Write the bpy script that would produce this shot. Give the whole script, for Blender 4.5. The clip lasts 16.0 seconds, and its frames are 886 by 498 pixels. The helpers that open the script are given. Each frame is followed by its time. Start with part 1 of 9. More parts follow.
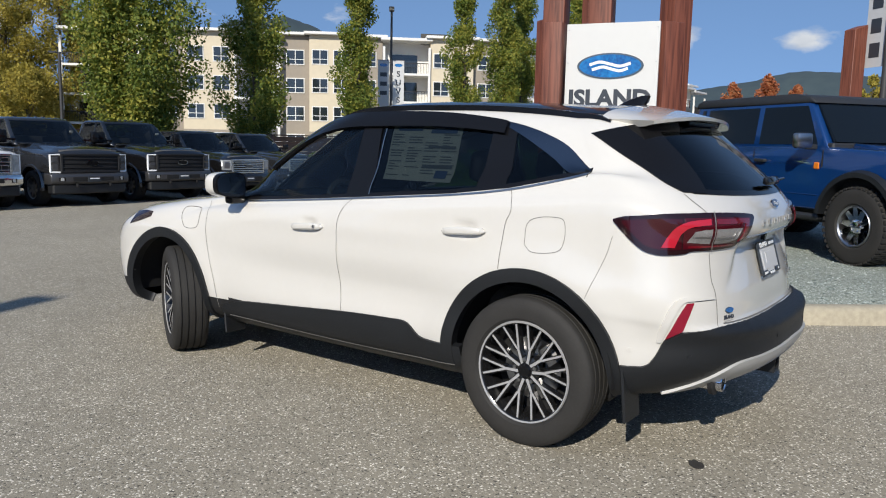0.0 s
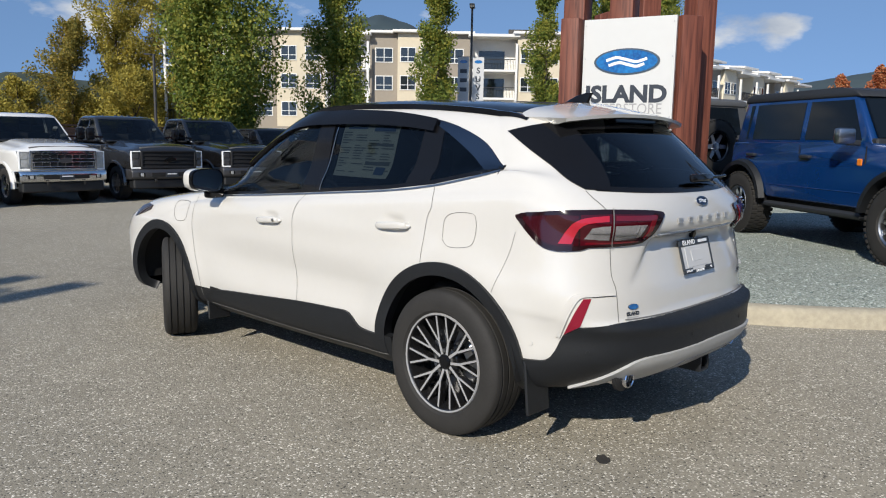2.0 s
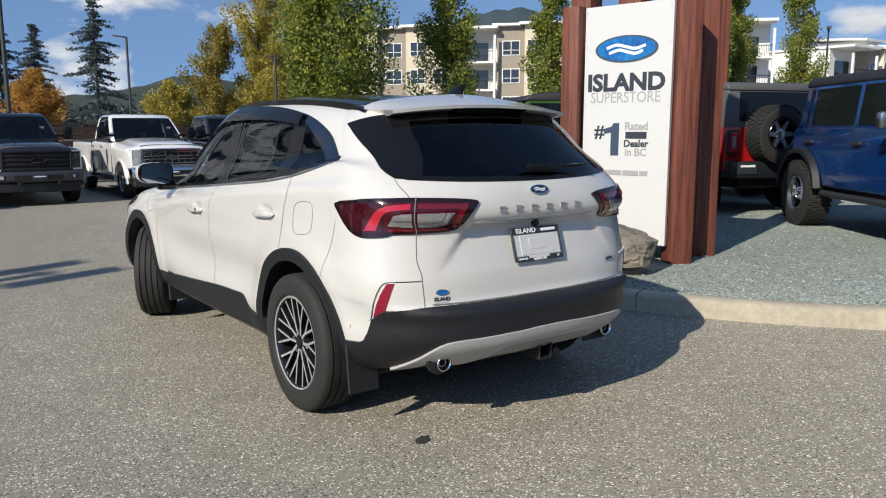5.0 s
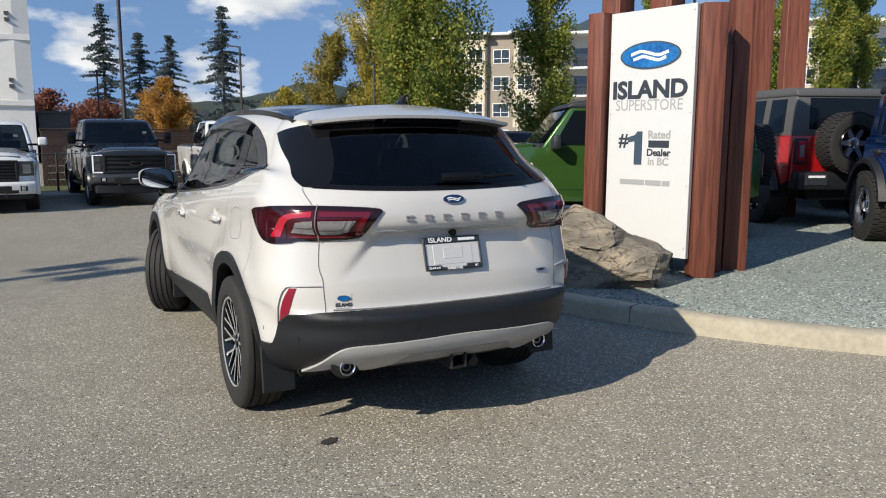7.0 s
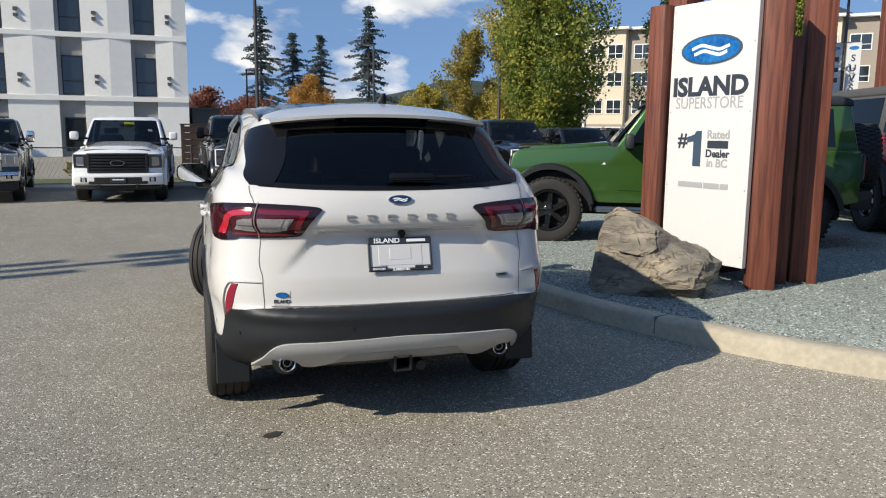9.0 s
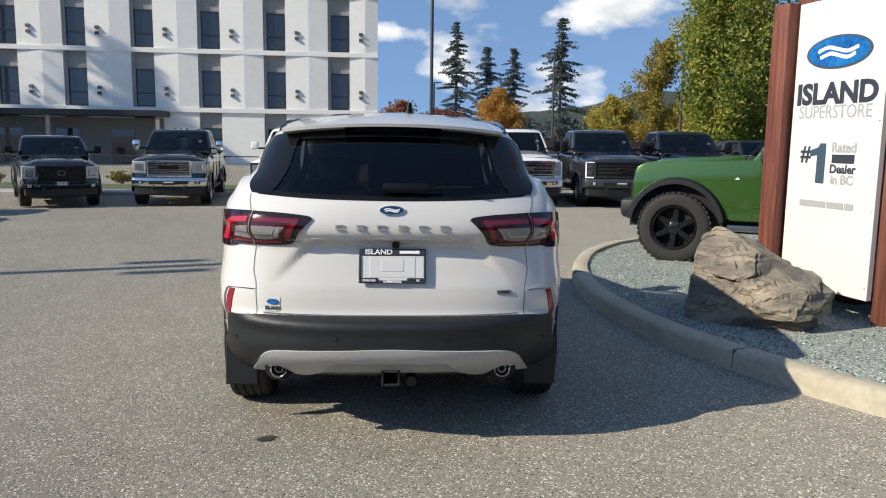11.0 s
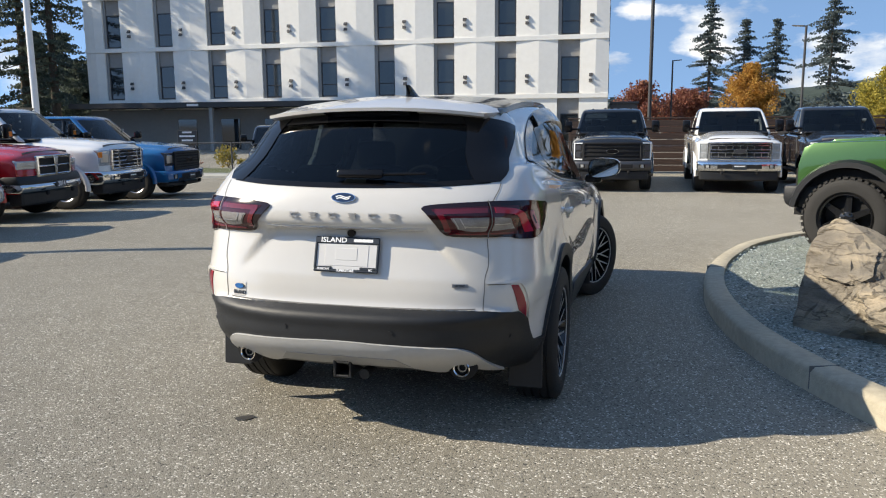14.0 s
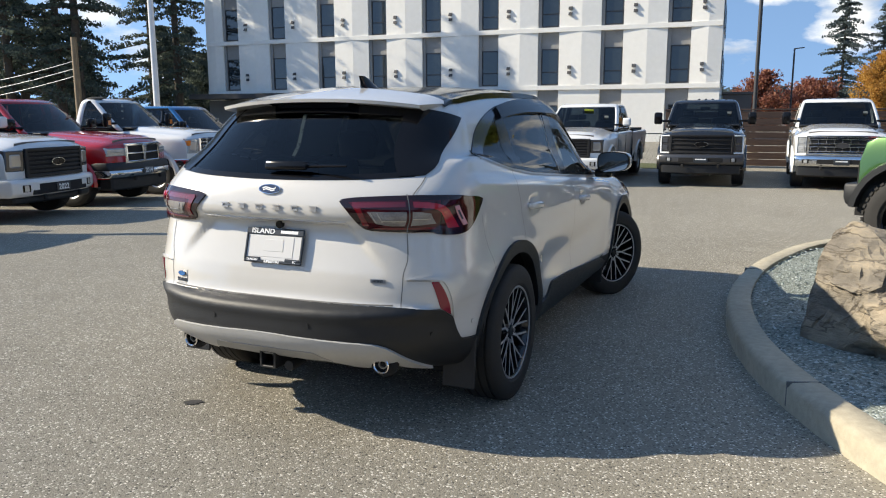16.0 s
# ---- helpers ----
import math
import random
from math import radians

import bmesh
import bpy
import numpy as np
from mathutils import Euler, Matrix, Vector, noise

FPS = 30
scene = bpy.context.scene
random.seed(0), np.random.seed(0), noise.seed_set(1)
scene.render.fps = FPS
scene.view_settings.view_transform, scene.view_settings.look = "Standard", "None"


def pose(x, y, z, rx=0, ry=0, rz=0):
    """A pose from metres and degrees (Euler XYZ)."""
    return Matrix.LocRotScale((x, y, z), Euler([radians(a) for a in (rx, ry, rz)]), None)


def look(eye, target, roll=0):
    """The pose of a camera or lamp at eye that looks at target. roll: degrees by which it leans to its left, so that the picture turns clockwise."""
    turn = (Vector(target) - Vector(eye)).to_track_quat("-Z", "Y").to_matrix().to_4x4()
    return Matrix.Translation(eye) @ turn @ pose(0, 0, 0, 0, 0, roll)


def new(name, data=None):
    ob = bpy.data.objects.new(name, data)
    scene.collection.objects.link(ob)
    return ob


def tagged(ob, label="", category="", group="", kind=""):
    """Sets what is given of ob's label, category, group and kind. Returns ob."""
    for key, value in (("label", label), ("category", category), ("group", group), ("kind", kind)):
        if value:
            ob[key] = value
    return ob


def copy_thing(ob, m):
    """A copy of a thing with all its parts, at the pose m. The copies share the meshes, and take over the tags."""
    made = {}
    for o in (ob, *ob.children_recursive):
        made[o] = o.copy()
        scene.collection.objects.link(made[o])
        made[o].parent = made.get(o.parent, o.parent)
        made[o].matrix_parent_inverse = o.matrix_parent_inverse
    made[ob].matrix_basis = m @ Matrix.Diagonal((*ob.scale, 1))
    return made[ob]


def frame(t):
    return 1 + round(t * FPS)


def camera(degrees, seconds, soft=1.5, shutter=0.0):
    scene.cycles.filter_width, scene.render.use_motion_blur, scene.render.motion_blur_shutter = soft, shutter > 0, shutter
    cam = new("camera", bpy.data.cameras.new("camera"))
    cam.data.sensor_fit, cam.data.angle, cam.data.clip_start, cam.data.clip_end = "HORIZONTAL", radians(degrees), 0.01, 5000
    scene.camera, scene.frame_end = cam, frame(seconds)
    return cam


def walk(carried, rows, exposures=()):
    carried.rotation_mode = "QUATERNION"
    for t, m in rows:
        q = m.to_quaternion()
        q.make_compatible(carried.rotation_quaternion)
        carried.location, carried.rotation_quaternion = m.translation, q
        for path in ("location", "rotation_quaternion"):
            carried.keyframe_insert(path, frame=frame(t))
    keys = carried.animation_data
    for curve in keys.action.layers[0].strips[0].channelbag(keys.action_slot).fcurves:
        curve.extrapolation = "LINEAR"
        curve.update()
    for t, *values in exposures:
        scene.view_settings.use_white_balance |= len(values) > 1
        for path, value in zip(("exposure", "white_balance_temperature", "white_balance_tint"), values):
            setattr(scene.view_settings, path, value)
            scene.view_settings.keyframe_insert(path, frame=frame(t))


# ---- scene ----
cam = camera(60.1, 16.0, soft=1.1)
METRES, EYE, TILT, LEAN, TURN = 7.51, 1.432, -0.4, 0.33, -53.7
ROWS = [
    (0.0, 0.0, 0.0, 0.0, 0.2, -7.49, -1.55),
    (0.5, 0.0318, -0.0082, 0.0015, 1.95, -7.4, -1.62),
    (1.0, 0.0575, -0.0129, 0.0009, 3.62, -7.51, -1.61),
    (1.5, 0.0842, -0.0104, 0.0018, 5.37, -7.73, -1.54),
    (2.0, 0.1115, -0.0113, 0.0038, 7.15, -7.95, -1.42),
    (2.5, 0.1485, -0.0156, 0.0051, 8.91, -8.2, -1.25),
    (3.0, 0.1817, -0.0139, 0.0031, 10.46, -8.43, -1.14),
    (5.5, 0.3404, 0.016, 0.0075, 19.69, -8.54, -0.38),
    (6.0, 0.373, 0.0241, 0.0094, 22.0, -8.46, -0.48),
    (6.5, 0.4048, 0.0326, 0.0109, 24.06, -8.35, -0.56),
    (7.0, 0.4314, 0.0495, 0.0101, 25.98, -8.28, -0.65),
    (7.5, 0.4562, 0.0655, 0.0124, 28.11, -8.32, -0.77),
    (8.0, 0.4878, 0.0826, 0.0139, 30.59, -8.52, -0.85),
    (8.5, 0.514, 0.0996, 0.014, 33.44, -8.71, -0.95),
    (11.0, 0.6128, 0.2233, 0.0151, 50.82, -8.09, -1.31),
    (11.5, 0.6242, 0.2495, 0.0148, 54.68, -8.24, -1.35),
    (12.0, 0.6424, 0.2787, 0.0167, 58.31, -8.52, -1.39),
    (12.5, 0.6511, 0.3043, 0.0153, 61.42, -8.8, -1.3),
    (13.0, 0.6556, 0.334, 0.0154, 64.17, -9.05, -0.95),
    (13.5, 0.6646, 0.3607, 0.0165, 66.7, -9.28, -0.52),
    (14.0, 0.6795, 0.3938, 0.0168, 69.04, -9.49, -0.03),
    (14.5, 0.6831, 0.4216, 0.0147, 71.33, -9.76, 0.26),
    (15.0, 0.6857, 0.4518, 0.0167, 73.48, -9.97, 0.27),
    (15.5, 0.6907, 0.4768, 0.0166, 75.41, -10.17, 0.09),
    (16.0, 0.7017, 0.5068, 0.0178, 77.46, -10.2, -0.22),
]
walk(cam, [(t, pose(0, 0, EYE, TILT, LEAN, TURN) @ pose(METRES * x, METRES * y, METRES * z, 90 + pitch, roll, yaw)) for t, x, y, z, yaw, pitch, roll in ROWS],
     ((0.0, -0.01, 6700, 8), (3.0, 0.03, 6750, 8), (8.0, 0.17, 6950, 8), (11.0, 0.33, 7050, 8), (12.5, 0.46, 7200, 8), (16.0, 0.64, 7350, 7)))

# ---- light: low autumn sun from behind and left of the parked car, blue sky with clouds ----
SUN_EL, SUN_AZ = 32.0, 199.0          # elevation; compass of the sun seen from the lot, degrees from +X
sun_dir = Vector((math.cos(radians(SUN_AZ)) * math.cos(radians(SUN_EL)), math.sin(radians(SUN_AZ)) * math.cos(radians(SUN_EL)), math.sin(radians(SUN_EL))))
sun = new("sun", bpy.data.lights.new("sun", "SUN"))
sun.data.energy, sun.data.angle, sun.data.color = 4.75, radians(0.53), (1.0, 0.94, 0.85)
sun.matrix_world = look(sun_dir * 60, (0, 0, 0))


CLOUD_SHIFT = (0.4, 0.2, 0.0)


def make_world():
    w = bpy.data.worlds.new("sky")
    scene.world = w
    w.use_nodes = True
    nt = w.node_tree
    nt.nodes.clear()
    N = nt.nodes.new
    sky = N("ShaderNodeTexSky")
    sky.sky_type, sky.sun_disc = "NISHITA", False
    sky.sun_elevation, sky.sun_rotation = radians(SUN_EL), radians(90 - SUN_AZ)
    sky.air_density, sky.dust_density, sky.ozone_density = 1.0, 0.10, 4.0
    co = N("ShaderNodeTexCoord")
    # clear autumn air: the haze band at the horizon is thin, so the blue starts low
    up = N("ShaderNodeVectorMath"); up.operation = "ADD"; up.inputs[1].default_value = (0, 0, 0.40)
    nt.links.new(co.outputs["Generated"], up.inputs[0])
    un = N("ShaderNodeVectorMath"); un.operation = "NORMALIZE"; nt.links.new(up.outputs[0], un.inputs[0])
    nt.links.new(un.outputs[0], sky.inputs["Vector"])
    sep = N("ShaderNodeSeparateXYZ")
    nt.links.new(co.outputs["Generated"], sep.inputs[0])
    # cumulus: noise over the sky's directions, flattened
    mp = N("ShaderNodeMapping"); mp.inputs["Location"].default_value = CLOUD_SHIFT; mp.inputs["Scale"].default_value = (1.0, 1.0, 2.3)
    nt.links.new(co.outputs["Generated"], mp.inputs[0])
    n1 = N("ShaderNodeTexNoise"); n1.inputs["Scale"].default_value = 6.0; n1.inputs["Detail"].default_value = 9.0; n1.inputs["Roughness"].default_value = 0.55
    nt.links.new(mp.outputs[0], n1.inputs["Vector"])
    # cloud is thinned overhead, out of view, to lower the fill in the shadows
    lowz = N("ShaderNodeMapRange"); lowz.inputs["From Min"].default_value = 0.16; lowz.inputs["From Max"].default_value = 0.50
    lowz.inputs["To Min"].default_value = 0.0; lowz.inputs["To Max"].default_value = -0.06
    nt.links.new(sep.outputs["Z"], lowz.inputs["Value"])
    cs = N("ShaderNodeMath"); cs.operation = "ADD"
    nt.links.new(n1.outputs["Fac"], cs.inputs[0]); nt.links.new(lowz.outputs[0], cs.inputs[1])
    # the day's few cumulus heaps: compass and height in degrees, width, gain; 232 and 300 are unseen, added behind the
    # camera
    for az, el, wide, gain in ((74, 8.5, 0.20, 0.24), (81, 3.8, 0.14, 0.19), (68, 4.6, 0.12, 0.19), (88, 5.6, 0.10, 0.22), (92, 7.4, 0.07, 0.20), (93, 4.2, 0.07, 0.18), (86, 10.5, 0.14, 0.20), (20, 8.0, 0.05, 0.17), (12, 7.2, 0.05, 0.15), (26, 6.4, 0.07, 0.20), (52, 8.5, 0.06, 0.16), (57, 5.5, 0.07, 0.17), (140, 7, 0.12, 0.16), (232, 24, 0.22, 0.18), (300, 14, 0.2, 0.16)):
        d = Vector((math.cos(radians(az)) * math.cos(radians(el)), math.sin(radians(az)) * math.cos(radians(el)), math.sin(radians(el))))
        sb = N("ShaderNodeVectorMath"); sb.operation = "SUBTRACT"; sb.inputs[1].default_value = d
        nt.links.new(co.outputs["Generated"], sb.inputs[0])
        sq = N("ShaderNodeVectorMath"); sq.operation = "MULTIPLY"; sq.inputs[1].default_value = (1, 1, 1.9)
        nt.links.new(sb.outputs[0], sq.inputs[0])
        ln = N("ShaderNodeVectorMath"); ln.operation = "LENGTH"; nt.links.new(sq.outputs[0], ln.inputs[0])
        mr = N("ShaderNodeMapRange"); mr.interpolation_type = "SMOOTHSTEP"
        for key, v in (("From Min", 0.0), ("From Max", wide), ("To Min", gain), ("To Max", 0.0)):
            mr.inputs[key].default_value = v
        nt.links.new(ln.outputs["Value"], mr.inputs["Value"])
        ad = N("ShaderNodeMath"); ad.operation = "ADD"
        nt.links.new(cs.outputs[0], ad.inputs[0]); nt.links.new(mr.outputs[0], ad.inputs[1])
        cs = ad
    r1 = N("ShaderNodeValToRGB")
    r1.color_ramp.elements[0].position, r1.color_ramp.elements[1].position = 0.625, 0.735
    nt.links.new(cs.outputs[0], r1.inputs[0])
    # cloud brightness: grey undersides, white tops
    n2 = N("ShaderNodeTexNoise"); n2.inputs["Scale"].default_value = 7.0; n2.inputs["Detail"].default_value = 5.0
    nt.links.new(mp.outputs[0], n2.inputs["Vector"])
    r2 = N("ShaderNodeValToRGB")
    r2.color_ramp.elements[0].position, r2.color_ramp.elements[0].color = 0.35, (2.2, 2.55, 3.2, 1)
    r2.color_ramp.elements[1].position, r2.color_ramp.elements[1].color = 0.62, (4.7, 4.85, 5.15, 1)
    nt.links.new(n2.outputs["Fac"], r2.inputs[0])
    mix = N("ShaderNodeMix"); mix.data_type = "RGBA"
    nt.links.new(r1.outputs[0], mix.inputs["Factor"])
    nt.links.new(sky.outputs[0], mix.inputs["A"]); nt.links.new(r2.outputs[0], mix.inputs["B"])
    bg = N("ShaderNodeBackground"); bg.inputs["Strength"].default_value = 0.18
    nt.links.new(mix.outputs["Result"], bg.inputs["Color"])
    out = N("ShaderNodeOutputWorld")
    nt.links.new(bg.outputs[0], out.inputs[0])


make_world()

# ---- materials ----
def material(name, color, rough=0.5, metal=0.0, coat=0.0, vary=0.0, scale=6.0, bump=0.0, bump_scale=60.0, island=0.0, color2=None, spec=0.5, rough_vary=0.0):
    """A surface: base colour drifting towards color2 (or darker) at two scales, with fine relief."""
    m = bpy.data.materials.new(name)
    m.use_nodes = True
    nt = m.node_tree
    b = nt.nodes["Principled BSDF"]
    b.inputs["Base Color"].default_value = (*color, 1)
    b.inputs["Roughness"].default_value = rough
    b.inputs["Metallic"].default_value = metal
    b.inputs["Coat Weight"].default_value = coat
    b.inputs["Coat Roughness"].default_value = 0.03
    b.inputs["Specular IOR Level"].default_value = spec
    co = nt.nodes.new("ShaderNodeTexCoord")
    if vary > 0 or color2:
        c2 = color2 or tuple(c * (1 - vary) for c in color)
        n1 = nt.nodes.new("ShaderNodeTexNoise"); n1.inputs["Scale"].default_value = scale; n1.inputs["Detail"].default_value = 6
        n2 = nt.nodes.new("ShaderNodeTexNoise"); n2.inputs["Scale"].default_value = scale * 9; n2.inputs["Detail"].default_value = 4
        for n in (n1, n2):
            nt.links.new(co.outputs["Object"], n.inputs["Vector"])
        ad = nt.nodes.new("ShaderNodeMath"); ad.operation = "ADD"
        nt.links.new(n1.outputs["Fac"], ad.inputs[0]); nt.links.new(n2.outputs["Fac"], ad.inputs[1])
        last = ad
        if island:
            oi = nt.nodes.new("ShaderNodeObjectInfo")
            mu = nt.nodes.new("ShaderNodeMath"); mu.operation = "MULTIPLY_ADD"; mu.inputs[1].default_value = island
            nt.links.new(oi.outputs["Random"], mu.inputs[0]); nt.links.new(ad.outputs[0], mu.inputs[2])
            last = mu
        mr = nt.nodes.new("ShaderNodeMapRange"); mr.inputs["From Min"].default_value = 0.7; mr.inputs["From Max"].default_value = 1.3 + island
        nt.links.new(last.outputs[0], mr.inputs["Value"])
        mx = nt.nodes.new("ShaderNodeMix"); mx.data_type = "RGBA"
        mx.inputs["A"].default_value = (*color, 1); mx.inputs["B"].default_value = (*c2, 1)
        nt.links.new(mr.outputs["Result"], mx.inputs["Factor"]); nt.links.new(mx.outputs["Result"], b.inputs["Base Color"])
        if rough_vary:
            rr = nt.nodes.new("ShaderNodeMath"); rr.operation = "MULTIPLY_ADD"; rr.inputs[1].default_value = rough_vary; rr.inputs[2].default_value = rough - rough_vary / 2
            nt.links.new(n1.outputs["Fac"], rr.inputs[0]); nt.links.new(rr.outputs[0], b.inputs["Roughness"])
    if bump > 0:
        nb = nt.nodes.new("ShaderNodeTexNoise"); nb.inputs["Scale"].default_value = bump_scale; nb.inputs["Detail"].default_value = 5
        nt.links.new(co.outputs["Object"], nb.inputs["Vector"])
        bp = nt.nodes.new("ShaderNodeBump"); bp.inputs["Strength"].default_value = min(1.0, bump); bp.inputs["Distance"].default_value = 0.01
        nt.links.new(nb.outputs["Fac"], bp.inputs["Height"]); nt.links.new(bp.outputs[0], b.inputs["Normal"])
    return m


def speckled(name, base, light, dark, size=90.0, patch=0.35, rough=0.85, bump=0.5, light_at=0.68, dark_at=0.3):
    """Ground of small stones: every stone its own grey, larger faded and stained patches, relief by stone."""
    m = bpy.data.materials.new(name)
    m.use_nodes = True
    nt = m.node_tree
    b = nt.nodes["Principled BSDF"]
    N, L = nt.nodes.new, nt.links.new
    co = N("ShaderNodeTexCoord")
    vo = N("ShaderNodeTexVoronoi"); vo.inputs["Scale"].default_value = size
    L(co.outputs["Object"], vo.inputs["Vector"])
    sx = N("ShaderNodeSeparateColor"); L(vo.outputs["Color"], sx.inputs[0])
    ra = N("ShaderNodeValToRGB")
    e = ra.color_ramp.elements
    e[0].position, e[0].color = 0.0, (*dark, 1)
    e[1].position, e[1].color = 1.0, (*light, 1)
    k = e.new(dark_at); k.color = (*base, 1)
    k = e.new(light_at); k.color = (*base, 1)
    L(sx.outputs["Red"], ra.inputs[0])
    pn = N("ShaderNodeTexNoise"); pn.inputs["Scale"].default_value = 0.22; pn.inputs["Detail"].default_value = 7; pn.inputs["Roughness"].default_value = 0.6
    L(co.outputs["Object"], pn.inputs["Vector"])
    pm = N("ShaderNodeMapRange"); pm.inputs["From Min"].default_value = 0.3; pm.inputs["From Max"].default_value = 0.7
    pm.inputs["To Min"].default_value = 1 - patch; pm.inputs["To Max"].default_value = 1 + patch
    L(pn.outputs["Fac"], pm.inputs["Value"])
    fn = N("ShaderNodeTexNoise"); fn.inputs["Scale"].default_value = 3.0; fn.inputs["Detail"].default_value = 6
    L(co.outputs["Object"], fn.inputs["Vector"])
    fm = N("ShaderNodeMapRange"); fm.inputs["From Min"].default_value = 0.3; fm.inputs["From Max"].default_value = 0.7
    fm.inputs["To Min"].default_value = 0.94; fm.inputs["To Max"].default_value = 1.06
    L(fn.outputs["Fac"], fm.inputs["Value"])
    mm = N("ShaderNodeMath"); mm.operation = "MULTIPLY"; L(pm.outputs[0], mm.inputs[0]); L(fm.outputs[0], mm.inputs[1])
    vm = N("ShaderNodeVectorMath"); vm.operation = "SCALE"
    L(ra.outputs[0], vm.inputs[0]); L(mm.outputs[0], vm.inputs["Scale"])
    L(vm.outputs[0], b.inputs["Base Color"])
    b.inputs["Roughness"].default_value = rough
    b.inputs["Diffuse Roughness"].default_value = 0.35
    bp = N("ShaderNodeBump"); bp.inputs["Strength"].default_value = bump; bp.inputs["Distance"].default_value = 0.008
    L(vo.outputs["Distance"], bp.inputs["Height"]); bp.invert = True
    L(bp.outputs[0], b.inputs["Normal"])
    return m


def glassy(name, tint, see=0.5, rough=0.0, ior=1.52):
    """Tinted pane: part mirror by angle, the rest lets light through with a tint."""
    m = bpy.data.materials.new(name)
    m.use_nodes = True
    nt = m.node_tree
    N, L = nt.nodes.new, nt.links.new
    out = nt.nodes["Material Output"]
    nt.nodes.remove(nt.nodes["Principled BSDF"])
    tr = N("ShaderNodeBsdfTransparent"); tr.inputs[0].default_value = (*[t * see for t in tint], 1)
    gl = N("ShaderNodeBsdfGlossy"); gl.inputs["Roughness"].default_value = rough
    fr = N("ShaderNodeFresnel"); fr.inputs["IOR"].default_value = ior
    mx = N("ShaderNodeMixShader")
    L(fr.outputs[0], mx.inputs[0]); L(tr.outputs[0], mx.inputs[1]); L(gl.outputs[0], mx.inputs[2])
    L(mx.outputs[0], out.inputs[0])
    return m


def timber(name, c1, c2, axis="Z"):
    m = bpy.data.materials.new(name)
    m.use_nodes = True
    nt = m.node_tree
    N, L = nt.nodes.new, nt.links.new
    b = nt.nodes["Principled BSDF"]
    co = N("ShaderNodeTexCoord"); mp = N("ShaderNodeMapping")
    mp.inputs["Scale"].default_value = (14, 14, 0.7) if axis == "Z" else (0.7, 14, 14)
    L(co.outputs["Object"], mp.inputs[0])
    n = N("ShaderNodeTexNoise"); n.inputs["Scale"].default_value = 2.0; n.inputs["Detail"].default_value = 8; n.inputs["Distortion"].default_value = 0.8
    L(mp.outputs[0], n.inputs["Vector"])
    oi = N("ShaderNodeObjectInfo")
    ad = N("ShaderNodeMath"); ad.operation = "MULTIPLY_ADD"; ad.inputs[1].default_value = 0.15
    L(oi.outputs["Random"], ad.inputs[0]); L(n.outputs["Fac"], ad.inputs[2])
    r = N("ShaderNodeValToRGB")
    r.color_ramp.elements[0].position, r.color_ramp.elements[0].color = 0.38, (*c1, 1)
    r.color_ramp.elements[1].position, r.color_ramp.elements[1].color = 0.72, (*c2, 1)
    L(ad.outputs[0], r.inputs[0]); L(r.outputs[0], b.inputs["Base Color"])
    b.inputs["Roughness"].default_value = 0.62
    bp = N("ShaderNodeBump"); bp.inputs["Strength"].default_value = 0.35; bp.inputs["Distance"].default_value = 0.006
    L(n.outputs["Fac"], bp.inputs["Height"]); L(bp.outputs[0], b.inputs["Normal"])
    return m


def leaf_material(name, c1, c2, c3):
    """Leaves: each its own tint between three colours, a little light through them."""
    m = bpy.data.materials.new(name)
    m.use_nodes = True
    nt = m.node_tree
    N, L = nt.nodes.new, nt.links.new
    b = nt.nodes["Principled BSDF"]
    ge = N("ShaderNodeNewGeometry")
    co = N("ShaderNodeTexCoord")
    n = N("ShaderNodeTexNoise"); n.inputs["Scale"].default_value = 0.7; n.inputs["Detail"].default_value = 3
    L(co.outputs["Object"], n.inputs["Vector"])
    ad = N("ShaderNodeMath"); ad.operation = "MULTIPLY_ADD"; ad.inputs[1].default_value = 0.5
    L(ge.outputs["Random Per Island"], ad.inputs[0]); L(n.outputs["Fac"], ad.inputs[2])
    r = N("ShaderNodeValToRGB")
    e = r.color_ramp.elements
    e[0].position, e[0].color = 0.42, (*c1, 1)
    e[1].position, e[1].color = 1.0, (*c3, 1)
    k = e.new(0.72); k.color = (*c2, 1)
    L(ad.outputs[0], r.inputs[0]); L(r.outputs[0], b.inputs["Base Color"])
    b.inputs["Roughness"].default_value = 0.55
    b.inputs["Specular IOR Level"].default_value = 0.3
    tl = N("ShaderNodeBsdfTranslucent"); L(r.outputs[0], tl.inputs[0])
    mx = N("ShaderNodeMixShader"); mx.inputs[0].default_value = 0.4
    L(b.outputs[0], mx.inputs[1]); L(tl.outputs[0], mx.inputs[2])
    L(mx.outputs[0], nt.nodes["Material Output"].inputs[0])
    return m


ASPHALT = speckled("asphalt", (0.238, 0.217, 0.172), (0.70, 0.66, 0.58), (0.05, 0.045, 0.04), size=124, patch=0.11, bump=0.38, light_at=0.85, dark_at=0.16)
GRAVEL = speckled("green_gravel", (0.22, 0.245, 0.215), (0.46, 0.50, 0.47), (0.075, 0.095, 0.085), size=75, patch=0.2, bump=0.9)
CONCRETE = material("kerb_concrete", (0.46, 0.41, 0.31), 0.85, vary=0.28, scale=2.5, bump=0.35, bump_scale=90)
WHITE_PAINT = material("pearl_white_paint", (0.625, 0.608, 0.575), 0.26, coat=1.0, vary=0.02, scale=3)
BLACK_PLASTIC = material("grained_black_plastic", (0.0105, 0.012, 0.0145), 0.52, vary=0.25, scale=8, bump=0.12, bump_scale=500)
GLOSS_BLACK = material("gloss_black_trim", (0.007, 0.007, 0.008), 0.12, spec=0.27)
GAP = material("panel_gap", (0.15, 0.147, 0.14), 0.8)
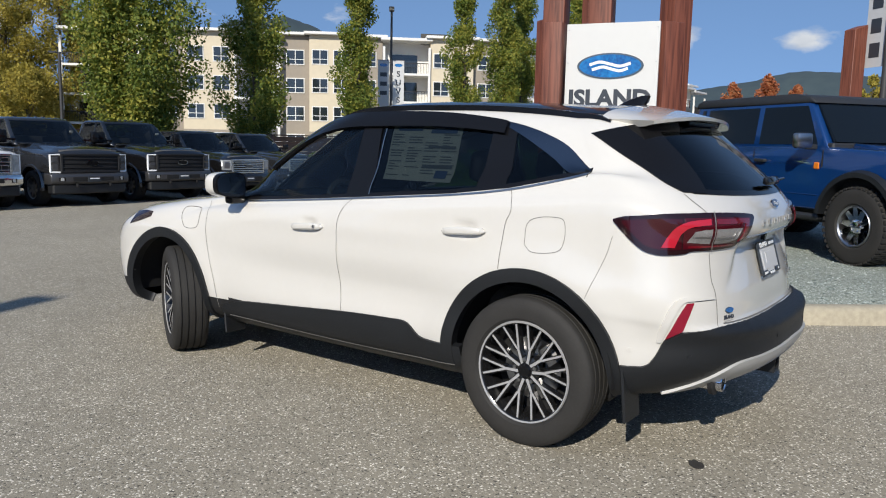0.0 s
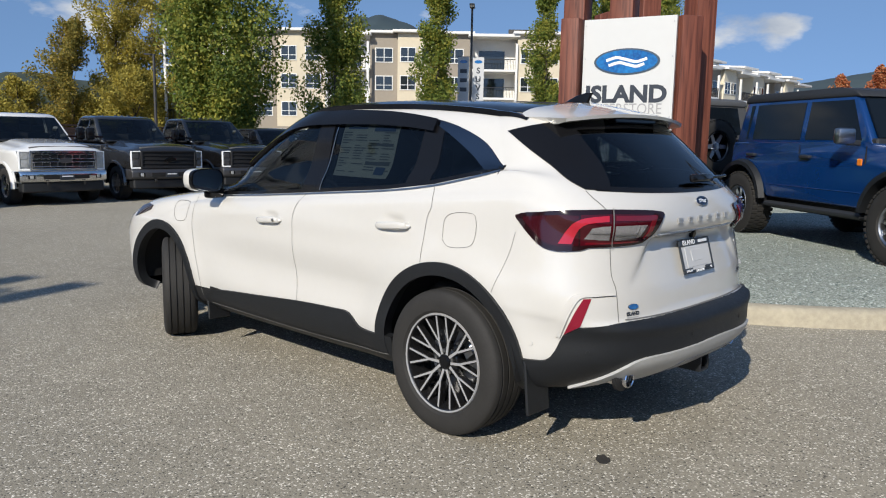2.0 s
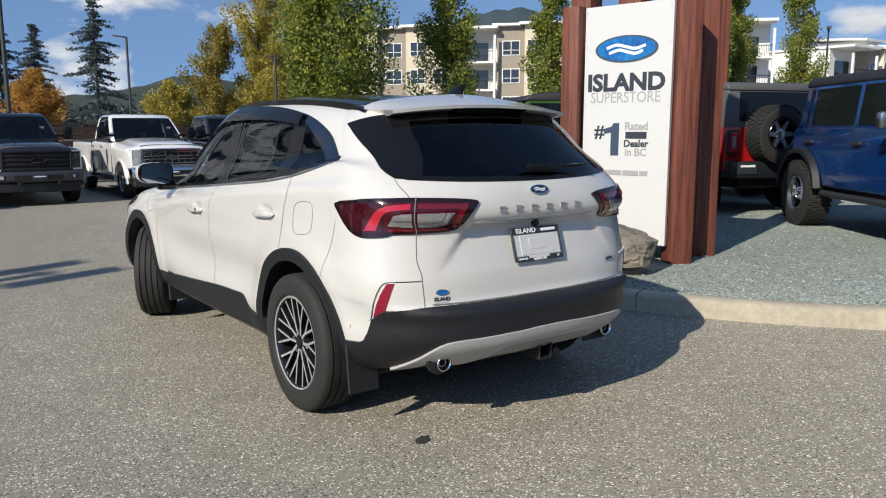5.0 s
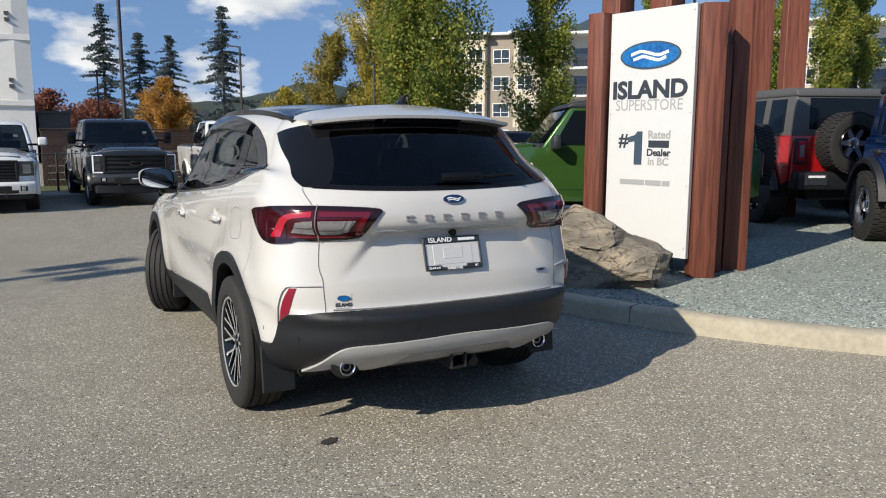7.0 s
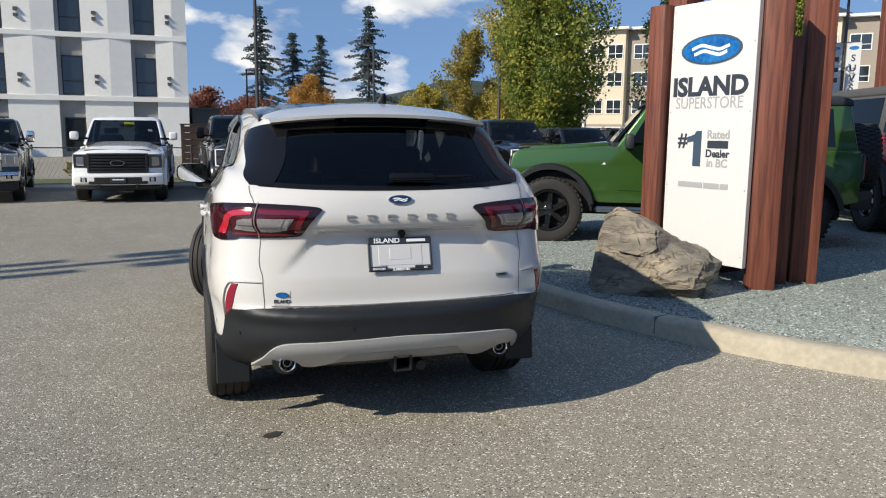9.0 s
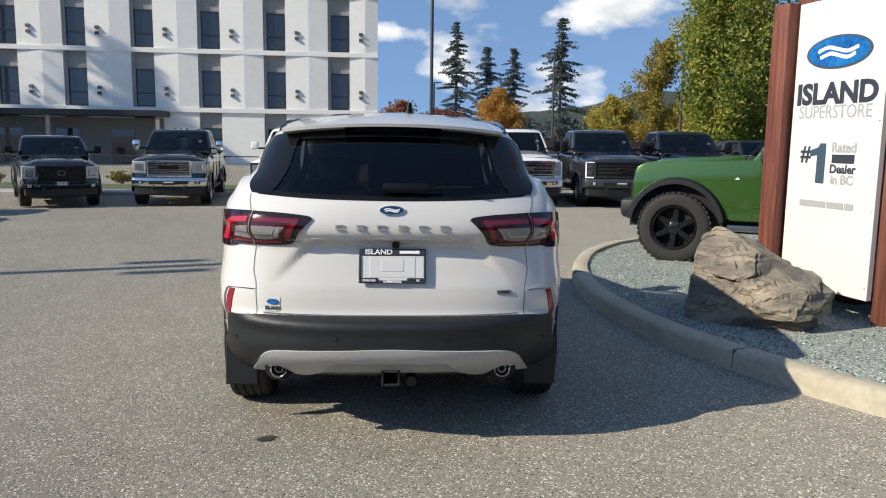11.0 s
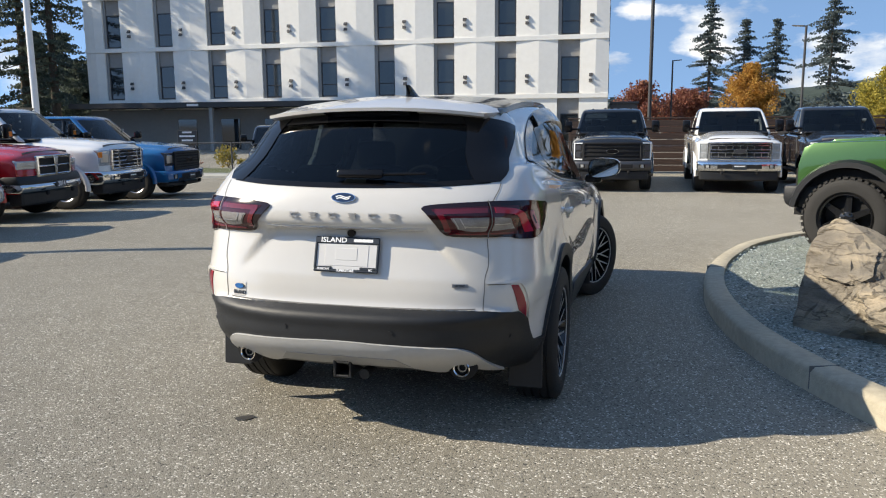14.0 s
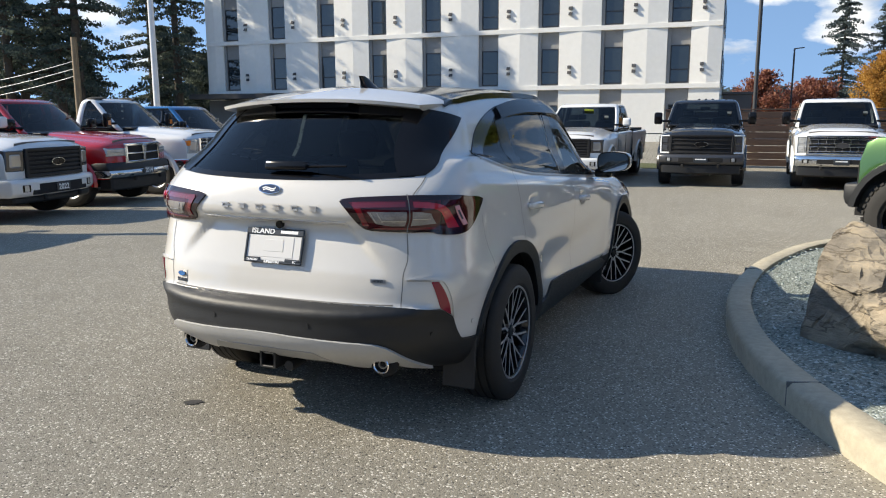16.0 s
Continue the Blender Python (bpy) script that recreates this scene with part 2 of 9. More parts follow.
# darker copy of the skid silver, for the shade on its down-facing part
SILVER_SHADED = material("grey_skid_recess", (0.33, 0.33, 0.325), 0.45, metal=0.1, vary=0.08, scale=5)
SILVER = material("silver_skid_paint", (0.47, 0.468, 0.46), 0.38, metal=0.15, vary=0.08, scale=5)
CHROME = material("chrome", (0.82, 0.82, 0.84), 0.07, metal=1.0)
LETTER = material("bright_satin_letter", (0.50, 0.49, 0.48), 0.30, metal=0.5)
BLADE = material("dark_blade_metal", (0.16, 0.165, 0.18), 0.16, metal=1.0)
DARK_CHROME = material("satin_metal", (0.45, 0.45, 0.46), 0.28, metal=1.0)
MACHINED = material("machined_alloy", (0.44, 0.44, 0.45), 0.36, metal=0.3, vary=0.1, scale=30)
WHEEL_BLACK = material("wheel_black", (0.012, 0.012, 0.013), 0.18, coat=0.4)
RUBBER = material("tyre_rubber", (0.024, 0.0225, 0.021), 0.76, vary=0.3, scale=12, bump=0.15, bump_scale=200)
TINT = glassy("privacy_glass", (0.72, 0.86, 0.95), 0.24, ior=1.43)
CLEAR = glassy("window_glass", (0.85, 0.95, 0.95), 0.62)
MIRROR = material("mirror_glass", (0.76, 0.79, 0.80), 0.03, metal=1.0)
LAMP_RED = material("lamp_red", (0.14, 0.004, 0.010), 0.10, coat=1.0)
LAMP_RED_BRIGHT = material("lamp_red_light_bar", (0.43, 0.013, 0.029), 0.14, coat=0.8)
FILM_PINK = material("pink_film", (0.62, 0.30, 0.32), 0.5)
LAMP_SMOKE = material("lamp_smoked", (0.016, 0.005, 0.006), 0.10, coat=0.25)
LAMP_DEEP = material("lamp_deep_red", (0.055, 0.003, 0.007), 0.10, coat=0.25)
LAMP_CLEAR = material("lamp_clear_lens", (0.27, 0.26, 0.26), 0.15, coat=1.0, vary=0.45, scale=25)
LAMP_WING = material("lamp_wing_red", (0.040, 0.004, 0.007), 0.10, coat=0.25)
REFLECTOR = material("red_reflector", (0.24, 0.010, 0.028), 0.22, coat=0.1)
OVAL_BLUE = material("badge_blue", (0.008, 0.065, 0.24), 0.16, coat=0.6, color2=(0.015, 0.20, 0.52), scale=4)
NAVY_DARK = material("badge_navy", (0.012, 0.028, 0.075), 0.2, coat=0.6)
BADGE_WHITE = material("badge_white", (0.82, 0.83, 0.84), 0.3)
PLATE_DARK = material("plate_frame_dark", (0.03, 0.036, 0.045), 0.35)
# near-black for cabin cloth and linings, also where shade is coloured in
CABIN = material("cabin_and_shade_black", (0.009, 0.009, 0.010), 0.8, vary=0.3, scale=15)
CABIN_SEAT = material("seat_cloth", (0.06, 0.058, 0.058), 0.75, vary=0.3, scale=15)
PLATE_PALE = material("pale_plate_blank", (0.60, 0.60, 0.60), 0.4)
PAPER = material("paper_sheet", (0.70, 0.68, 0.58), 0.75, vary=0.06)
PAPER_INK = material("printed_grey", (0.20, 0.21, 0.22), 0.7)
PAPER_BLUE = material("printed_blue", (0.10, 0.16, 0.30), 0.7)
TIMBER = timber("stained_timber", (0.075, 0.020, 0.012), (0.20, 0.062, 0.036))
SIGN_WHITE = material("white_sign_panel", (0.64, 0.64, 0.625), 0.35, vary=0.03, scale=1.2)
SIGN_INK = material("charcoal_print", (0.035, 0.042, 0.055), 0.4)
SIGN_NAVY = material("slate_print", (0.045, 0.075, 0.11), 0.4)
SIGN_GREY = material("grey_print", (0.36, 0.36, 0.36), 0.4)
STEEL = material("dark_pole_steel", (0.05, 0.05, 0.052), 0.5, vary=0.2)


# ---- mesh tools ----
def ob_from(name, bm, mat, smooth=True, sharp=32):
    bmesh.ops.recalc_face_normals(bm, faces=bm.faces)
    me = bpy.data.meshes.new(name)
    bm.to_mesh(me)
    bm.free()
    for m in (mat if isinstance(mat, (list, tuple)) else [mat]):
        me.materials.append(m)
    if smooth:
        for p in me.polygons:
            p.use_smooth = True
        me.set_sharp_from_angle(angle=radians(sharp))
    return new(name, me)


def part(name, bm, mat, parent, label="", smooth=True, sharp=32):
    ob = ob_from(name, bm, mat, smooth, sharp)
    ob.parent = parent
    if label:
        ob["label"] = label
    return ob


def thing(name, m, label, category, group="", kind=""):
    ob = new(name)
    ob.empty_display_size = 0.2
    ob.matrix_basis = m
    return tagged(ob, label, category, group, kind)


def box(bm, x0, x1, y0, y1, z0, z1, bevel=0.0, m=None, seg=1):
    """A box, its edges rounded, added to bm."""
    r = bmesh.ops.create_cube(bm, size=1.0)
    vs = r["verts"]
    for v in vs:
        v.co = Vector(((x0 + x1) / 2 + v.co.x * (x1 - x0), (y0 + y1) / 2 + v.co.y * (y1 - y0), (z0 + z1) / 2 + v.co.z * (z1 - z0)))
    if bevel:
        es = list({e for v in vs for e in v.link_edges})
        r = bmesh.ops.bevel(bm, geom=es, offset=bevel, segments=seg, affect="EDGES", profile=0.5)
        vs = list({v for f in r["faces"] for v in f.verts} | {v for v in vs if v.is_valid})
    if m is not None:
        bmesh.ops.transform(bm, matrix=m, verts=vs)
    return bm


def abox(*a, **k):
    return box(bmesh.new(), *a, **k)


def tube(bm, p0, p1, r0, r1=None, n=12, cap=True):
    """A tapered round bar from p0 to p1."""
    r1 = r0 if r1 is None else r1
    p0, p1 = Vector(p0), Vector(p1)
    q = (p1 - p0).to_track_quat("Z", "Y").to_matrix()
    rings = []
    for p, r in ((p0, r0), (p1, r1)):
        rings.append([bm.verts.new(p + q @ Vector((r * math.cos(2 * math.pi * i / n), r * math.sin(2 * math.pi * i / n), 0))) for i in range(n)])
    for i in range(n):
        bm.faces.new((rings[0][i], rings[0][(i + 1) % n], rings[1][(i + 1) % n], rings[1][i]))
    if cap:
        bm.faces.new(rings[0][::-1]); bm.faces.new(rings[1])
    return bm


def lathe(bm, prof, n=40, axis="X", close=True):
    """A profile of (along the axis, radius) turned round the axis."""
    rings = []
    for a, r in prof:
        ring = []
        for i in range(n):
            t = 2 * math.pi * i / n
            c, s = r * math.cos(t), r * math.sin(t)
            ring.append(bm.verts.new((a, c, s) if axis == "X" else (c, s, a) if axis == "Z" else (c, a, s)))
        rings.append(ring)
    k = len(rings)
    for j in range(k if close else k - 1):
        A, B = rings[j], rings[(j + 1) % k]
        for i in range(n):
            bm.faces.new((A[i], A[(i + 1) % n], B[(i + 1) % n], B[i]))
    return bm


def prism(bm, poly, lo, hi, axis="X", taper=None, bevel=0.0, seg=1):
    """A polygon of 2D points pushed out along an axis from lo to hi. taper(u, v) scales the width there."""
    vs = []
    for w in (lo, hi):
        ring = []
        for u, v in poly:
            k = w * (taper(u, v) if taper else 1.0)
            ring.append(bm.verts.new((k, u, v) if axis == "X" else (u, k, v) if axis == "Y" else (u, v, k)))
        vs.append(ring)
    n = len(poly)
    fs = [bm.faces.new(vs[0][::-1]), bm.faces.new(vs[1])]
    for i in range(n):
        fs.append(bm.faces.new((vs[0][i], vs[0][(i + 1) % n], vs[1][(i + 1) % n], vs[1][i])))
    if bevel:
        es = list({e for f in fs for e in f.edges})
        bmesh.ops.bevel(bm, geom=es, offset=bevel, segments=seg, affect="EDGES", profile=0.5, clamp_overlap=True)
    return bm


def catmull(pts, n):
    """n points evenly along a smooth line through pts (tuples of any length)."""
    P = np.array(pts, float)
    if len(P) == 2:
        dense = np.array([P[0] + (P[1] - P[0]) * t for t in np.linspace(0, 1, 8)])
    else:
        Q = np.vstack([2 * P[0] - P[1], P, 2 * P[-1] - P[-2]])
        dense = []
        for i in range(len(P) - 1):
            a, b, c, d = Q[i:i + 4]
            for t in np.linspace(0, 1, 12, endpoint=False):
                dense.append(0.5 * (2 * b + (c - a) * t + (2 * a - 5 * b + 4 * c - d) * t * t + (3 * b - a - 3 * c + d) * t ** 3))
        dense.append(P[-1]); dense = np.array(dense)
    return even(dense, n)


def even(pts, n):
    P = np.array(pts, float)
    s = np.concatenate([[0], np.cumsum(np.linalg.norm(np.diff(P, axis=0), axis=1))])
    t = np.linspace(0, s[-1], n)
    return np.array([[np.interp(v, s, P[:, k]) for k in range(P.shape[1])] for v in t])


def words(name, text, size, mat, parent, m, bold=0.0, extrude=0.0015, align="CENTER", wide=1.0, label=""):
    """Lettering in the built-in font as a mesh, lying in the XY plane of m."""
    cu = bpy.data.curves.new(name, "FONT")
    cu.body, cu.size, cu.align_x, cu.align_y = text, size, align, "CENTER"
    cu.extrude, cu.offset, cu.resolution_u = extrude, bold, 3
    tmp = bpy.data.objects.new(name, cu)
    scene.collection.objects.link(tmp)
    me = bpy.data.meshes.new_from_object(tmp.evaluated_get(bpy.context.evaluated_depsgraph_get()))
    bpy.data.objects.remove(tmp); bpy.data.curves.remove(cu)
    me.materials.clear(); me.materials.append(mat)
    ob = new(name, me)
    ob.parent = parent
    ob.matrix_basis = m @ Matrix.Diagonal((wide, 1, 1, 1))
    if label:
        ob["label"] = label
    return ob


def ellipse(bm, a, b, z0, z1, n=40, cx=0, cy=0):
    lo = [bm.verts.new((cx + a * math.cos(2 * math.pi * i / n), cy + b * math.sin(2 * math.pi * i / n), z0)) for i in range(n)]
    hi = [bm.verts.new((cx + a * math.cos(2 * math.pi * i / n), cy + b * math.sin(2 * math.pi * i / n), z1)) for i in range(n)]
    bm.faces.new(lo[::-1]); bm.faces.new(hi)
    for i in range(n):
        bm.faces.new((lo[i], lo[(i + 1) % n], hi[(i + 1) % n], hi[i]))
    return bm


def oval_badge(parent, m, a, b, name="badge", rim=CHROME, fill=None, detail=True):
    """An oval maker's badge: rim, blue field and a plain pale flourish, lying in the XY plane of m."""
    bm = ellipse(bmesh.new(), a, b, 0, 0.006)
    o = part(name, bm, rim, parent, "oval badge with a blue field")
    o.matrix_basis = m
    f = part("field", ellipse(bmesh.new(), a * 0.93, b * 0.88, 0.005, 0.008), fill or OVAL_BLUE, o)
    if detail:
        fl = bmesh.new()
        for pts in (((-0.60, 0.10), (-0.30, 0.26), (0.0, 0.12), (0.30, -0.02), (0.60, 0.14)), ((-0.52, -0.22), (-0.22, -0.06), (0.05, -0.20), (0.30, -0.32), (0.52, -0.18))):
            P = catmull([(x * a, y * b * 1.2) for x, y in pts], 40)
            w = b * 0.11
            for i in range(len(P) - 1):
                d = P[i + 1] - P[i]; L = np.linalg.norm(d) or 1; nx, ny = -d[1] / L * w, d[0] / L * w
                e = d / L * w * 0.5
                q = [(P[i][0] - nx - e[0], P[i][1] - ny - e[1]), (P[i + 1][0] - nx + e[0], P[i + 1][1] - ny + e[1]), (P[i + 1][0] + nx + e[0], P[i + 1][1] + ny + e[1]), (P[i][0] + nx - e[0], P[i][1] + ny - e[1])]
                fl.faces.new([fl.verts.new((x, y, 0.0088 + 0.00002 * i)) for x, y in q])
        part("flourish", fl, BADGE_WHITE, o, smooth=False)
    return o


def prism_numeral():
    """A bold figure one with its flag, lying in the XY plane."""
    bm = bmesh.new()
    out = [(0.055, -0.165), (0.055, 0.165), (-0.005, 0.165), (-0.03, 0.130), (-0.115, 0.105), (-0.115, 0.055), (-0.035, 0.068), (-0.035, -0.165)]
    lo = [bm.verts.new((x, y, 0.0)) for x, y in out]; hi = [bm.verts.new((x, y, 0.004)) for x, y in out]
    bm.faces.new(hi); bm.faces.new(lo[::-1])
    for i in range(len(out)):
        j = (i + 1) % len(out)
        bm.faces.new((lo[i], lo[j], hi[j], hi[i]))
    return bm


# ---- ground, island, kerb ----
def lot_height(x, y):
    """The lot falls gently away ahead and to the left of the parked car."""
    r = math.hypot(max(0.0, y - 2.0), min(x, 4.0) - 4.0)
    t = min(max(0.0, r - 2.5), 16.0)
    far = -0.0215 * t * min(1.0, 0.35 + t / 8)
    near = -0.0088 + 0.0053 * min(max(x, 1.0), 6.0) - 0.0131 * min(max(y, 0.3), 8.0)
    return min(far, near * min(1.0, max(0.0, (7.0 - x) / 1.2)))


def build_ground():
    def steps(lo, hi):
        a = list(np.linspace(lo, hi, 70))
        out = [2, 5, 10, 20, 40, 80, 160, 320, 640, 1500, 3500]
        return [lo - o for o in out[::-1]] + a + [hi + o for o in out]
    xs, ys = steps(-22, 30), steps(-14, 34)
    vs = [(x, y, lot_height(x, y)) for y in ys for x in xs]
    n = len(xs)
    fs = [(j * n + i, j * n + i + 1, (j + 1) * n + i + 1, (j + 1) * n + i) for j in range(len(ys) - 1) for i in range(n - 1)]
    me = bpy.data.meshes.new("ground"); me.from_pydata(vs, [], fs); me.materials.append(ASPHALT)
    for p in me.polygons:
        p.use_smooth = True
    tagged(new("ground", me), "worn grey asphalt car park with pale stones showing", "ground", kind="structure")


build_ground()
KERB = [(17, -8.6), (12, -4.4), (9.2, -1.5), (7.26, 0.68), (6.56, 1.6), (6.08, 2.75), (5.88, 3.95), (5.9, 5.1), (6.1, 6.2), (6.62, 7.5), (7.6, 8.85), (9.6, 10.3), (13, 11.2), (19, 11.6), (30, 11.8)]
KERB_LINE = catmull(KERB, 150)


def build_kerb():
    # cross-section: outward distance from the island, height
    sec = [(0.0, -0.5), (0.0, 0.115), (0.025, 0.145), (0.15, 0.15), (0.17, 0.145), (0.17, 0.05)]
    P = KERB_LINE
    n = len(P)
    bm = bmesh.new()
    rows = []
    for i in range(n):
        d = P[min(i + 1, n - 1)] - P[max(i - 1, 0)]
        d /= np.linalg.norm(d)
        nx, ny = d[1], -d[0]          # towards the island
        z = lot_height(*P[i])
        rows.append([bm.verts.new((P[i][0] + nx * o, P[i][1] + ny * o, z + h)) for o, h in sec])
    for i in range(n - 1):
        for j in range(len(sec) - 1):
            bm.faces.new((rows[i][j], rows[i][j + 1], rows[i + 1][j + 1], rows[i + 1][j]))
    kerb = ob_from("kerb", bm, CONCRETE, sharp=50)
    tagged(kerb, "weathered concrete kerb curving round the gravel island", "kerb", kind="structure")
    # saw-cut joints across the kerb
    for i in range(28, n - 20, 11):
        d = P[i + 1] - P[i]; d /= np.linalg.norm(d); a = math.atan2(d[1], d[0])
        z = lot_height(*P[i])
        j = part("joint", abox(-0.004, 0.004, -0.172, 0.0015, 0.02, 0.1515), GAP, kerb)
        j.matrix_basis = pose(P[i][0], P[i][1], z, 0, 0, math.degrees(a))


build_kerb()


def island_height(x, y):
    return lot_height(x, y) + 0.125 + 0.02 * noise.noise((x * 0.5, y * 0.5, 3.1)) + 0.008 * noise.noise((x * 2.5, y * 2.5, 0.4))


def build_island():
    P = KERB_LINE
    n = len(P)
    d = np.gradient(P, axis=0); d /= np.linalg.norm(d, axis=1)[:, None]
    edge = np.stack([P[:, 0] + d[:, 1] * 0.165, P[:, 1] - d[:, 0] * 0.165], 1)
    c = np.array([26.0, 3.0])
    bm = bmesh.new()
    rings = []
    for k in (0.0, 0.012, 0.03, 0.055, 0.085, 0.12, 0.16, 0.21, 0.27, 0.34, 0.42, 0.52, 0.65, 0.8, 1.0):
        rings.append([bm.verts.new((*(e + (c - e) * k), island_height(*(e + (c - e) * k)) - (0.02 if k == 0 else 0))) for e in edge])
    for A, B in zip(rings[:-1], rings[1:]):
        for i in range(n - 1):
            bm.faces.new((A[i], A[i + 1], B[i + 1], B[i]))
    bmesh.ops.remove_doubles(bm, verts=bm.verts, dist=0.001)
    tagged(ob_from("gravel_island", bm, GRAVEL), "raised planting island covered in grey-green gravel", "gravel bed", kind="structure")
    # loose stones
    rng = random.Random(5)
    vs, fs = [], []
    count = 0
    while count < 9000:
        x = 5.9 + rng.random() ** 1.6 * 8.5; y = rng.uniform(-1.5, 9.5)
        j = int(np.argmin((edge[:, 0] - x) ** 2 + (edge[:, 1] - y) ** 2))
        if (x - edge[j, 0]) * d[j, 1] - (y - edge[j, 1]) * d[j, 0] < 0.02:
            continue
        s = rng.uniform(0.007, 0.017); z = island_height(x, y) + s * 0.3
        a = rng.random() * 6.28; b = len(vs)
        ca, sa = math.cos(a) * s, math.sin(a) * s
        e1, e2 = rng.uniform(0.6, 1.1), rng.uniform(0.5, 0.9)
        vs += [(x + ca, y + sa, z), (x - sa * e1, y + ca * e1, z), (x - ca, y - sa, z), (x + sa * e1, y - ca * e1, z), (x + ca * 0.2, y + sa * 0.3, z + s * e2), (x, y, z - s * 0.5)]
        for q in ((0, 1), (1, 2), (2, 3), (3, 0)):
            fs += [(b + q[0], b + q[1], b + 4)]
        count += 1
    me = bpy.data.meshes.new("loose_gravel"); me.from_pydata(vs, [], fs); me.materials.append(STONE)
    tagged(new("loose_gravel", me), "loose grey-green crushed stones on the island", "gravel", kind="stuff")


def stone_material():
    m = material("crushed_stone", (0.24, 0.28, 0.26), 0.8)
    nt = m.node_tree
    ge = nt.nodes.new("ShaderNodeNewGeometry"); r = nt.nodes.new("ShaderNodeValToRGB")
    r.color_ramp.elements[0].color = (0.09, 0.115, 0.105, 1); r.color_ramp.elements[1].color = (0.50, 0.54, 0.52, 1)
    k = r.color_ramp.elements.new(0.6); k.color = (0.23, 0.275, 0.255, 1)
    nt.links.new(ge.outputs["Random Per Island"], r.inputs[0])
    nt.links.new(r.outputs[0], nt.nodes["Principled BSDF"].inputs["Base Color"])
    return m


STONE = stone_material()
build_island()


def ground_stain(x, y, a, b, turn, tone, label):
    """A thin oily mark on the asphalt with an uneven edge."""
    bm = bmesh.new()
    n = 22
    ring = []
    for i in range(n):
        t = 2 * math.pi * i / n
        k = 1 + 0.3 * noise.noise((math.cos(t) * 1.7 + x, math.sin(t) * 1.7 + y, 0))
        px, py = a * k * math.cos(t), b * k * math.sin(t)
        ring.append((x + px * math.cos(turn) - py * math.sin(turn), y + px * math.sin(turn) + py * math.cos(turn)))
    bm.faces.new([bm.verts.new((u, v, lot_height(u, v) + 0.004)) for u, v in ring])
    tagged(ob_from("oil_stain", bm, tone, smooth=False), label, "stain", kind="structure")


STAIN = material("oil_stain", (0.055, 0.05, 0.045), 0.7, vary=0.4, scale=20, bump=0.3)
ground_stain(3.39, 1.03, 0.055, 0.03, 0.6, STAIN, "small dark oil spot on the asphalt")


# ---- sign tower ----
def rock_material():
    """Layered brown-grey stone: tan crust in patches, dark seams along the bedding, pitted."""
    m = bpy.data.materials.new("brown_grey_rock")
    m.use_nodes = True
    nt = m.node_tree
    N, L = nt.nodes.new, nt.links.new
    bs = nt.nodes["Principled BSDF"]
    co = N("ShaderNodeTexCoord")
    mp = N("ShaderNodeMapping"); mp.inputs["Rotation"].default_value = (0.15, 0.42, 0.0); mp.inputs["Scale"].default_value = (1.0, 1.0, 2.6)
    L(co.outputs["Object"], mp.inputs[0])
    big = N("ShaderNodeTexNoise"); big.inputs["Scale"].default_value = 2.6; big.inputs["Detail"].default_value = 7.0; big.inputs["Roughness"].default_value = 0.62
    L(mp.outputs[0], big.inputs["Vector"])
    r = N("ShaderNodeValToRGB")
    e = r.color_ramp.elements
    e[0].position, e[0].color = 0.30, (0.115, 0.100, 0.082, 1)
    e[1].position, e[1].color = 0.70, (0.44, 0.36, 0.26, 1)
    for pos, c in ((0.46, (0.205, 0.180, 0.145, 1)), (0.56, (0.30, 0.255, 0.19, 1))):
        n = e.new(pos); n.color = c
    L(big.outputs["Fac"], r.inputs[0])
    # seams: thin dark lines where a stretched noise crosses its middle
    sm = N("ShaderNodeMapping"); sm.inputs["Rotation"].default_value = (0.1, 0.42, 0.2); sm.inputs["Scale"].default_value = (0.8, 0.8, 3.4)
    L(co.outputs["Object"], sm.inputs[0])
    sn = N("ShaderNodeTexNoise"); sn.inputs["Scale"].default_value = 2.2; sn.inputs["Detail"].default_value = 5.0
    L(sm.outputs[0], sn.inputs["Vector"])
    d = N("ShaderNodeMath"); d.operation = "SUBTRACT"; d.inputs[1].default_value = 0.5; L(sn.outputs["Fac"], d.inputs[0])
    ab = N("ShaderNodeMath"); ab.operation = "ABSOLUTE"; L(d.outputs[0], ab.inputs[0])
    mr = N("ShaderNodeMapRange"); mr.inputs["From Min"].default_value = 0.0; mr.inputs["From Max"].default_value = 0.016
    L(ab.outputs[0], mr.inputs["Value"])
    mx = N("ShaderNodeMix"); mx.data_type = "RGBA"; mx.inputs["A"].default_value = (0.125, 0.105, 0.083, 1)
    L(mr.outputs[0], mx.inputs["Factor"]); L(r.outputs[0], mx.inputs["B"])
    L(mx.outputs["Result"], bs.inputs["Base Color"])
    bs.inputs["Roughness"].default_value = 0.82
    fine = N("ShaderNodeTexNoise"); fine.inputs["Scale"].default_value = 24.0; fine.inputs["Detail"].default_value = 8.0; fine.inputs["Roughness"].default_value = 0.65
    L(mp.outputs[0], fine.inputs["Vector"])
    hs = N("ShaderNodeMath"); hs.operation = "MULTIPLY_ADD"; hs.inputs[1].default_value = 0.28; L(mr.outputs[0], hs.inputs[0]); L(fine.outputs["Fac"], hs.inputs[2])
    bp = N("ShaderNodeBump"); bp.inputs["Strength"].default_value = 0.9; bp.inputs["Distance"].default_value = 0.02
    L(hs.outputs[0], bp.inputs["Height"]); L(bp.outputs[0], bs.inputs["Normal"])
    return m


ROCK = rock_material()


def rect_post(name, parent, x, y, w, d, turn, z0, z1, mat=TIMBER):
    o = part(name, abox(-w / 2, w / 2, -d / 2, d / 2, 0, z1 - z0, 0.012, seg=2), mat, parent, sharp=40)
    o.matrix_basis = pose(x, y, z0, 0, 0, turn)
    return o


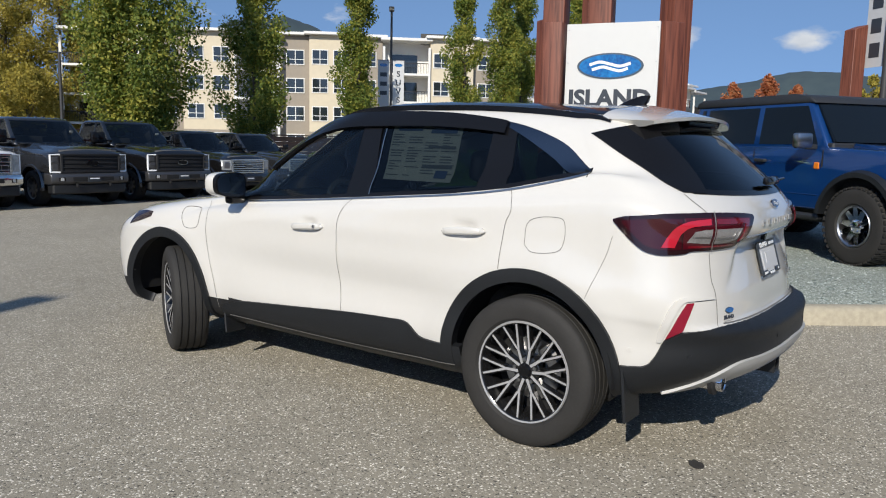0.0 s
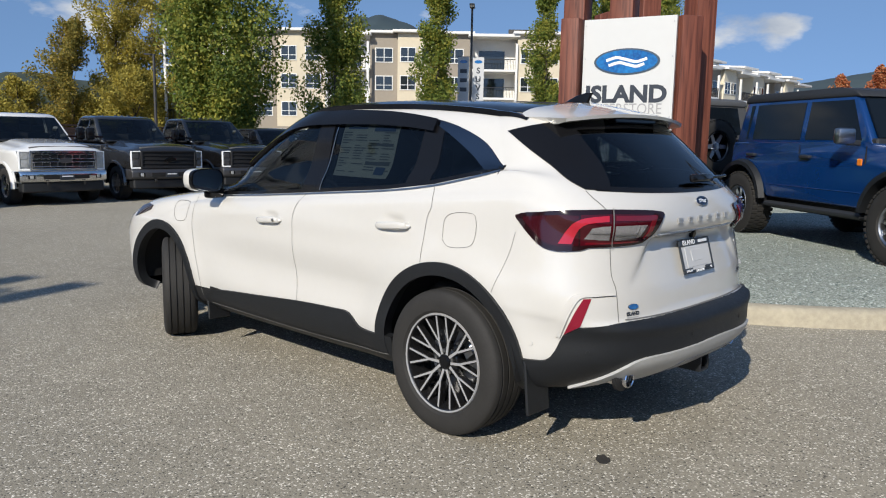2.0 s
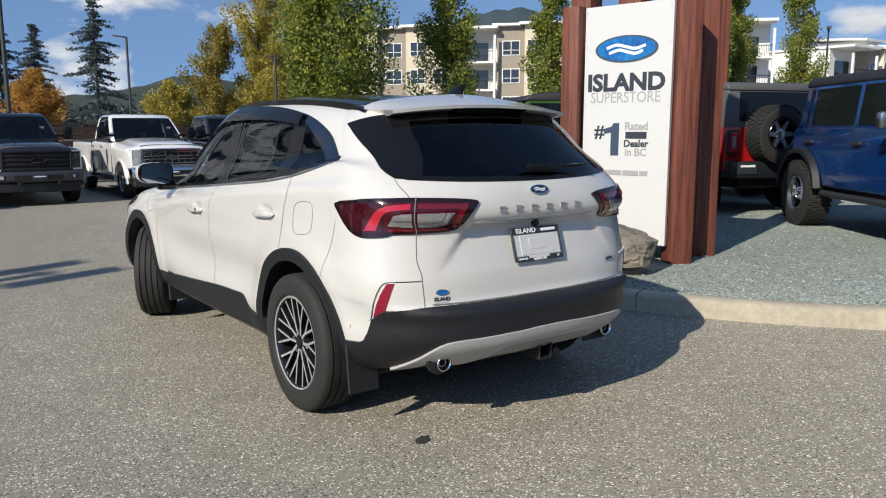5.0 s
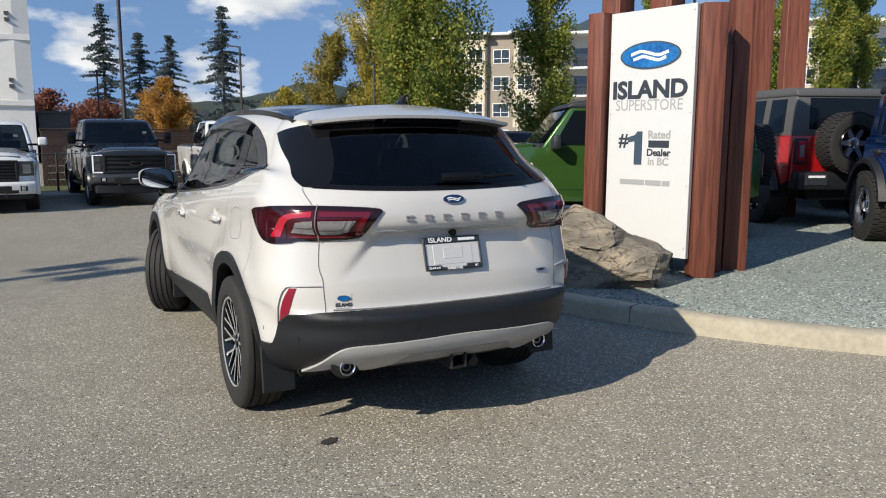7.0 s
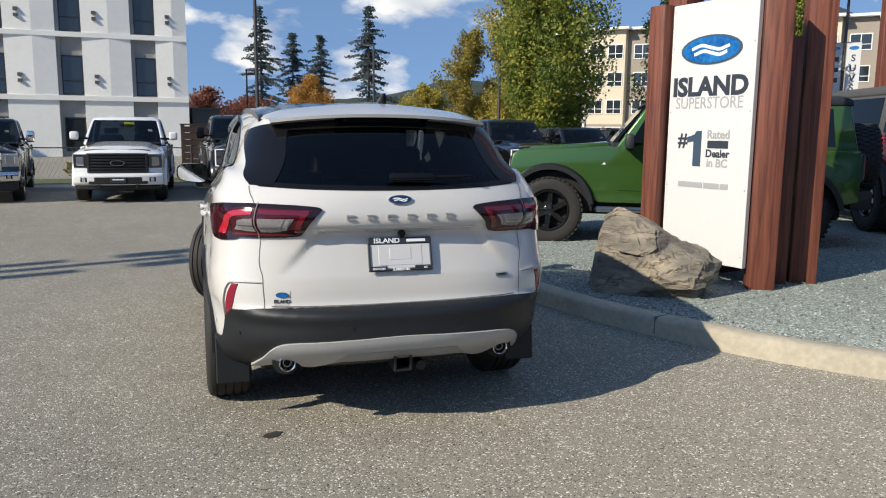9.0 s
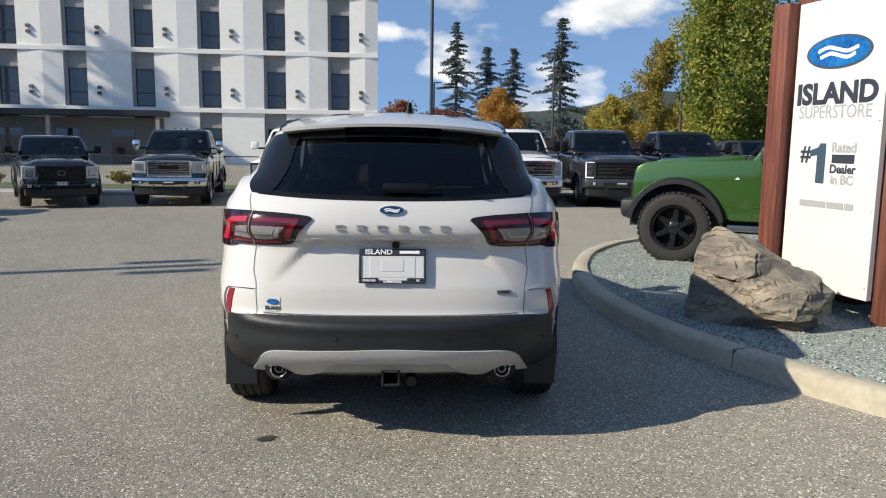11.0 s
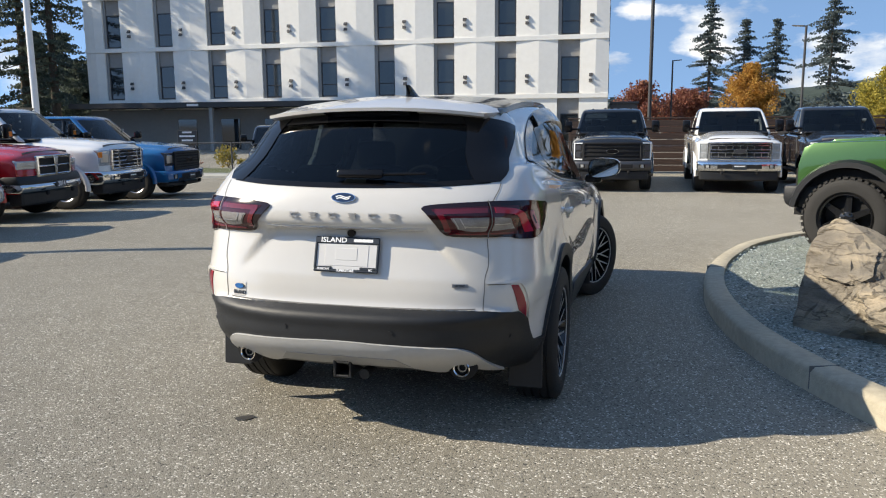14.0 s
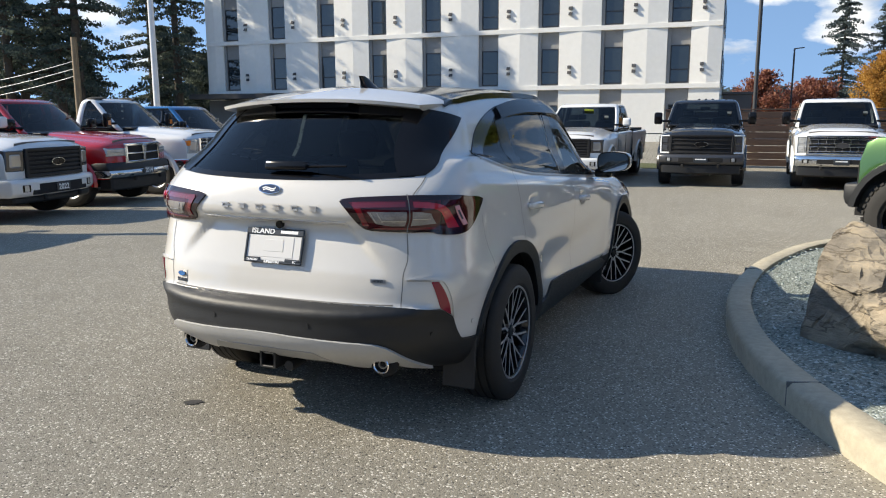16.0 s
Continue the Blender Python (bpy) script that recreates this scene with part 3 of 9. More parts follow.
def build_sign():
    L, R = Vector((7.475, 3.93)), Vector((7.70, 2.995))        # edges of the white panel
    u = (R - L).normalized()
    turn = math.degrees(math.atan2(u.y, u.x))
    w = (R - L).length
    c = (L + R) / 2
    s = thing("sign_tower", pose(c.x, c.y, 0.10, 0, 0, turn), "tall white dealer sign held between red-brown stained timber posts", "sign")
    # in this frame: X along the panel to the viewer's right, -Y towards the viewer
    z0, z1 = 0.20, 2.60
    part("panel", abox(-w / 2, w / 2, 0, 0.05, z0, z1, 0.003), SIGN_WHITE, s, "white sheet panel")
    part("back_panel", abox(-w / 2, w / 2, 0.40, 0.44, z0, z1, 0.003), SIGN_WHITE, s)
    face = lambda x, z: pose(x, -0.0015, z, 90, 0, 0)
    zt = lambda z: z - 0.10
    part("logo_mount", ellipse(bmesh.new(), 0.01, 0.01, 0, 0.001), SIGN_WHITE, s).matrix_basis = pose(0, 0.02, 2.26, 90, 0, 0)
    oval_badge(s, face(-0.01, zt(2.262)), 0.345, 0.133, "logo", rim=SIGN_NAVY)
    words("lettering", "ISLAND", 0.235, SIGN_INK, s, face(-0.01, zt(1.925)), bold=0.0100, wide=1.08)
    words("lettering", "SUPERSTORE", 0.152, SIGN_GREY, s, face(-0.01, zt(1.778)), wide=0.885)
    words("lettering", "#", 0.19, SIGN_INK, s, face(-0.285, zt(1.435)), bold=0.004)
    part("numeral", prism_numeral(), SIGN_NAVY, s, "large navy figure one").matrix_basis = face(-0.115, zt(1.36))
    words("lettering", "Rated", 0.110, SIGN_GREY, s, face(0.13, zt(1.49)), bold=0.003)
    part("word_bar", abox(-0.115, 0.115, -0.006, 0.0, -0.034, 0.034), SIGN_INK, s, "dark printed word").matrix_basis = pose(0.13, 0, zt(1.402))
    words("lettering", "Dealer", 0.098, SIGN_INK, s, face(0.13, zt(1.315)), bold=0.003)
    words("lettering", "in BC", 0.105, SIGN_GREY, s, face(0.13, zt(1.228)), bold=0.003)
    for x0, x1 in ((-0.31, -0.02), (-0.005, 0.17), (0.185, 0.27)):
        part("word_bar", abox(x0, x1, -0.005, 0.0, zt(0.995), zt(1.045)), SIGN_GREY, s, "grey printed web address")
    for z in (z0 + 0.1, 0.9, 1.6, 2.2, z1 - 0.06):
        for x in (-w / 2 + 0.025, w / 2 - 0.025):
            part("screw", ellipse(bmesh.new(), 0.006, 0.006, 0, 0.003, n=8), DARK_CHROME, s).matrix_basis = pose(x, 0.0, z, 90, 0, 0)
    inv = s.matrix_basis.inverted()

    def post(x, y, a, b, t, z1, name="post"):
        o = rect_post(name, s, 0, 0, a, b, 0, 0.0, z1)
        o.matrix_basis = inv @ pose(x, y, 0.06, 0, 0, t)
    post(7.455, 4.06, 0.20, 0.20, turn, 2.66)          # short posts that hold the panel
    post(7.885, 2.985, 0.235, 0.235, -31, 2.64)
    post(8.17, 3.16, 0.22, 0.22, -31, 2.30)
    post(8.47, 3.13, 0.24, 0.26, -31, 4.6, "tall_post")
    post(8.15, 3.86, 0.26, 0.26, turn, 4.6, "tall_post")
    post(7.82, 4.25, 0.24, 0.26, turn, 4.6, "tall_post")
    return s


build_sign()


def chunk(bm, pts, cuts, seed):
    """An angular block: the hull of pts with its corners struck off by random planes."""
    rng = random.Random(seed)
    b = bmesh.new()
    for p in pts:
        b.verts.new(p)
    bmesh.ops.convex_hull(b, input=b.verts)
    c = sum((v.co for v in b.verts), Vector()) / len(b.verts)
    for _ in range(cuts):
        d = Vector((rng.gauss(0, 1), rng.gauss(0, 1), rng.gauss(0.25, 0.8))).normalized()
        far = max((v.co - c).dot(d) for v in b.verts)
        r = bmesh.ops.bisect_plane(b, geom=b.verts[:] + b.edges[:] + b.faces[:], plane_co=c + d * far * rng.uniform(0.86, 0.97), plane_no=d, clear_outer=True)
        edges = [e for e in r["geom_cut"] if isinstance(e, bmesh.types.BMEdge)]
        bmesh.ops.contextual_create(b, geom=edges)
    bmesh.ops.triangulate(b, faces=b.faces)
    for _ in range(3):
        long = [e for e in b.edges if e.calc_length() > 0.045]
        bmesh.ops.subdivide_edges(b, edges=long, cuts=1, use_grid_fill=True)
        bmesh.ops.triangulate(b, faces=b.faces)
    b.normal_update()
    for v in b.verts:
        p = v.co
        d = p.z * 1.0 - p.x * 0.30 + 0.03 * noise.noise(p * 4.0)
        ledge = (round(d * 8.0 + 0.8 * noise.noise(p * 2.6)) / 8.0 - d) * 0.13
        crack = -0.014 * max(0.0, 1 - abs(noise.noise(Vector((p.x * 2.2, p.y * 2.2, p.z * 6.0 - p.x * 1.6)))) / 0.06)
        v.co = p + v.normal * (ledge + crack + 0.007 * noise.turbulence(p * 11.0, 3, False) - 0.004)
    me = bpy.data.meshes.new("tmp"); b.to_mesh(me); b.free()
    bm.from_mesh(me); bpy.data.meshes.remove(me)


def build_rock():
    bm = bmesh.new()
    # a sloping block, its right half a slab that overhangs its foot
    chunk(bm, [(-0.20, 0.10, 0.0), (-0.13, -0.28, 0.0), (0.28, -0.40, 0.0), (0.72, -0.36, 0.0), (0.92, 0.0, 0.0), (0.7, 0.45, 0.0), (0.0, 0.5, 0.0),
               (-0.03, 0.0, 0.74), (-0.09, -0.10, 0.58), (-0.06, -0.20, 0.42), (0.10, -0.06, 0.745), (0.05, 0.35, 0.68), (0.20, -0.30, 0.46), (0.45, -0.20, 0.57), (0.82, -0.06, 0.42), (0.7, 0.3, 0.46), (0.40, -0.40, 0.36)], 8, 4)
    chunk(bm, [(0.32, -0.40, 0.36), (0.46, -0.47, 0.22), (0.42, -0.40, 0.10), (0.88, -0.47, 0.13), (1.12, -0.12, 0.16), (1.14, -0.20, 0.33), (0.92, -0.42, 0.34), (1.02, -0.12, 0.40), (0.93, 0.18, 0.42), (0.45, -0.08, 0.53), (0.9, 0.2, 0.12), (0.40, 0.1, 0.2)], 6, 9)
    chunk(bm, [(0.38, -0.36, 0.0), (0.88, -0.34, 0.0), (1.03, -0.05, 0.0), (0.85, 0.2, 0.0), (0.42, -0.34, 0.2), (0.85, -0.33, 0.2), (1.0, -0.05, 0.2), (0.8, 0.2, 0.2)], 3, 5)
    chunk(bm, [(0.02, -0.30, 0.40), (0.25, -0.37, 0.36), (0.42, -0.34, 0.44), (0.40, -0.22, 0.58), (0.10, -0.16, 0.60), (0.2, -0.1, 0.4)], 4, 12)
    for v in bm.verts:
        v.co.x -= 0.25 * max(0.0, v.co.x - 0.2)
    o = ob_from("boulder", bm, ROCK, sharp=24)
    o.matrix_basis = pose(6.60, 3.40, 0.080, 0, 0, -29.4) @ Matrix.Scale(1.03, 4)
    tagged(o, "jagged brown-grey boulder on the gravel beside the sign", "boulder")


build_rock()


# ---- white block of flats ----
RENDER_WHITE = material("white_wall_panel", (0.86, 0.84, 0.785), 0.8, vary=0.10, scale=0.35, island=0.25, bump=0.1, bump_scale=20)
RENDER_GREY = material("grey_wall_panel", (0.30, 0.295, 0.285), 0.8, vary=0.12, scale=0.5)
CANOPY = material("black_canopy_metal", (0.016, 0.017, 0.020), 0.45, vary=0.2, scale=0.8)
RENDER_DARK = material("charcoal_cladding", (0.055, 0.055, 0.058), 0.6, vary=0.2, scale=0.8)
RENDER_TAUPE = material("grey_beige_render", (0.20, 0.19, 0.175), 0.8, vary=0.12, scale=0.5)
FRAME_DARK = material("dark_window_frame", (0.018, 0.018, 0.02), 0.4)
PANE = material("dark_window_pane", (0.02, 0.026, 0.03), 0.04, coat=0.0, spec=0.9)
BEIGE = material("beige_siding", (0.63, 0.55, 0.41), 0.8, vary=0.08, scale=0.3)
CREAM = material("cream_siding", (0.75, 0.68, 0.53), 0.8, vary=0.08, scale=0.3)
TAUPE = material("taupe_siding", (0.31, 0.27, 0.22), 0.8, vary=0.1, scale=0.4)
OFFWHITE = material("offwhite_trim", (0.74, 0.73, 0.70), 0.7, vary=0.06, scale=0.5)
PRINT = material("dark_numerals", (0.05, 0.045, 0.04), 0.6)


FOLD = -0.11          # depth of the folds in the white cladding


def build_white_block():
    X0, X1, Y, DEPTH = -36.7, 2.25, 50.7, 16.0
    g0, storey, n = -0.35, 3.83, 4
    first = 3.42
    h = thing("white_apartment_block", pose(X1, Y, g0, 0, 0, 3.5), "white panelled block of flats with tall recessed windows", "building")
    W = X1 - X0
    top = first + storey * n + 0.4 - g0
    part("core", abox(-W + 0.05, -0.05, 0.45, DEPTH, 0, top - 0.3), RENDER_WHITE, h)
    part("roof", abox(-W - 0.15, 0.15, -0.15, DEPTH + 0.15, top - 0.3, top, 0.02), RENDER_WHITE, h)
    pitch, ww = 4.255, 1.46
    centres = [-2.62 - pitch * k for k in range(9)]
    edges = [0.0] + [v for c in centres for v in (c + ww / 2, c - ww / 2)] + [-W]
    for k in range(0, len(edges), 2):
        a, b = edges[k + 1], edges[k]
        part("pier", abox(a, b, 0.0, 0.46, 0, top - 0.3, 0.01), RENDER_WHITE, h)
        if b - a > 1:
            # folded cladding: one half looks left, the other right
            bm = bmesh.new()
            m = a + (b - a) * 0.55
            lo, hi = [[bm.verts.new((x, y, z)) for x, y in ((a, 0.01), (a, -0.02), (m, FOLD), (b, -0.02), (b, 0.01))] for z in (first - g0, top - 0.35)]
            bm.faces.new(hi); bm.faces.new(lo[::-1])
            for i in range(5):
                j = (i + 1) % 5
                bm.faces.new((lo[i], lo[j], hi[j], hi[i]))
            part("folded_panel", bm, RENDER_WHITE, h, smooth=False)
    fr = {}
    for s in range(-1, n):
        zb = first - g0 + storey * s
        if s >= 0:
            part("floor_band", abox(-W, 0, FOLD - 0.015, 0.3, zb - 0.30, zb, 0.006), RENDER_WHITE, h)
        for k, c in enumerate(centres):
            ground_floor = s < 0
            if ground_floor and k > 3:
                continue
            part("recess_panel", abox(c - ww / 2, c + ww / 2, 0.22, 0.46, zb, zb + storey - 0.26), RENDER_GREY, h)
            z0, z1 = (zb + 0.4, zb + 2.5) if ground_floor else (zb + 0.06, zb + 2.45)
            x0, x1 = c - ww / 2 + 0.22, c + ww / 2 - 0.03
            w = thing_part_window(h, x0, x1, z0, z1, 0.16, fr)
            if s >= 0:
                part("reveal", abox(c - ww / 2, x0 + 0.0, 0.10, 0.2, zb, zb + storey - 0.26), RENDER_GREY, h)
                for dz in (0.0, 0.36):
                    v = part("vent_hood", prism(bmesh.new(), [(-0.16, 0.0), (0.0, 0.0), (0.0, 0.2), (-0.05, 0.2)], -0.12, 0.12), RENDER_DARK, h)
                    v.matrix_basis = pose(c + ww / 2 + 0.75, -0.02 + (FOLD + 0.02) * 0.75 / (0.55 * (pitch - ww)), zb + 0.75 + dz)
    # entrance canopy
    cx = centres[3] + 1.6
    part("canopy", abox(-W - 0.3, cx, -2.2, 0.0, first - g0 - 0.66, first - g0 - 0.28, 0.02), CANOPY, h, "near-black entrance canopy")
    part("ground_floor_cladding", abox(-W, cx - 0.4, -0.06, 0.0, 0, first - g0 - 0.75), RENDER_TAUPE, h)
    for x in (cx - 0.3, cx - 7, cx - 14):
        part("column", abox(x - 0.12, x + 0.12, -2.1, -1.86, 0, first - g0 - 0.66), RENDER_GREY, h)
    for k, x in enumerate((cx - 3, cx - 6.5, cx - 10, cx - 13.5, cx - 17)):
        part("shop_window", abox(x - 0.75, x + 0.75, -0.11, -0.05, 0.1, 2.3, 0.01), PANE, h)
    part("number_bar", abox(-W + 9.4, -W + 10.3, -2.24, -2.2, first - g0 - 0.56, first - g0 - 0.40), OFFWHITE, h, "pale bar on the canopy edge")
    # side wall windows
    for s in range(n):
        zb = first - g0 + storey * s
        for y in (3.0, 6.5, 10.0, 13.5):
            part("side_window", abox(-0.02, 0.05, y, y + 1.0, zb + 0.1, zb + 2.2), PANE, h)
    return h


def thing_part_window(h, x0, x1, z0, z1, y, cache):
    """A tall casement: dark frame with a transom, two panes."""
    key = (round(x1 - x0, 3), round(z1 - z0, 3))
    if key not in cache:
        w, t = key
        bm = bmesh.new()
        f = 0.07
        box(bm, 0, f, 0, 0.08, 0, t); box(bm, w - f, w, 0, 0.08, 0, t); box(bm, f, w - f, 0, 0.08, 0, f); box(bm, f, w - f, 0, 0.08, t - f, t); box(bm, f, w - f, 0, 0.08, t * 0.34, t * 0.34 + f)
        a = ob_from("window", bm, FRAME_DARK, smooth=False)
        lo = ob_from("pane", abox(f, w - f, 0.035, 0.05, f, t * 0.34), PANE, smooth=False)
        hi = ob_from("pane", abox(f, w - f, 0.035, 0.05, t * 0.34 + f, t - f), PANE, smooth=False)
        for o in (lo, hi):
            o.parent = a
        a.parent = h
        a.matrix_basis = pose(x0, y, z0)
        cache[key] = a
        return a
    o = copy_thing(cache[key], pose(x0, y, z0))
    o.parent = h
    return o


build_white_block()


# ---- beige flats further off ----
def flats(x, y, turn, modules, storeys, name, label, g=-0.3):
    """Flats of bays along X: each module is (kind, width)."""
    h = thing(name, pose(x, y, g, 0, 0, turn), label, "building")
    st = 2.9
    H = st * storeys + 0.9
    at = 0.0
    fr = {}
    for kind, w in modules:
        mat = {"b": BEIGE, "c": CREAM, "t": TAUPE, "w": OFFWHITE}[kind]
        out = {"b": -0.9, "c": -0.5, "t": 0.0, "w": 1.4}[kind]
        part("wall", abox(at, at + w, out, 12, 0, H, 0.02), mat, h)
        if kind != "w":
            part("roof", abox(at - 0.5, at + w + 0.5, out - 0.7, 12.4, H, H + 0.28, 0.03), OFFWHITE, h)
            part("ground_storey", abox(at - 0.02, at + w + 0.02, out - 0.03, out + 0.1, 0, st * 0.9), TAUPE, h)
        else:
            part("roof", abox(at - 0.2, at + w + 0.2, -1.3, 12.4, H - 0.3, H, 0.03), OFFWHITE, h)
        for s in range(storeys):
            z = st * s + 0.9
            if kind == "w":
                part("balcony", abox(at, at + w, -1.2, 1.42, z - 0.95, z - 0.72, 0.01), OFFWHITE, h)
                part("balcony_door", abox(at + w * 0.2, at + w * 0.75, 1.33, 1.42, z - 0.6, z + 1.4), PANE, h)
                r = bmesh.new()
                for k in range(int(w / 0.16)):
                    box(r, at + 0.08 + k * 0.16, at + 0.11 + k * 0.16, -1.17, -1.13, z - 0.72, z + 0.3)
                box(r, at, at + w, -1.19, -1.11, z + 0.28, z + 0.36)
                part("railing", r, FRAME_DARK, h, smooth=False)
                for xx in (at + 0.12, at + w - 0.12):
                    part("column", abox(xx - 0.12, xx + 0.12, -1.2, -0.95, z - 0.72, z + 1.95), OFFWHITE, h)
                continue
            nw = 1 if w < 3.6 else 2
            for k in range(nw):
                cx = at + w * (k + 0.5) / nw
                ww = 1.7 if nw == 1 else 1.5
                part("window_trim", abox(cx - ww / 2 - 0.1, cx + ww / 2 + 0.1, out - 0.06, out, z - 0.1, z + 1.45), OFFWHITE, h)
                part("window", abox(cx - ww / 2, cx + ww / 2, out - 0.085, out - 0.02, z, z + 1.35), PANE, h)
                part("mullion", abox(cx - 0.04, cx + 0.04, out - 0.1, out - 0.06, z, z + 1.35), OFFWHITE, h)
                part("transom", abox(cx - ww / 2, cx + ww / 2, out - 0.097, out - 0.06, z + 0.42, z + 0.48), OFFWHITE, h)
        at += w
    return h, H


M = [("w", 4.5), ("b", 4.2), ("t", 3.2), ("b", 5.2), ("w", 4.6), ("t", 3.0), ("b", 4.4), ("t", 3.2), ("w", 5.0), ("b", 4.6), ("t", 3.0), ("w", 4.4)]
h, H = flats(41.0, 78.5, -47.6, M, 4, "beige_apartment_block", "four-storey beige and taupe flats with white balconies")
part("number_bar", abox(36.4, 39.4, 0.9, 1.4, H - 0.3, H + 0.75), PRINT, h, "dark bars above the roof edge")
PALE = [("w", 6), ("t", 3), ("c", 4), ("w", 6), ("c", 4), ("w", 6), ("t", 3), ("c", 4), ("w", 6)]
h2, H2 = flats(87.0, 41.5, 2.0, PALE, 3, "pale_apartment_block", "far pale flats with balconies and stepped flat roofs", g=0.9)
part("plinth", abox(0, 42, -0.8, 12, -1.6, 0), TAUPE, h2)
for k, x in enumerate((6.5, 18.0, 27.5, 37.5)):
    part("roof_step", abox(x, x + 3.2, 0.6, 8, H2 + 0.1, H2 + 1.0, 0.02), OFFWHITE, h2)
    o = part("step_roof", abox(-2.6, 2.6, -2.2, 5.5, 0.0, 0.26, 0.03), OFFWHITE, h2)
    o.matrix_basis = pose(x + 1.6, 2.2, H2 + 1.0, 4, 0, 0)


# ---- trees ----
BARK = material("grey_brown_bark", (0.10, 0.08, 0.06), 0.9, vary=0.4, scale=6, bump=0.8, bump_scale=30)
LEAF_GREEN = leaf_material("green_leaves", (0.078, 0.122, 0.027), (0.170, 0.226, 0.043), (0.37, 0.35, 0.066))
LEAF_YELLOW = leaf_material("yellowing_leaves", (0.20, 0.18, 0.040), (0.37, 0.31, 0.06), (0.56, 0.46, 0.10))
LEAF_ORANGE = leaf_material("orange_leaves", (0.26, 0.13, 0.035), (0.45, 0.23, 0.05), (0.60, 0.36, 0.09))
LEAF_RED = leaf_material("rust_leaves", (0.15, 0.060, 0.045), (0.28, 0.105, 0.075), (0.36, 0.17, 0.10))
LEAF_OLIVE = leaf_material("olive_leaves", (0.13, 0.13, 0.035), (0.27, 0.23, 0.05), (0.44, 0.32, 0.07))
LEAF_FLAME = leaf_material("flame_leaves", (0.30, 0.09, 0.04), (0.48, 0.16, 0.07), (0.56, 0.26, 0.12))
# far needles: the haze of distance is put into the colour, bluer and paler
NEEDLE_HAZED = leaf_material("blue_green_needles", (0.060, 0.080, 0.082), (0.085, 0.112, 0.112), (0.115, 0.143, 0.138))
NEEDLE = leaf_material("conifer_needles", (0.050, 0.068, 0.058), (0.085, 0.110, 0.088), (0.125, 0.150, 0.115))


def leaf_mesh(name, centres, spread, per, size, seed, mat, hang=0.0):
    """Clumps of small leaves round the centres, each leaf a folded blade of four corners."""
    rng = np.random.default_rng(seed)
    C = np.repeat(np.array(centres), per, axis=0)
    n = len(C)
    off = rng.normal(0, 1, (n, 3)); off /= np.maximum(1.0, np.linalg.norm(off, axis=1) / 1.7)[:, None]
    P = C + off * np.array(spread)
    a = rng.normal(0, 1, (n, 3)); a[:, 2] -= hang; a /= np.linalg.norm(a, axis=1)[:, None]
    b = np.cross(a, rng.normal(0, 1, (n, 3))); b /= np.linalg.norm(b, axis=1)[:, None]
    s = size * rng.uniform(0.6, 1.3, n)[:, None]
    c = np.cross(a, b)
    V = np.stack([P - a * s * 0.6, P + b * s * 0.42 + c * s * 0.12, P + a * s * 0.6, P - b * s * 0.42 + c * s * 0.12], 1).reshape(-1, 3)
    F = np.arange(n * 4).reshape(-1, 4)
    me = bpy.data.meshes.new(name)
    me.from_pydata(V.tolist(), [], F.tolist())
    me.materials.append(mat)
    return new(name, me)


def trunk_mesh(bm, h, r, rng, limbs, spread, start):
    tube(bm, (0, 0, -0.2), (0, 0, h * 0.5), r, r * 0.65, n=9)
    tube(bm, (0, 0, h * 0.5), (0.05, 0.05, h * 0.96), r * 0.65, r * 0.12, n=7)
    for i in range(limbs):
        z = h * (start + (0.9 - start) * i / limbs); t = i * 2.4 + rng.random()
        k = spread * (1 - 0.45 * i / limbs) * rng.uniform(0.6, 0.95)
        up = rng.uniform(0.5, 1.1) * k
        a = Vector((0, 0, z)); e = Vector((math.cos(t) * k, math.sin(t) * k, z + up)); m = a.lerp(e, 0.5) + Vector((0, 0, -0.1 * k))
        tube(bm, a, m, r * 0.38, r * 0.22, n=6); tube(bm, m, e, r * 0.22, r * 0.06, n=5)
    return bm


def broad_tree(x, y, h, rad, seed, mat, name, label, start=0.16, clumps=170, per=48, size=0.16, shape="column", thin=0.0, group=""):
    rng = random.Random(seed)
    t = thing(name, pose(x, y, lot_height(x, y)), label, "tree", group)
    part("trunk", trunk_mesh(bmesh.new(), h, 0.035 * rad + 0.07, rng, 16, rad * 0.8, start), BARK, t)
    cs = []
    steep = 1.5 if shape == "column" else 0.75
    while len(cs) < clumps:
        # one bough: clumps strung along it, rising outwards, so that boughs part and the sky shows between
        u = rng.random()
        if shape == "column":
            prof = min(1.0, 0.50 + 2.0 * u) * (1 - u ** 2.6) ** 0.75
        else:
            prof = math.sin(math.pi * min(1, 0.12 + 0.86 * u)) ** 0.7
        a = rng.random() * 6.283
        lobe = 1 + 0.55 * noise.noise((u * 5.0, seed * 3.3, math.cos(a) * 1.5))
        r = rad * prof * lobe * (0.55 + 0.5 * rng.random())
        if thin and noise.noise((math.cos(a) * r * 0.9, math.sin(a) * r * 0.9 + seed, u * h * 0.6)) < thin - 0.35:
            continue
        z = h * (start + (1 - start) * u)
        for q in (0.35, 0.55, 0.72, 0.87, 1.0):
            cs.append((r * q * math.cos(a) + rng.gauss(0, 0.07), r * q * math.sin(a) + rng.gauss(0, 0.07), z + steep * r * (q - 0.85) + rng.gauss(0, 0.08)))
    k = rad * 0.085 + 0.13
    c = leaf_mesh("crown", cs, (k, k, k * 1.25), per, size, seed, mat, 0.4)
    c.parent = t
    return t


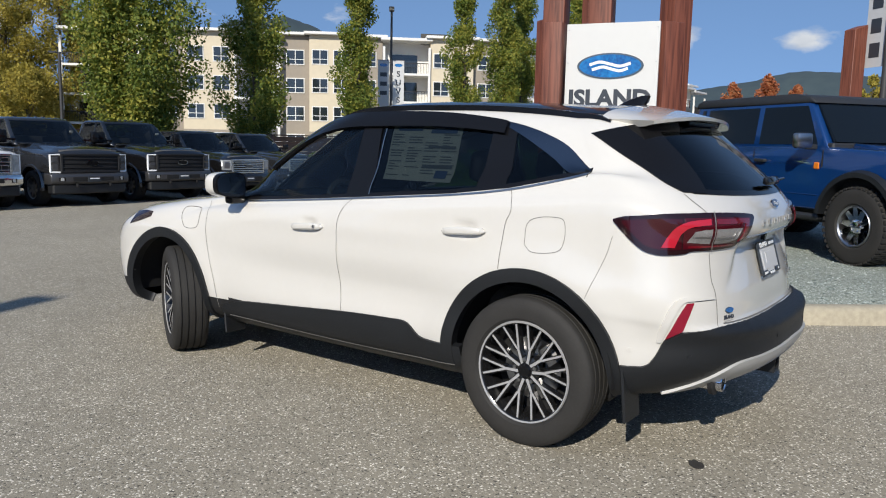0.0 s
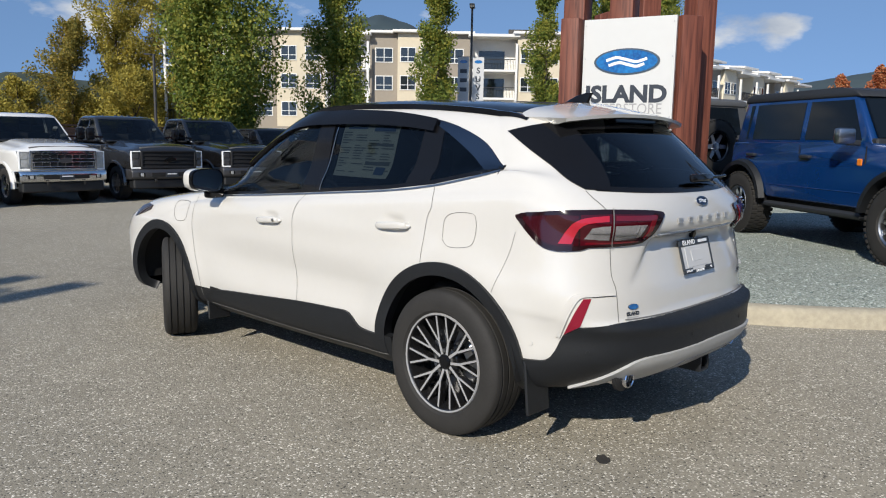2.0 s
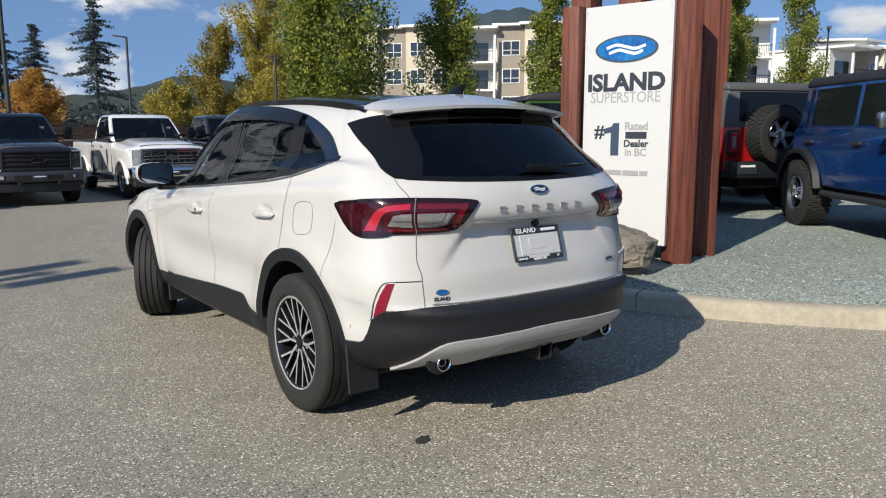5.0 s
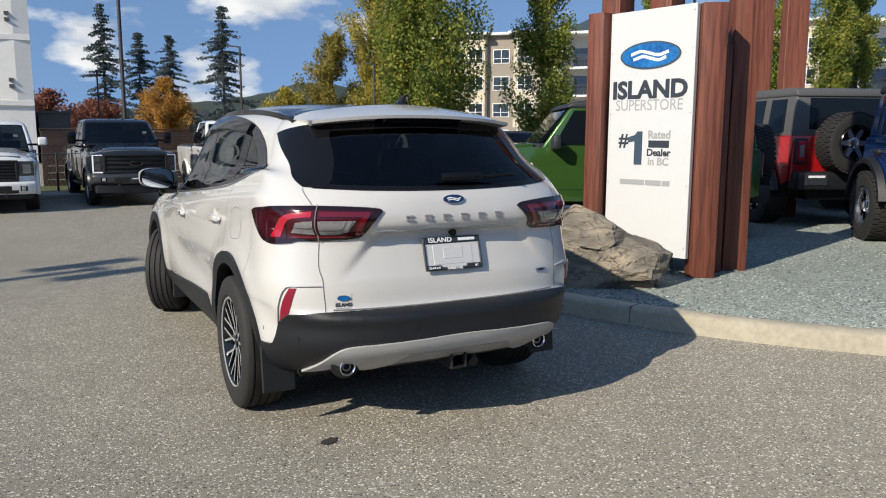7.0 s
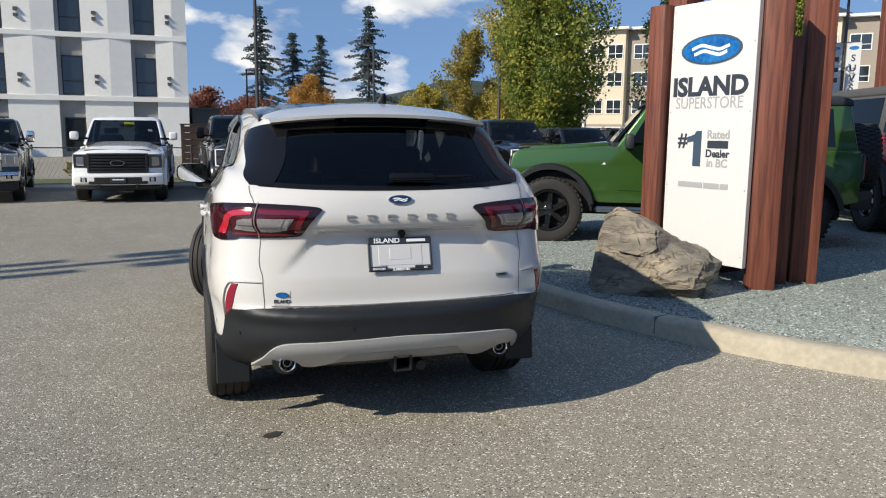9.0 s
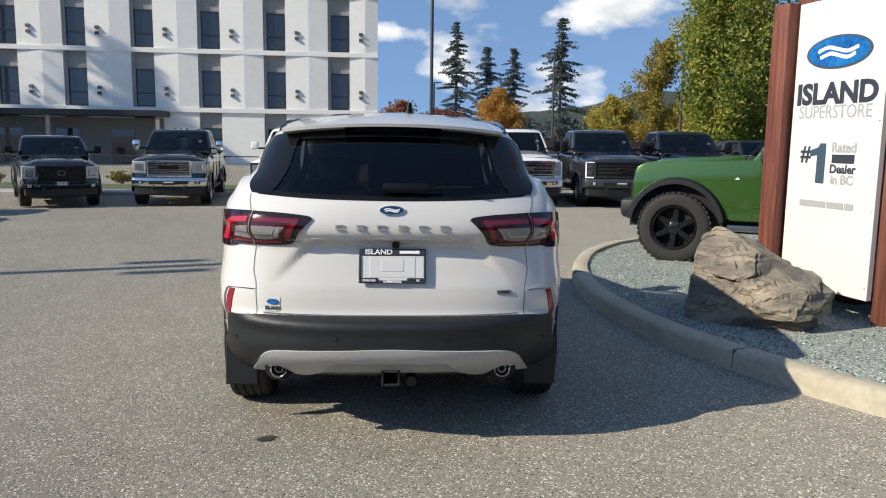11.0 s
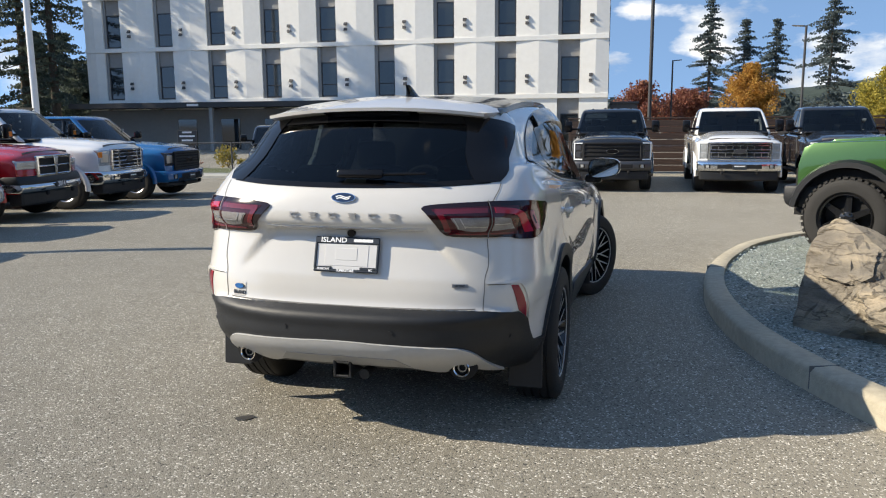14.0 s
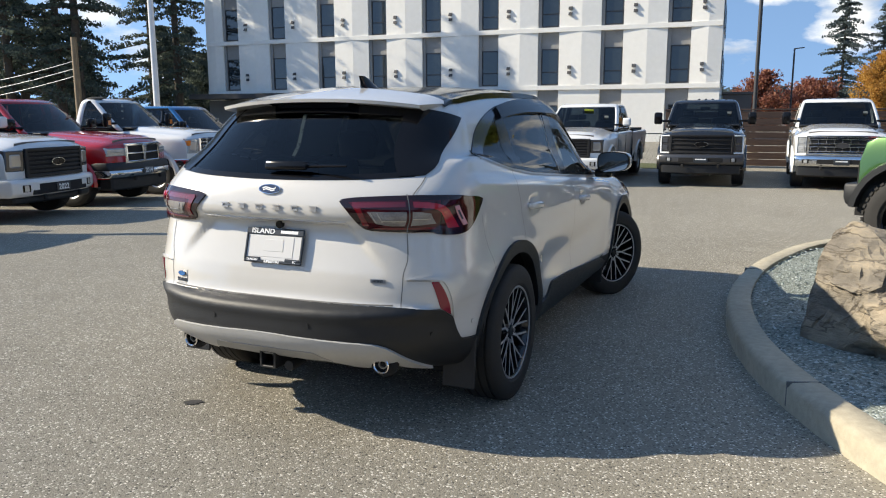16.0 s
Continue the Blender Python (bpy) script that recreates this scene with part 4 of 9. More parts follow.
def conifer(x, y, h, rad, seed, name="conifer", label="tall dark evergreen conifer with drooping boughs", bare=0.1, gaps=0.25, group="", dens=1.0):
    rng = random.Random(seed)
    t = thing(name, pose(x, y, -0.3), label, "tree", group)
    bm = bmesh.new()
    tube(bm, (0, 0, -0.3), (0, 0, h * 0.55), 0.012 * h + 0.08, 0.006 * h + 0.04, n=8); tube(bm, (0, 0, h * 0.55), (0, 0, h), 0.006 * h + 0.04, 0.02, n=6)
    cs = []
    z = h * bare
    while z < h * 0.99:
        u = (z / h - bare) / (1 - bare)
        R = rad * 1.25 * (1 - u) ** 0.8 * (0.45 + 0.75 * rng.random()) + 0.15
        for k in range(rng.choice((3, 4, 5))):
            if rng.random() < gaps * (1 - u):
                continue
            a = rng.random() * 6.283; L = R * rng.uniform(0.35, 1.15)
            e = Vector((math.cos(a) * L, math.sin(a) * L, z - L * rng.uniform(0.05, 0.38)))
            tube(bm, (0, 0, z), e, 0.02 + 0.012 * R, 0.01, n=4, cap=False)
            m = max(3, int(L / 0.34 * dens))
            for i in range(m):
                f = (i + 0.8) / m
                cs.append((e.x * f, e.y * f, z + (e.z - z) * f * f - 0.05))
        z += h * 0.019 + 0.25 * rng.random()
    part("trunk", bm, BARK, t)
    # trees beyond 120 m take the needles with haze in their colour
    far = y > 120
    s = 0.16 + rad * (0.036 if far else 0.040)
    c = leaf_mesh("crown", cs, (s * 1.15, s * 1.15, s * (0.34 if far else 0.26)), 14 if far else 20, (0.22 if far else 0.13) + rad * 0.022, seed, NEEDLE_HAZED if far else NEEDLE, 0.8)
    c.parent = t
    return t


COL = "columnar green street tree, leaves turning at the edges"
broad_tree(16.8, 27.0, 12.5, 2.35, 11, LEAF_GREEN, "street_tree", "broad dense green street tree behind the parked trucks", clumps=520, per=124, size=0.118, start=0.10, group="street trees")
broad_tree(24.2, 29.0, 12.0, 1.59, 12, LEAF_GREEN, "street_tree", COL, clumps=300, per=117, size=0.118, start=0.1, group="street trees")
broad_tree(29.8, 27.6, 11.5, 1.20, 13, LEAF_GREEN, "street_tree", COL, clumps=250, per=111, size=0.118, start=0.1, group="street trees")
broad_tree(38.5, 27.0, 12.0, 1.16, 14, LEAF_GREEN, "street_tree", COL, clumps=250, per=108, size=0.118, start=0.08, group="street trees")
broad_tree(41.5, 26.0, 12.0, 1.16, 15, LEAF_GREEN, "street_tree", COL, clumps=250, per=108, size=0.118, start=0.08, group="street trees")
broad_tree(44.9, 26.9, 12.0, 1.34, 16, LEAF_GREEN, "street_tree", COL, clumps=270, per=108, size=0.118, start=0.08, group="street trees")
broad_tree(46.8, 23.7, 12.0, 1.59, 17, LEAF_GREEN, "street_tree", COL, clumps=270, per=108, size=0.118, start=0.08, group="street trees")
YEL = "tall maple with thin yellow autumn leaves"
broad_tree(32.5, 82.5, 13.5, 3.2, 21, LEAF_OLIVE, "maple_tree", "olive and orange maple on the edge of the group", clumps=300, per=80, size=0.21, shape="round", start=0.06)
broad_tree(36.6, 81.0, 20.0, 3.6, 22, LEAF_YELLOW, "maple_tree", YEL, clumps=330, per=80, size=0.21, shape="round", thin=0.42, start=0.1)
broad_tree(41.0, 79.0, 19.0, 3.8, 23, LEAF_YELLOW, "maple_tree", YEL, clumps=330, per=80, size=0.21, shape="round", thin=0.36, start=0.08)
broad_tree(28.0, 84.5, 6.6, 3.6, 24, LEAF_YELLOW, "maple_tree", "low spreading yellow maple", clumps=220, per=80, size=0.21, shape="round", start=0.05)
broad_tree(36.0, 76.0, 7.5, 4.0, 25, LEAF_YELLOW, "maple_tree", "low spreading yellow maple", clumps=220, per=80, size=0.21, shape="round", start=0.05)
broad_tree(15.6, 92.0, 7.6, 3.1, 31, LEAF_ORANGE, "autumn_tree", "round tree with bright orange autumn leaves", clumps=260, per=85, size=0.19, shape="round", start=0.08)
broad_tree(3.5, 100.0, 6.2, 3.6, 32, LEAF_RED, "autumn_tree", "rust-red autumn tree beyond the fence", clumps=220, per=46, size=0.28, shape="round", start=0.05)
broad_tree(9.0, 104.0, 5.6, 3.6, 33, LEAF_RED, "autumn_tree", "rust-red autumn tree beyond the fence", clumps=200, per=46, size=0.28, shape="round", start=0.05)
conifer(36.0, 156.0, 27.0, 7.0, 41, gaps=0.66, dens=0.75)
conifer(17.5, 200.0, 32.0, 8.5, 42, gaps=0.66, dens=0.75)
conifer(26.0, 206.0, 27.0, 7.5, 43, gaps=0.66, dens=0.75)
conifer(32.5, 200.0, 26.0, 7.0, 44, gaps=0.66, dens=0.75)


# ---- fence, verge, lamp posts, far posts, hills, woods ----
FENCE_WOOD = timber("dark_fence_boards", (0.028, 0.016, 0.012), (0.07, 0.04, 0.028), axis="X")
GRASS = material("verge_grass", (0.055, 0.075, 0.024), 0.9, color2=(0.12, 0.125, 0.05), scale=3, bump=0.8, bump_scale=40)
WALK = material("pale_footpath", (0.42, 0.41, 0.38), 0.85, vary=0.15, scale=1.5)
WHITE_POLE = material("white_pole_paint", (0.78, 0.78, 0.78), 0.4, vary=0.05)
POLE_WOOD = timber("weathered_pole", (0.16, 0.11, 0.06), (0.30, 0.22, 0.13))
BANNER = material("pale_banner_cloth", (0.55, 0.56, 0.57), 0.7, vary=0.06)
STOP_RED = material("stop_sign_red", (0.45, 0.02, 0.03), 0.4)
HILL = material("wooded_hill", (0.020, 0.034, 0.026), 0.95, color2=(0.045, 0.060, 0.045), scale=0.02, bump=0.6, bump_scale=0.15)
# blue of the distance haze is mixed into the far hills' colour
FAR_HILL = material("haze_tinted_hill", (0.030, 0.050, 0.062), 0.95, color2=(0.045, 0.068, 0.075), scale=0.006)
g = -0.345


def build_fence():
    f = thing("board_fence", pose(2.4, 26.35, g, 0, 0, 3), "dark brown horizontal board fence behind the trucks", "fence")
    n, bay = 17, 2.4
    post = None
    for i in range(n + 1):
        part("fence_post", abox(i * bay - 0.07, i * bay + 0.07, -0.07, 0.07, 0, 1.95, 0.01), FENCE_WOOD, f)
    first = None
    for i in range(n):
        for j in range(8):
            if first is None:
                first = part("board", abox(0.0, bay - 0.01, -0.095, -0.07, 0, 0.215, 0.004), FENCE_WOOD, f, smooth=False)
                first.matrix_basis = pose(0, 0, 0.08)
            else:
                o = new("board", first.data); o.parent = f
                o.matrix_basis = pose(i * bay, 0, 0.08 + j * 0.23)
    part("cap_rail", abox(-0.1, n * bay + 0.1, -0.11, 0.09, 1.95, 2.0, 0.008), FENCE_WOOD, f)


build_fence()


def chain_fence():
    f = thing("chain_link_fence", pose(-14, 21.8, g, 0, 0, 6), "low chain-link fence with black posts beside the verge", "fence")
    for i in range(9):
        part("fence_post", tube(bmesh.new(), (i * 2.4, 0, 0), (i * 2.4, 0, 1.25), 0.03), STEEL, f)
    part("top_rail", tube(bmesh.new(), (0, 0, 1.22), (19.2, 0, 1.22), 0.018, n=8), STEEL, f)
    b = bmesh.new()
    for i in range(160):
        x = i * 0.12
        for s in (-1, 1):
            tube(b, (x, 0, 0.03), (x + s * 0.6 if 0 <= x + s * 0.6 <= 19.2 else x, 0, 1.2), 0.0022, n=3, cap=False)
    part("wire_mesh", b, DARK_CHROME, f)


chain_fence()


def slab(name, x0, x1, y0, y1, z0, z1, mat, label, cat, turn=0.0):
    o = ob_from(name, abox(x0, x1, y0, y1, z0, z1, 0.02), mat)
    o.matrix_basis = pose(0, 0, 0, 0, 0, turn)
    tagged(o, label, cat, kind="structure")


slab("verge", -40, 5.0, 23.2, 26.2, g - 0.1, g + 0.10, GRASS, "mown green verge before the white flats", "grass", 2)
slab("pavement", -40, 5.0, 21.9, 23.2, g - 0.1, g + 0.11, WALK, "pale concrete footpath edging the car park", "pavement", 2)


def lamp_post(x, y, h, label, heads=2, banner=False, turn=0.0, z=None, thick=0.06):
    p = thing("lamp_post", pose(x, y, lot_height(x, y) if z is None else z, 0, 0, turn), label, "street lamp", "car park lamp posts")
    part("pole", tube(bmesh.new(), (0, 0, 0), (0, 0, h), thick * 1.25, thick, 12), STEEL, p)
    part("base_plate", lathe(bmesh.new(), [(0.0, 0.001), (0.0, 0.22), (0.5, 0.22), (0.55, 0.18), (0.55, 0.001)], 20, "Z", close=False), CONCRETE, p)
    for s in {2: (-1, 1), 1: (1,), 0: ()}[heads]:
        hd = part("lamp_head", abox(-0.14, 0.14, 0.0, 0.62, -0.03, 0.04, 0.02), STEEL, p)
        hd.matrix_basis = pose(0, 0.08 * s, h - 0.02, 6, 0, 0 if s > 0 else 180)
        part("diffuser", abox(-0.10, 0.10, 0.12, 0.56, -0.036, -0.028), BADGE_WHITE, hd)
    if banner:
        for s in (-1, 1):
            part("banner_arm", tube(bmesh.new(), (0, 0, h * 0.70), (s * 0.75, 0, h * 0.70), 0.015), STEEL, p)
            b = part("banner", abox(min(0.10 * s, 0.72 * s), max(0.10 * s, 0.72 * s), -0.004, 0.004, h * 0.40, h * 0.70), BANNER, p, "pale hanging banner")
            part("banner_logo", ellipse(bmesh.new(), 0.22, 0.09, 0, 0.004), OVAL_BLUE, b).matrix_basis = pose(0.41 * s, -0.005, h * 0.67, 90, 0, 0)
            if s > 0:
                for i, c in enumerate("SUVS"):
                    words("lettering", c, 0.44, SIGN_INK, b, pose(0.41, -0.006, h * 0.615 - i * 0.47, 90, 0, 0), bold=0.012)
            else:
                for i in range(3):
                    part("word_bar", abox(-0.60, -0.22, -0.008, -0.004, h * 0.60 - i * 0.5, h * 0.60 - i * 0.5 + 0.22), SIGN_INK, b)
    return p


lamp_post(33.0, 28.1, 8.9, "black twin-headed lamp post with dealer banners", 2, True, -50)
lamp_post(5.15, 28.4, 9.5, "tall plain dark lamp post behind the fence", 1, False, 30)
lamp_post(12.9, 43.1, 6.8, "dark lamp post beyond the fence", 1, False, 60)
lamp_post(6.5, 61.0, 6.5, "slim dark street lamp in the distance", 1, False, -60)
lamp_post(16.8, 32.5, 5.2, "short dark lamp post among the trees", 1, False, 0)
p = lamp_post(-10.6, 2.78, 9.03, "twin-headed lamp post at the edge of the lot", 0, False, 19, thick=0.10)
for s in (-1, 1):
    part("lamp_arm", tube(bmesh.new(), (0, 0, 8.98), (0, 0.42 * s, 9.0), 0.04, n=8), STEEL, p)
    hd = part("lamp_head", abox(-0.62, 0.62, 0.42 * s - 0.18, 0.42 * s + 0.18, 8.96, 9.05, 0.02), STEEL, p)
    part("diffuser", abox(-0.5, 0.5, 0.42 * s - 0.12, 0.42 * s + 0.12, 7.922, 7.932), BADGE_WHITE, hd)
lamp_post(54.6, 26.2, 8.6, "black twin-headed lamp post by the far flats", 2, False, -60)

o = thing("flag_pole", pose(-27.5, 33.0, g), "plain white painted pole behind the trucks", "pole")
part("pole", tube(bmesh.new(), (0, 0, 0), (0, 0, 15.5), 0.19, 0.14, 16), WHITE_POLE, o)
o = thing("utility_pole", pose(-34.0, 33.2, g), "weathered wooden utility pole with slack cables", "pole")
part("pole", tube(bmesh.new(), (0, 0, 0), (0, 0, 6.6), 0.22, 0.18, 14), POLE_WOOD, o)
for k in range(3):
    P = [(0 - 20 * t, -6 * t, 5.2 - 0.45 * k - 1.6 * math.sin(math.pi * t)) for t in np.linspace(0, 1, 16)]
    b = bmesh.new()
    for a, c in zip(P[:-1], P[1:]):
        tube(b, a, c, 0.022, n=5, cap=False)
    part("cable", b, DARK_CHROME, o)
o = thing("stop_sign", pose(-15.6, 17.6, g), "red octagonal stop sign on a post", "sign")
part("post", tube(bmesh.new(), (0, 0.03, 0), (0, 0.03, 2.1), 0.03), DARK_CHROME, o)
b = lathe(bmesh.new(), [(0.0, 0.001), (0.0, 0.33), (0.012, 0.33), (0.012, 0.001)], 8, "Y", close=False)
fc = part("plate", b, STOP_RED, o, smooth=False)
fc.matrix_basis = pose(0, 0, 2.0, 0, 22.5, 35)
words("lettering", "STOP", 0.24, BADGE_WHITE, o, pose(0.0, -0.008, 2.0, 90, 0, 35) @ pose(0, 0, 0.004), bold=0.006)

# notice board by the verge
o = thing("notice_board", pose(-11.2, 22.6, g, 0, 0, 20), "dark notice board with pale writing on two posts", "sign")
part("board", abox(-0.34, 0.34, -0.03, 0.03, 1.2, 1.68, 0.01), RENDER_DARK, o)
for s in (-0.28, 0.28):
    part("post", abox(s - 0.03, s + 0.03, 0.03, 0.08, 0, 1.6), RENDER_DARK, o)
for z, w in ((1.60, 0.17), (1.46, 0.28), (1.31, 0.2)):
    part("word_bar", abox(-w, w, -0.036, -0.03, z - 0.03, z + 0.03), BADGE_WHITE, o)

# timber posts of the second display
for x, y, h in ((14.7, 8.2, 4.05), (13.6, 6.6, 4.2), (18.65, 2.95, 4.0)):
    o = thing("timber_post", pose(x, y, 0.10, 0, 0, -31), "red-brown stained timber post with slanted top", "post", "display posts")
    part("post", prism(bmesh.new(), [(-0.18, 0), (0.18, 0), (0.18, h), (-0.18, h - 0.12)], -0.14, 0.14, axis="Y", bevel=0.01), TIMBER, o)
o = lamp_post(18.4, 2.3, 7.0, "banner pole with pale dealer banners", 1, False, -130, z=0.1)
for s in (-1, 1):
    b = part("banner", abox(min(0.10 * s, 0.62 * s), max(0.10 * s, 0.62 * s), -0.004, 0.004, 3.1, 5.6), BANNER, o, "pale hanging banner")
    for i in range(4):
        part("word_bar", abox(min(0.22 * s, 0.50 * s), max(0.22 * s, 0.50 * s), -0.008, -0.004, 3.3 + i * 0.5, 3.6 + i * 0.5), SIGN_INK, b)


def ridge(name, x0, y0, x1, y1, heights, depth, mat, label, rough=6.0):
    """A long hill: a crest line of heights between two ends, falling away before and behind."""
    a, b = Vector((x0, y0)), Vector((x1, y1))
    u = (b - a).normalized(); n2 = Vector((-u.y, u.x))
    N, M = 90, 10
    vs, fs = [], []
    for i in range(N + 1):
        t = i / N
        h = float(np.interp(t, np.linspace(0, 1, len(heights)), heights))
        h += rough * noise.fractal((t * 14.0, x0 * 0.01, 0.3), 1.0, 2.0, 4) * min(1, 4 * t, 4 * (1 - t))
        for j in range(M + 1):
            s = -1 + 2 * j / M
            p = a.lerp(b, t) + n2 * depth * s
            vs.append((p.x, p.y, -3 + (h + 3) * (1 - s * s) ** 0.8))
    for i in range(N):
        for j in range(M):
            q = i * (M + 1) + j
            fs.append((q, q + M + 1, q + M + 2, q + 1))
    me = bpy.data.meshes.new(name); me.from_pydata(vs, [], fs); me.materials.append(mat)
    for p in me.polygons:
        p.use_smooth = True
    tagged(new(name, me), label, "hill", kind="structure")


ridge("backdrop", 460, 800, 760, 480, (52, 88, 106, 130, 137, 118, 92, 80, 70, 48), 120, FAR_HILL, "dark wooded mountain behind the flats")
ridge("backdrop", 1330, 760, 1560, -150, (30, 70, 100, 112, 138, 128, 104, 60, 20), 200, FAR_HILL, "wooded hill in the distance, blue-green with haze put into its colour")
ridge("backdrop", -150, 640, 430, 520, (7, 11, 15, 18, 25, 36, 38, 34, 31, 27), 90, HILL, "low forested ridge", 5.0)


def far_woods():
    """The belt of trees at the foot of the ridge, far off."""
    rng = random.Random(9)
    vs, fs = [], []
    for i in range(620):
        az = radians(rng.uniform(58, 101)); d = rng.uniform(190, 330)
        x, y = d * math.cos(az), d * math.sin(az)
        h = rng.uniform(4.5, 10.0) * (0.7 + d / 900); r = h * rng.uniform(0.20, 0.34)
        fir = rng.random() < 0.45
        # ragged clumps up the stem: narrowing for a fir, domed for a broadleaf
        for k in range(70):
            u = rng.random() ** (0.8 if fir else 0.6)
            rk = r * ((1 - u) ** 0.9 + 0.05 if fir else math.sqrt(max(0.02, 1 - (1.6 * u - 0.7) ** 2))) * rng.uniform(0.3, 1.1)
            t = rng.random() * 6.283; q = 0.10 * h * rng.uniform(0.6, 1.2)
            c = Vector((x + rk * math.cos(t), y + rk * math.sin(t), -0.5 + h * (0.08 + 0.9 * u)))
            b = len(vs)
            for _ in range(3):
                vs.append(tuple(c + Vector((rng.gauss(0, q), rng.gauss(0, q), rng.gauss(-0.1 * q, 0.7 * q)))))
            fs.append((b, b + 1, b + 2))
    me = bpy.data.meshes.new("far_woods"); me.from_pydata(vs, [], fs); me.materials.append(NEEDLE_HAZED)
    tagged(new("far_woods", me), "distant belt of dark trees", "woods", kind="stuff")


far_woods()


annex = thing("annex", pose(2.42, 51.4, g, 0, 0, 3.5), "low dark blue-grey shed against the end of the white flats", "shed")
part("wall", abox(0, 1.75, 0, 5, 0, 3.05, 0.02), RENDER_DARK, annex)
part("roof", abox(-0.06, 1.85, -0.12, 5.1, 3.05, 3.2, 0.02), STEEL, annex)


def shrub(x, y, w, h, seed, mat):
    """A low planted bush: stems and clumps of small leaves."""
    rng = random.Random(seed)
    t = thing("shrub", pose(x, y, g + 0.08), "low brown-green shrub along the foot of the flats", "shrub", "shrubs by the flats")
    bm = bmesh.new()
    cs = []
    for i in range(9):
        a, r = rng.random() * 6.283, rng.uniform(0.1, 0.5) * w
        e = (r * math.cos(a), r * math.sin(a) * 0.6, h * rng.uniform(0.5, 0.95))
        tube(bm, (e[0] * 0.2, e[1] * 0.2, -0.05), e, 0.012, 0.005, n=4, cap=False)
        cs += [(e[0] * q, e[1] * q, e[2] * q) for q in (0.55, 0.8, 1.0)]
    part("stems", bm, BARK, t)
    c = leaf_mesh("foliage", cs, (0.16 * w, 0.12 * w, 0.17 * h), 26, 0.10, seed, mat, 0.2)
    c.parent = t


for i in range(15):
    shrub(-25.5 + i * 1.85 + 0.5 * math.sin(i * 2.1), 26.9 + 0.35 * math.sin(i * 1.3), 1.1 + 0.4 * math.sin(i * 3.7), 0.55 + 0.25 * math.sin(i * 2.9), 300 + i, LEAF_OLIVE if i % 3 else LEAF_RED)


# ---- unseen showroom and trees, added behind the camera to darken the reflections ----
def showroom():
    h = thing("showroom", pose(0, -17, 0), "low grey showroom with a long dark glass front, out of view, added for reflections", "building")
    part("wall", abox(-13, 22, -14, 0, 0, 5.2, 0.03), RENDER_GREY, h)
    part("fascia", abox(-13.3, 22.3, -14.3, 0.5, 4.3, 5.6, 0.03), OFFWHITE, h)
    for i in range(11):
        part("shop_window", abox(-12.4 + i * 3.1, -9.6 + i * 3.1, -0.02, 0.06, 0.3, 3.9, 0.01), PANE, h)


showroom()
for i, (x, y, h, r) in enumerate(((28, -22, 15, 4.0), (34, -10, 16, 4.2))):
    conifer(x, y, h, r, 61 + i, "conifer", "tall dark evergreen out of view, added for reflections", 0.08, 0.1, "evergreens round the lot")

# tall trunks of the wood beside the white flats
for i, (x, y, h, r) in enumerate(((-45, 37, 24, 4.0), (-41.5, 40, 26, 3.6), (-47, 43, 27, 4.4), (-51, 38, 25, 4.4), (-39.5, 48, 24, 3.6), (-55, 46, 28, 4.8), (-47, 53, 28, 4.8), (-60, 40, 26, 4.6), (-64, 50, 28, 4.8), (-40.5, 58, 27, 4.4), (-53, 32, 24, 4.2), (-68, 36, 26, 4.6))):
    conifer(x, y, h, r, 81 + i, "conifer", "tall dark fir with bare lower trunk beside the flats", 0.16, 0.42, "firs beside the flats", 0.9)
for i, (x, y, h) in enumerate(((-42, 63, 9), (-47, 60, 8), (-53, 61, 11), (-58, 55, 9), (-63, 59, 12), (-69, 54, 9), (-75, 48, 11), (-78, 40, 10), (-71, 62, 13), (-56, 68, 12))):
    conifer(x, y, h, 4.6, 111 + i, "conifer", "dense dark evergreen closing the wood", 0.01, 0.05, "firs beside the flats", 1.1)
broad_tree(137, 34, 14.0, 3.0, 91, LEAF_FLAME, "autumn_tree", "far red autumn tree", clumps=130, per=60, size=0.34, start=0.1)
broad_tree(134, 39, 12.5, 2.6, 92, LEAF_FLAME, "autumn_tree", "far red autumn tree", clumps=130, per=60, size=0.34, start=0.1)
broad_tree(139, 30, 12.0, 2.6, 93, LEAF_FLAME, "autumn_tree", "far red autumn tree", clumps=130, per=60, size=0.34, start=0.1)
broad_tree(140, 19, 13.0, 3.6, 94, LEAF_YELLOW, "autumn_tree", "far pale yellow autumn tree", clumps=120, per=40, size=0.5, shape="round", start=0.1)


# ---- white crossover: body by rows of plan outlines ----
from mathutils.bvhtree import BVHTree

FRONT_Y = 2.90          # front axle ahead of the rear axle
ARCHES = ((0.08, 0.365), (FRONT_Y + 0.055, 0.325))

HANDLES = ((1.548, 0.937), (0.45, 1.002))          # door handles, along the side and up


def belt(y):
    return 1.04 + (2.2 - y) * 0.083


def arch_z(y):
    """Fall of the roof ahead of and behind its crown."""
    d = y - 0.95
    return -0.105 * d * d if d > 0 else -0.040 * d * d


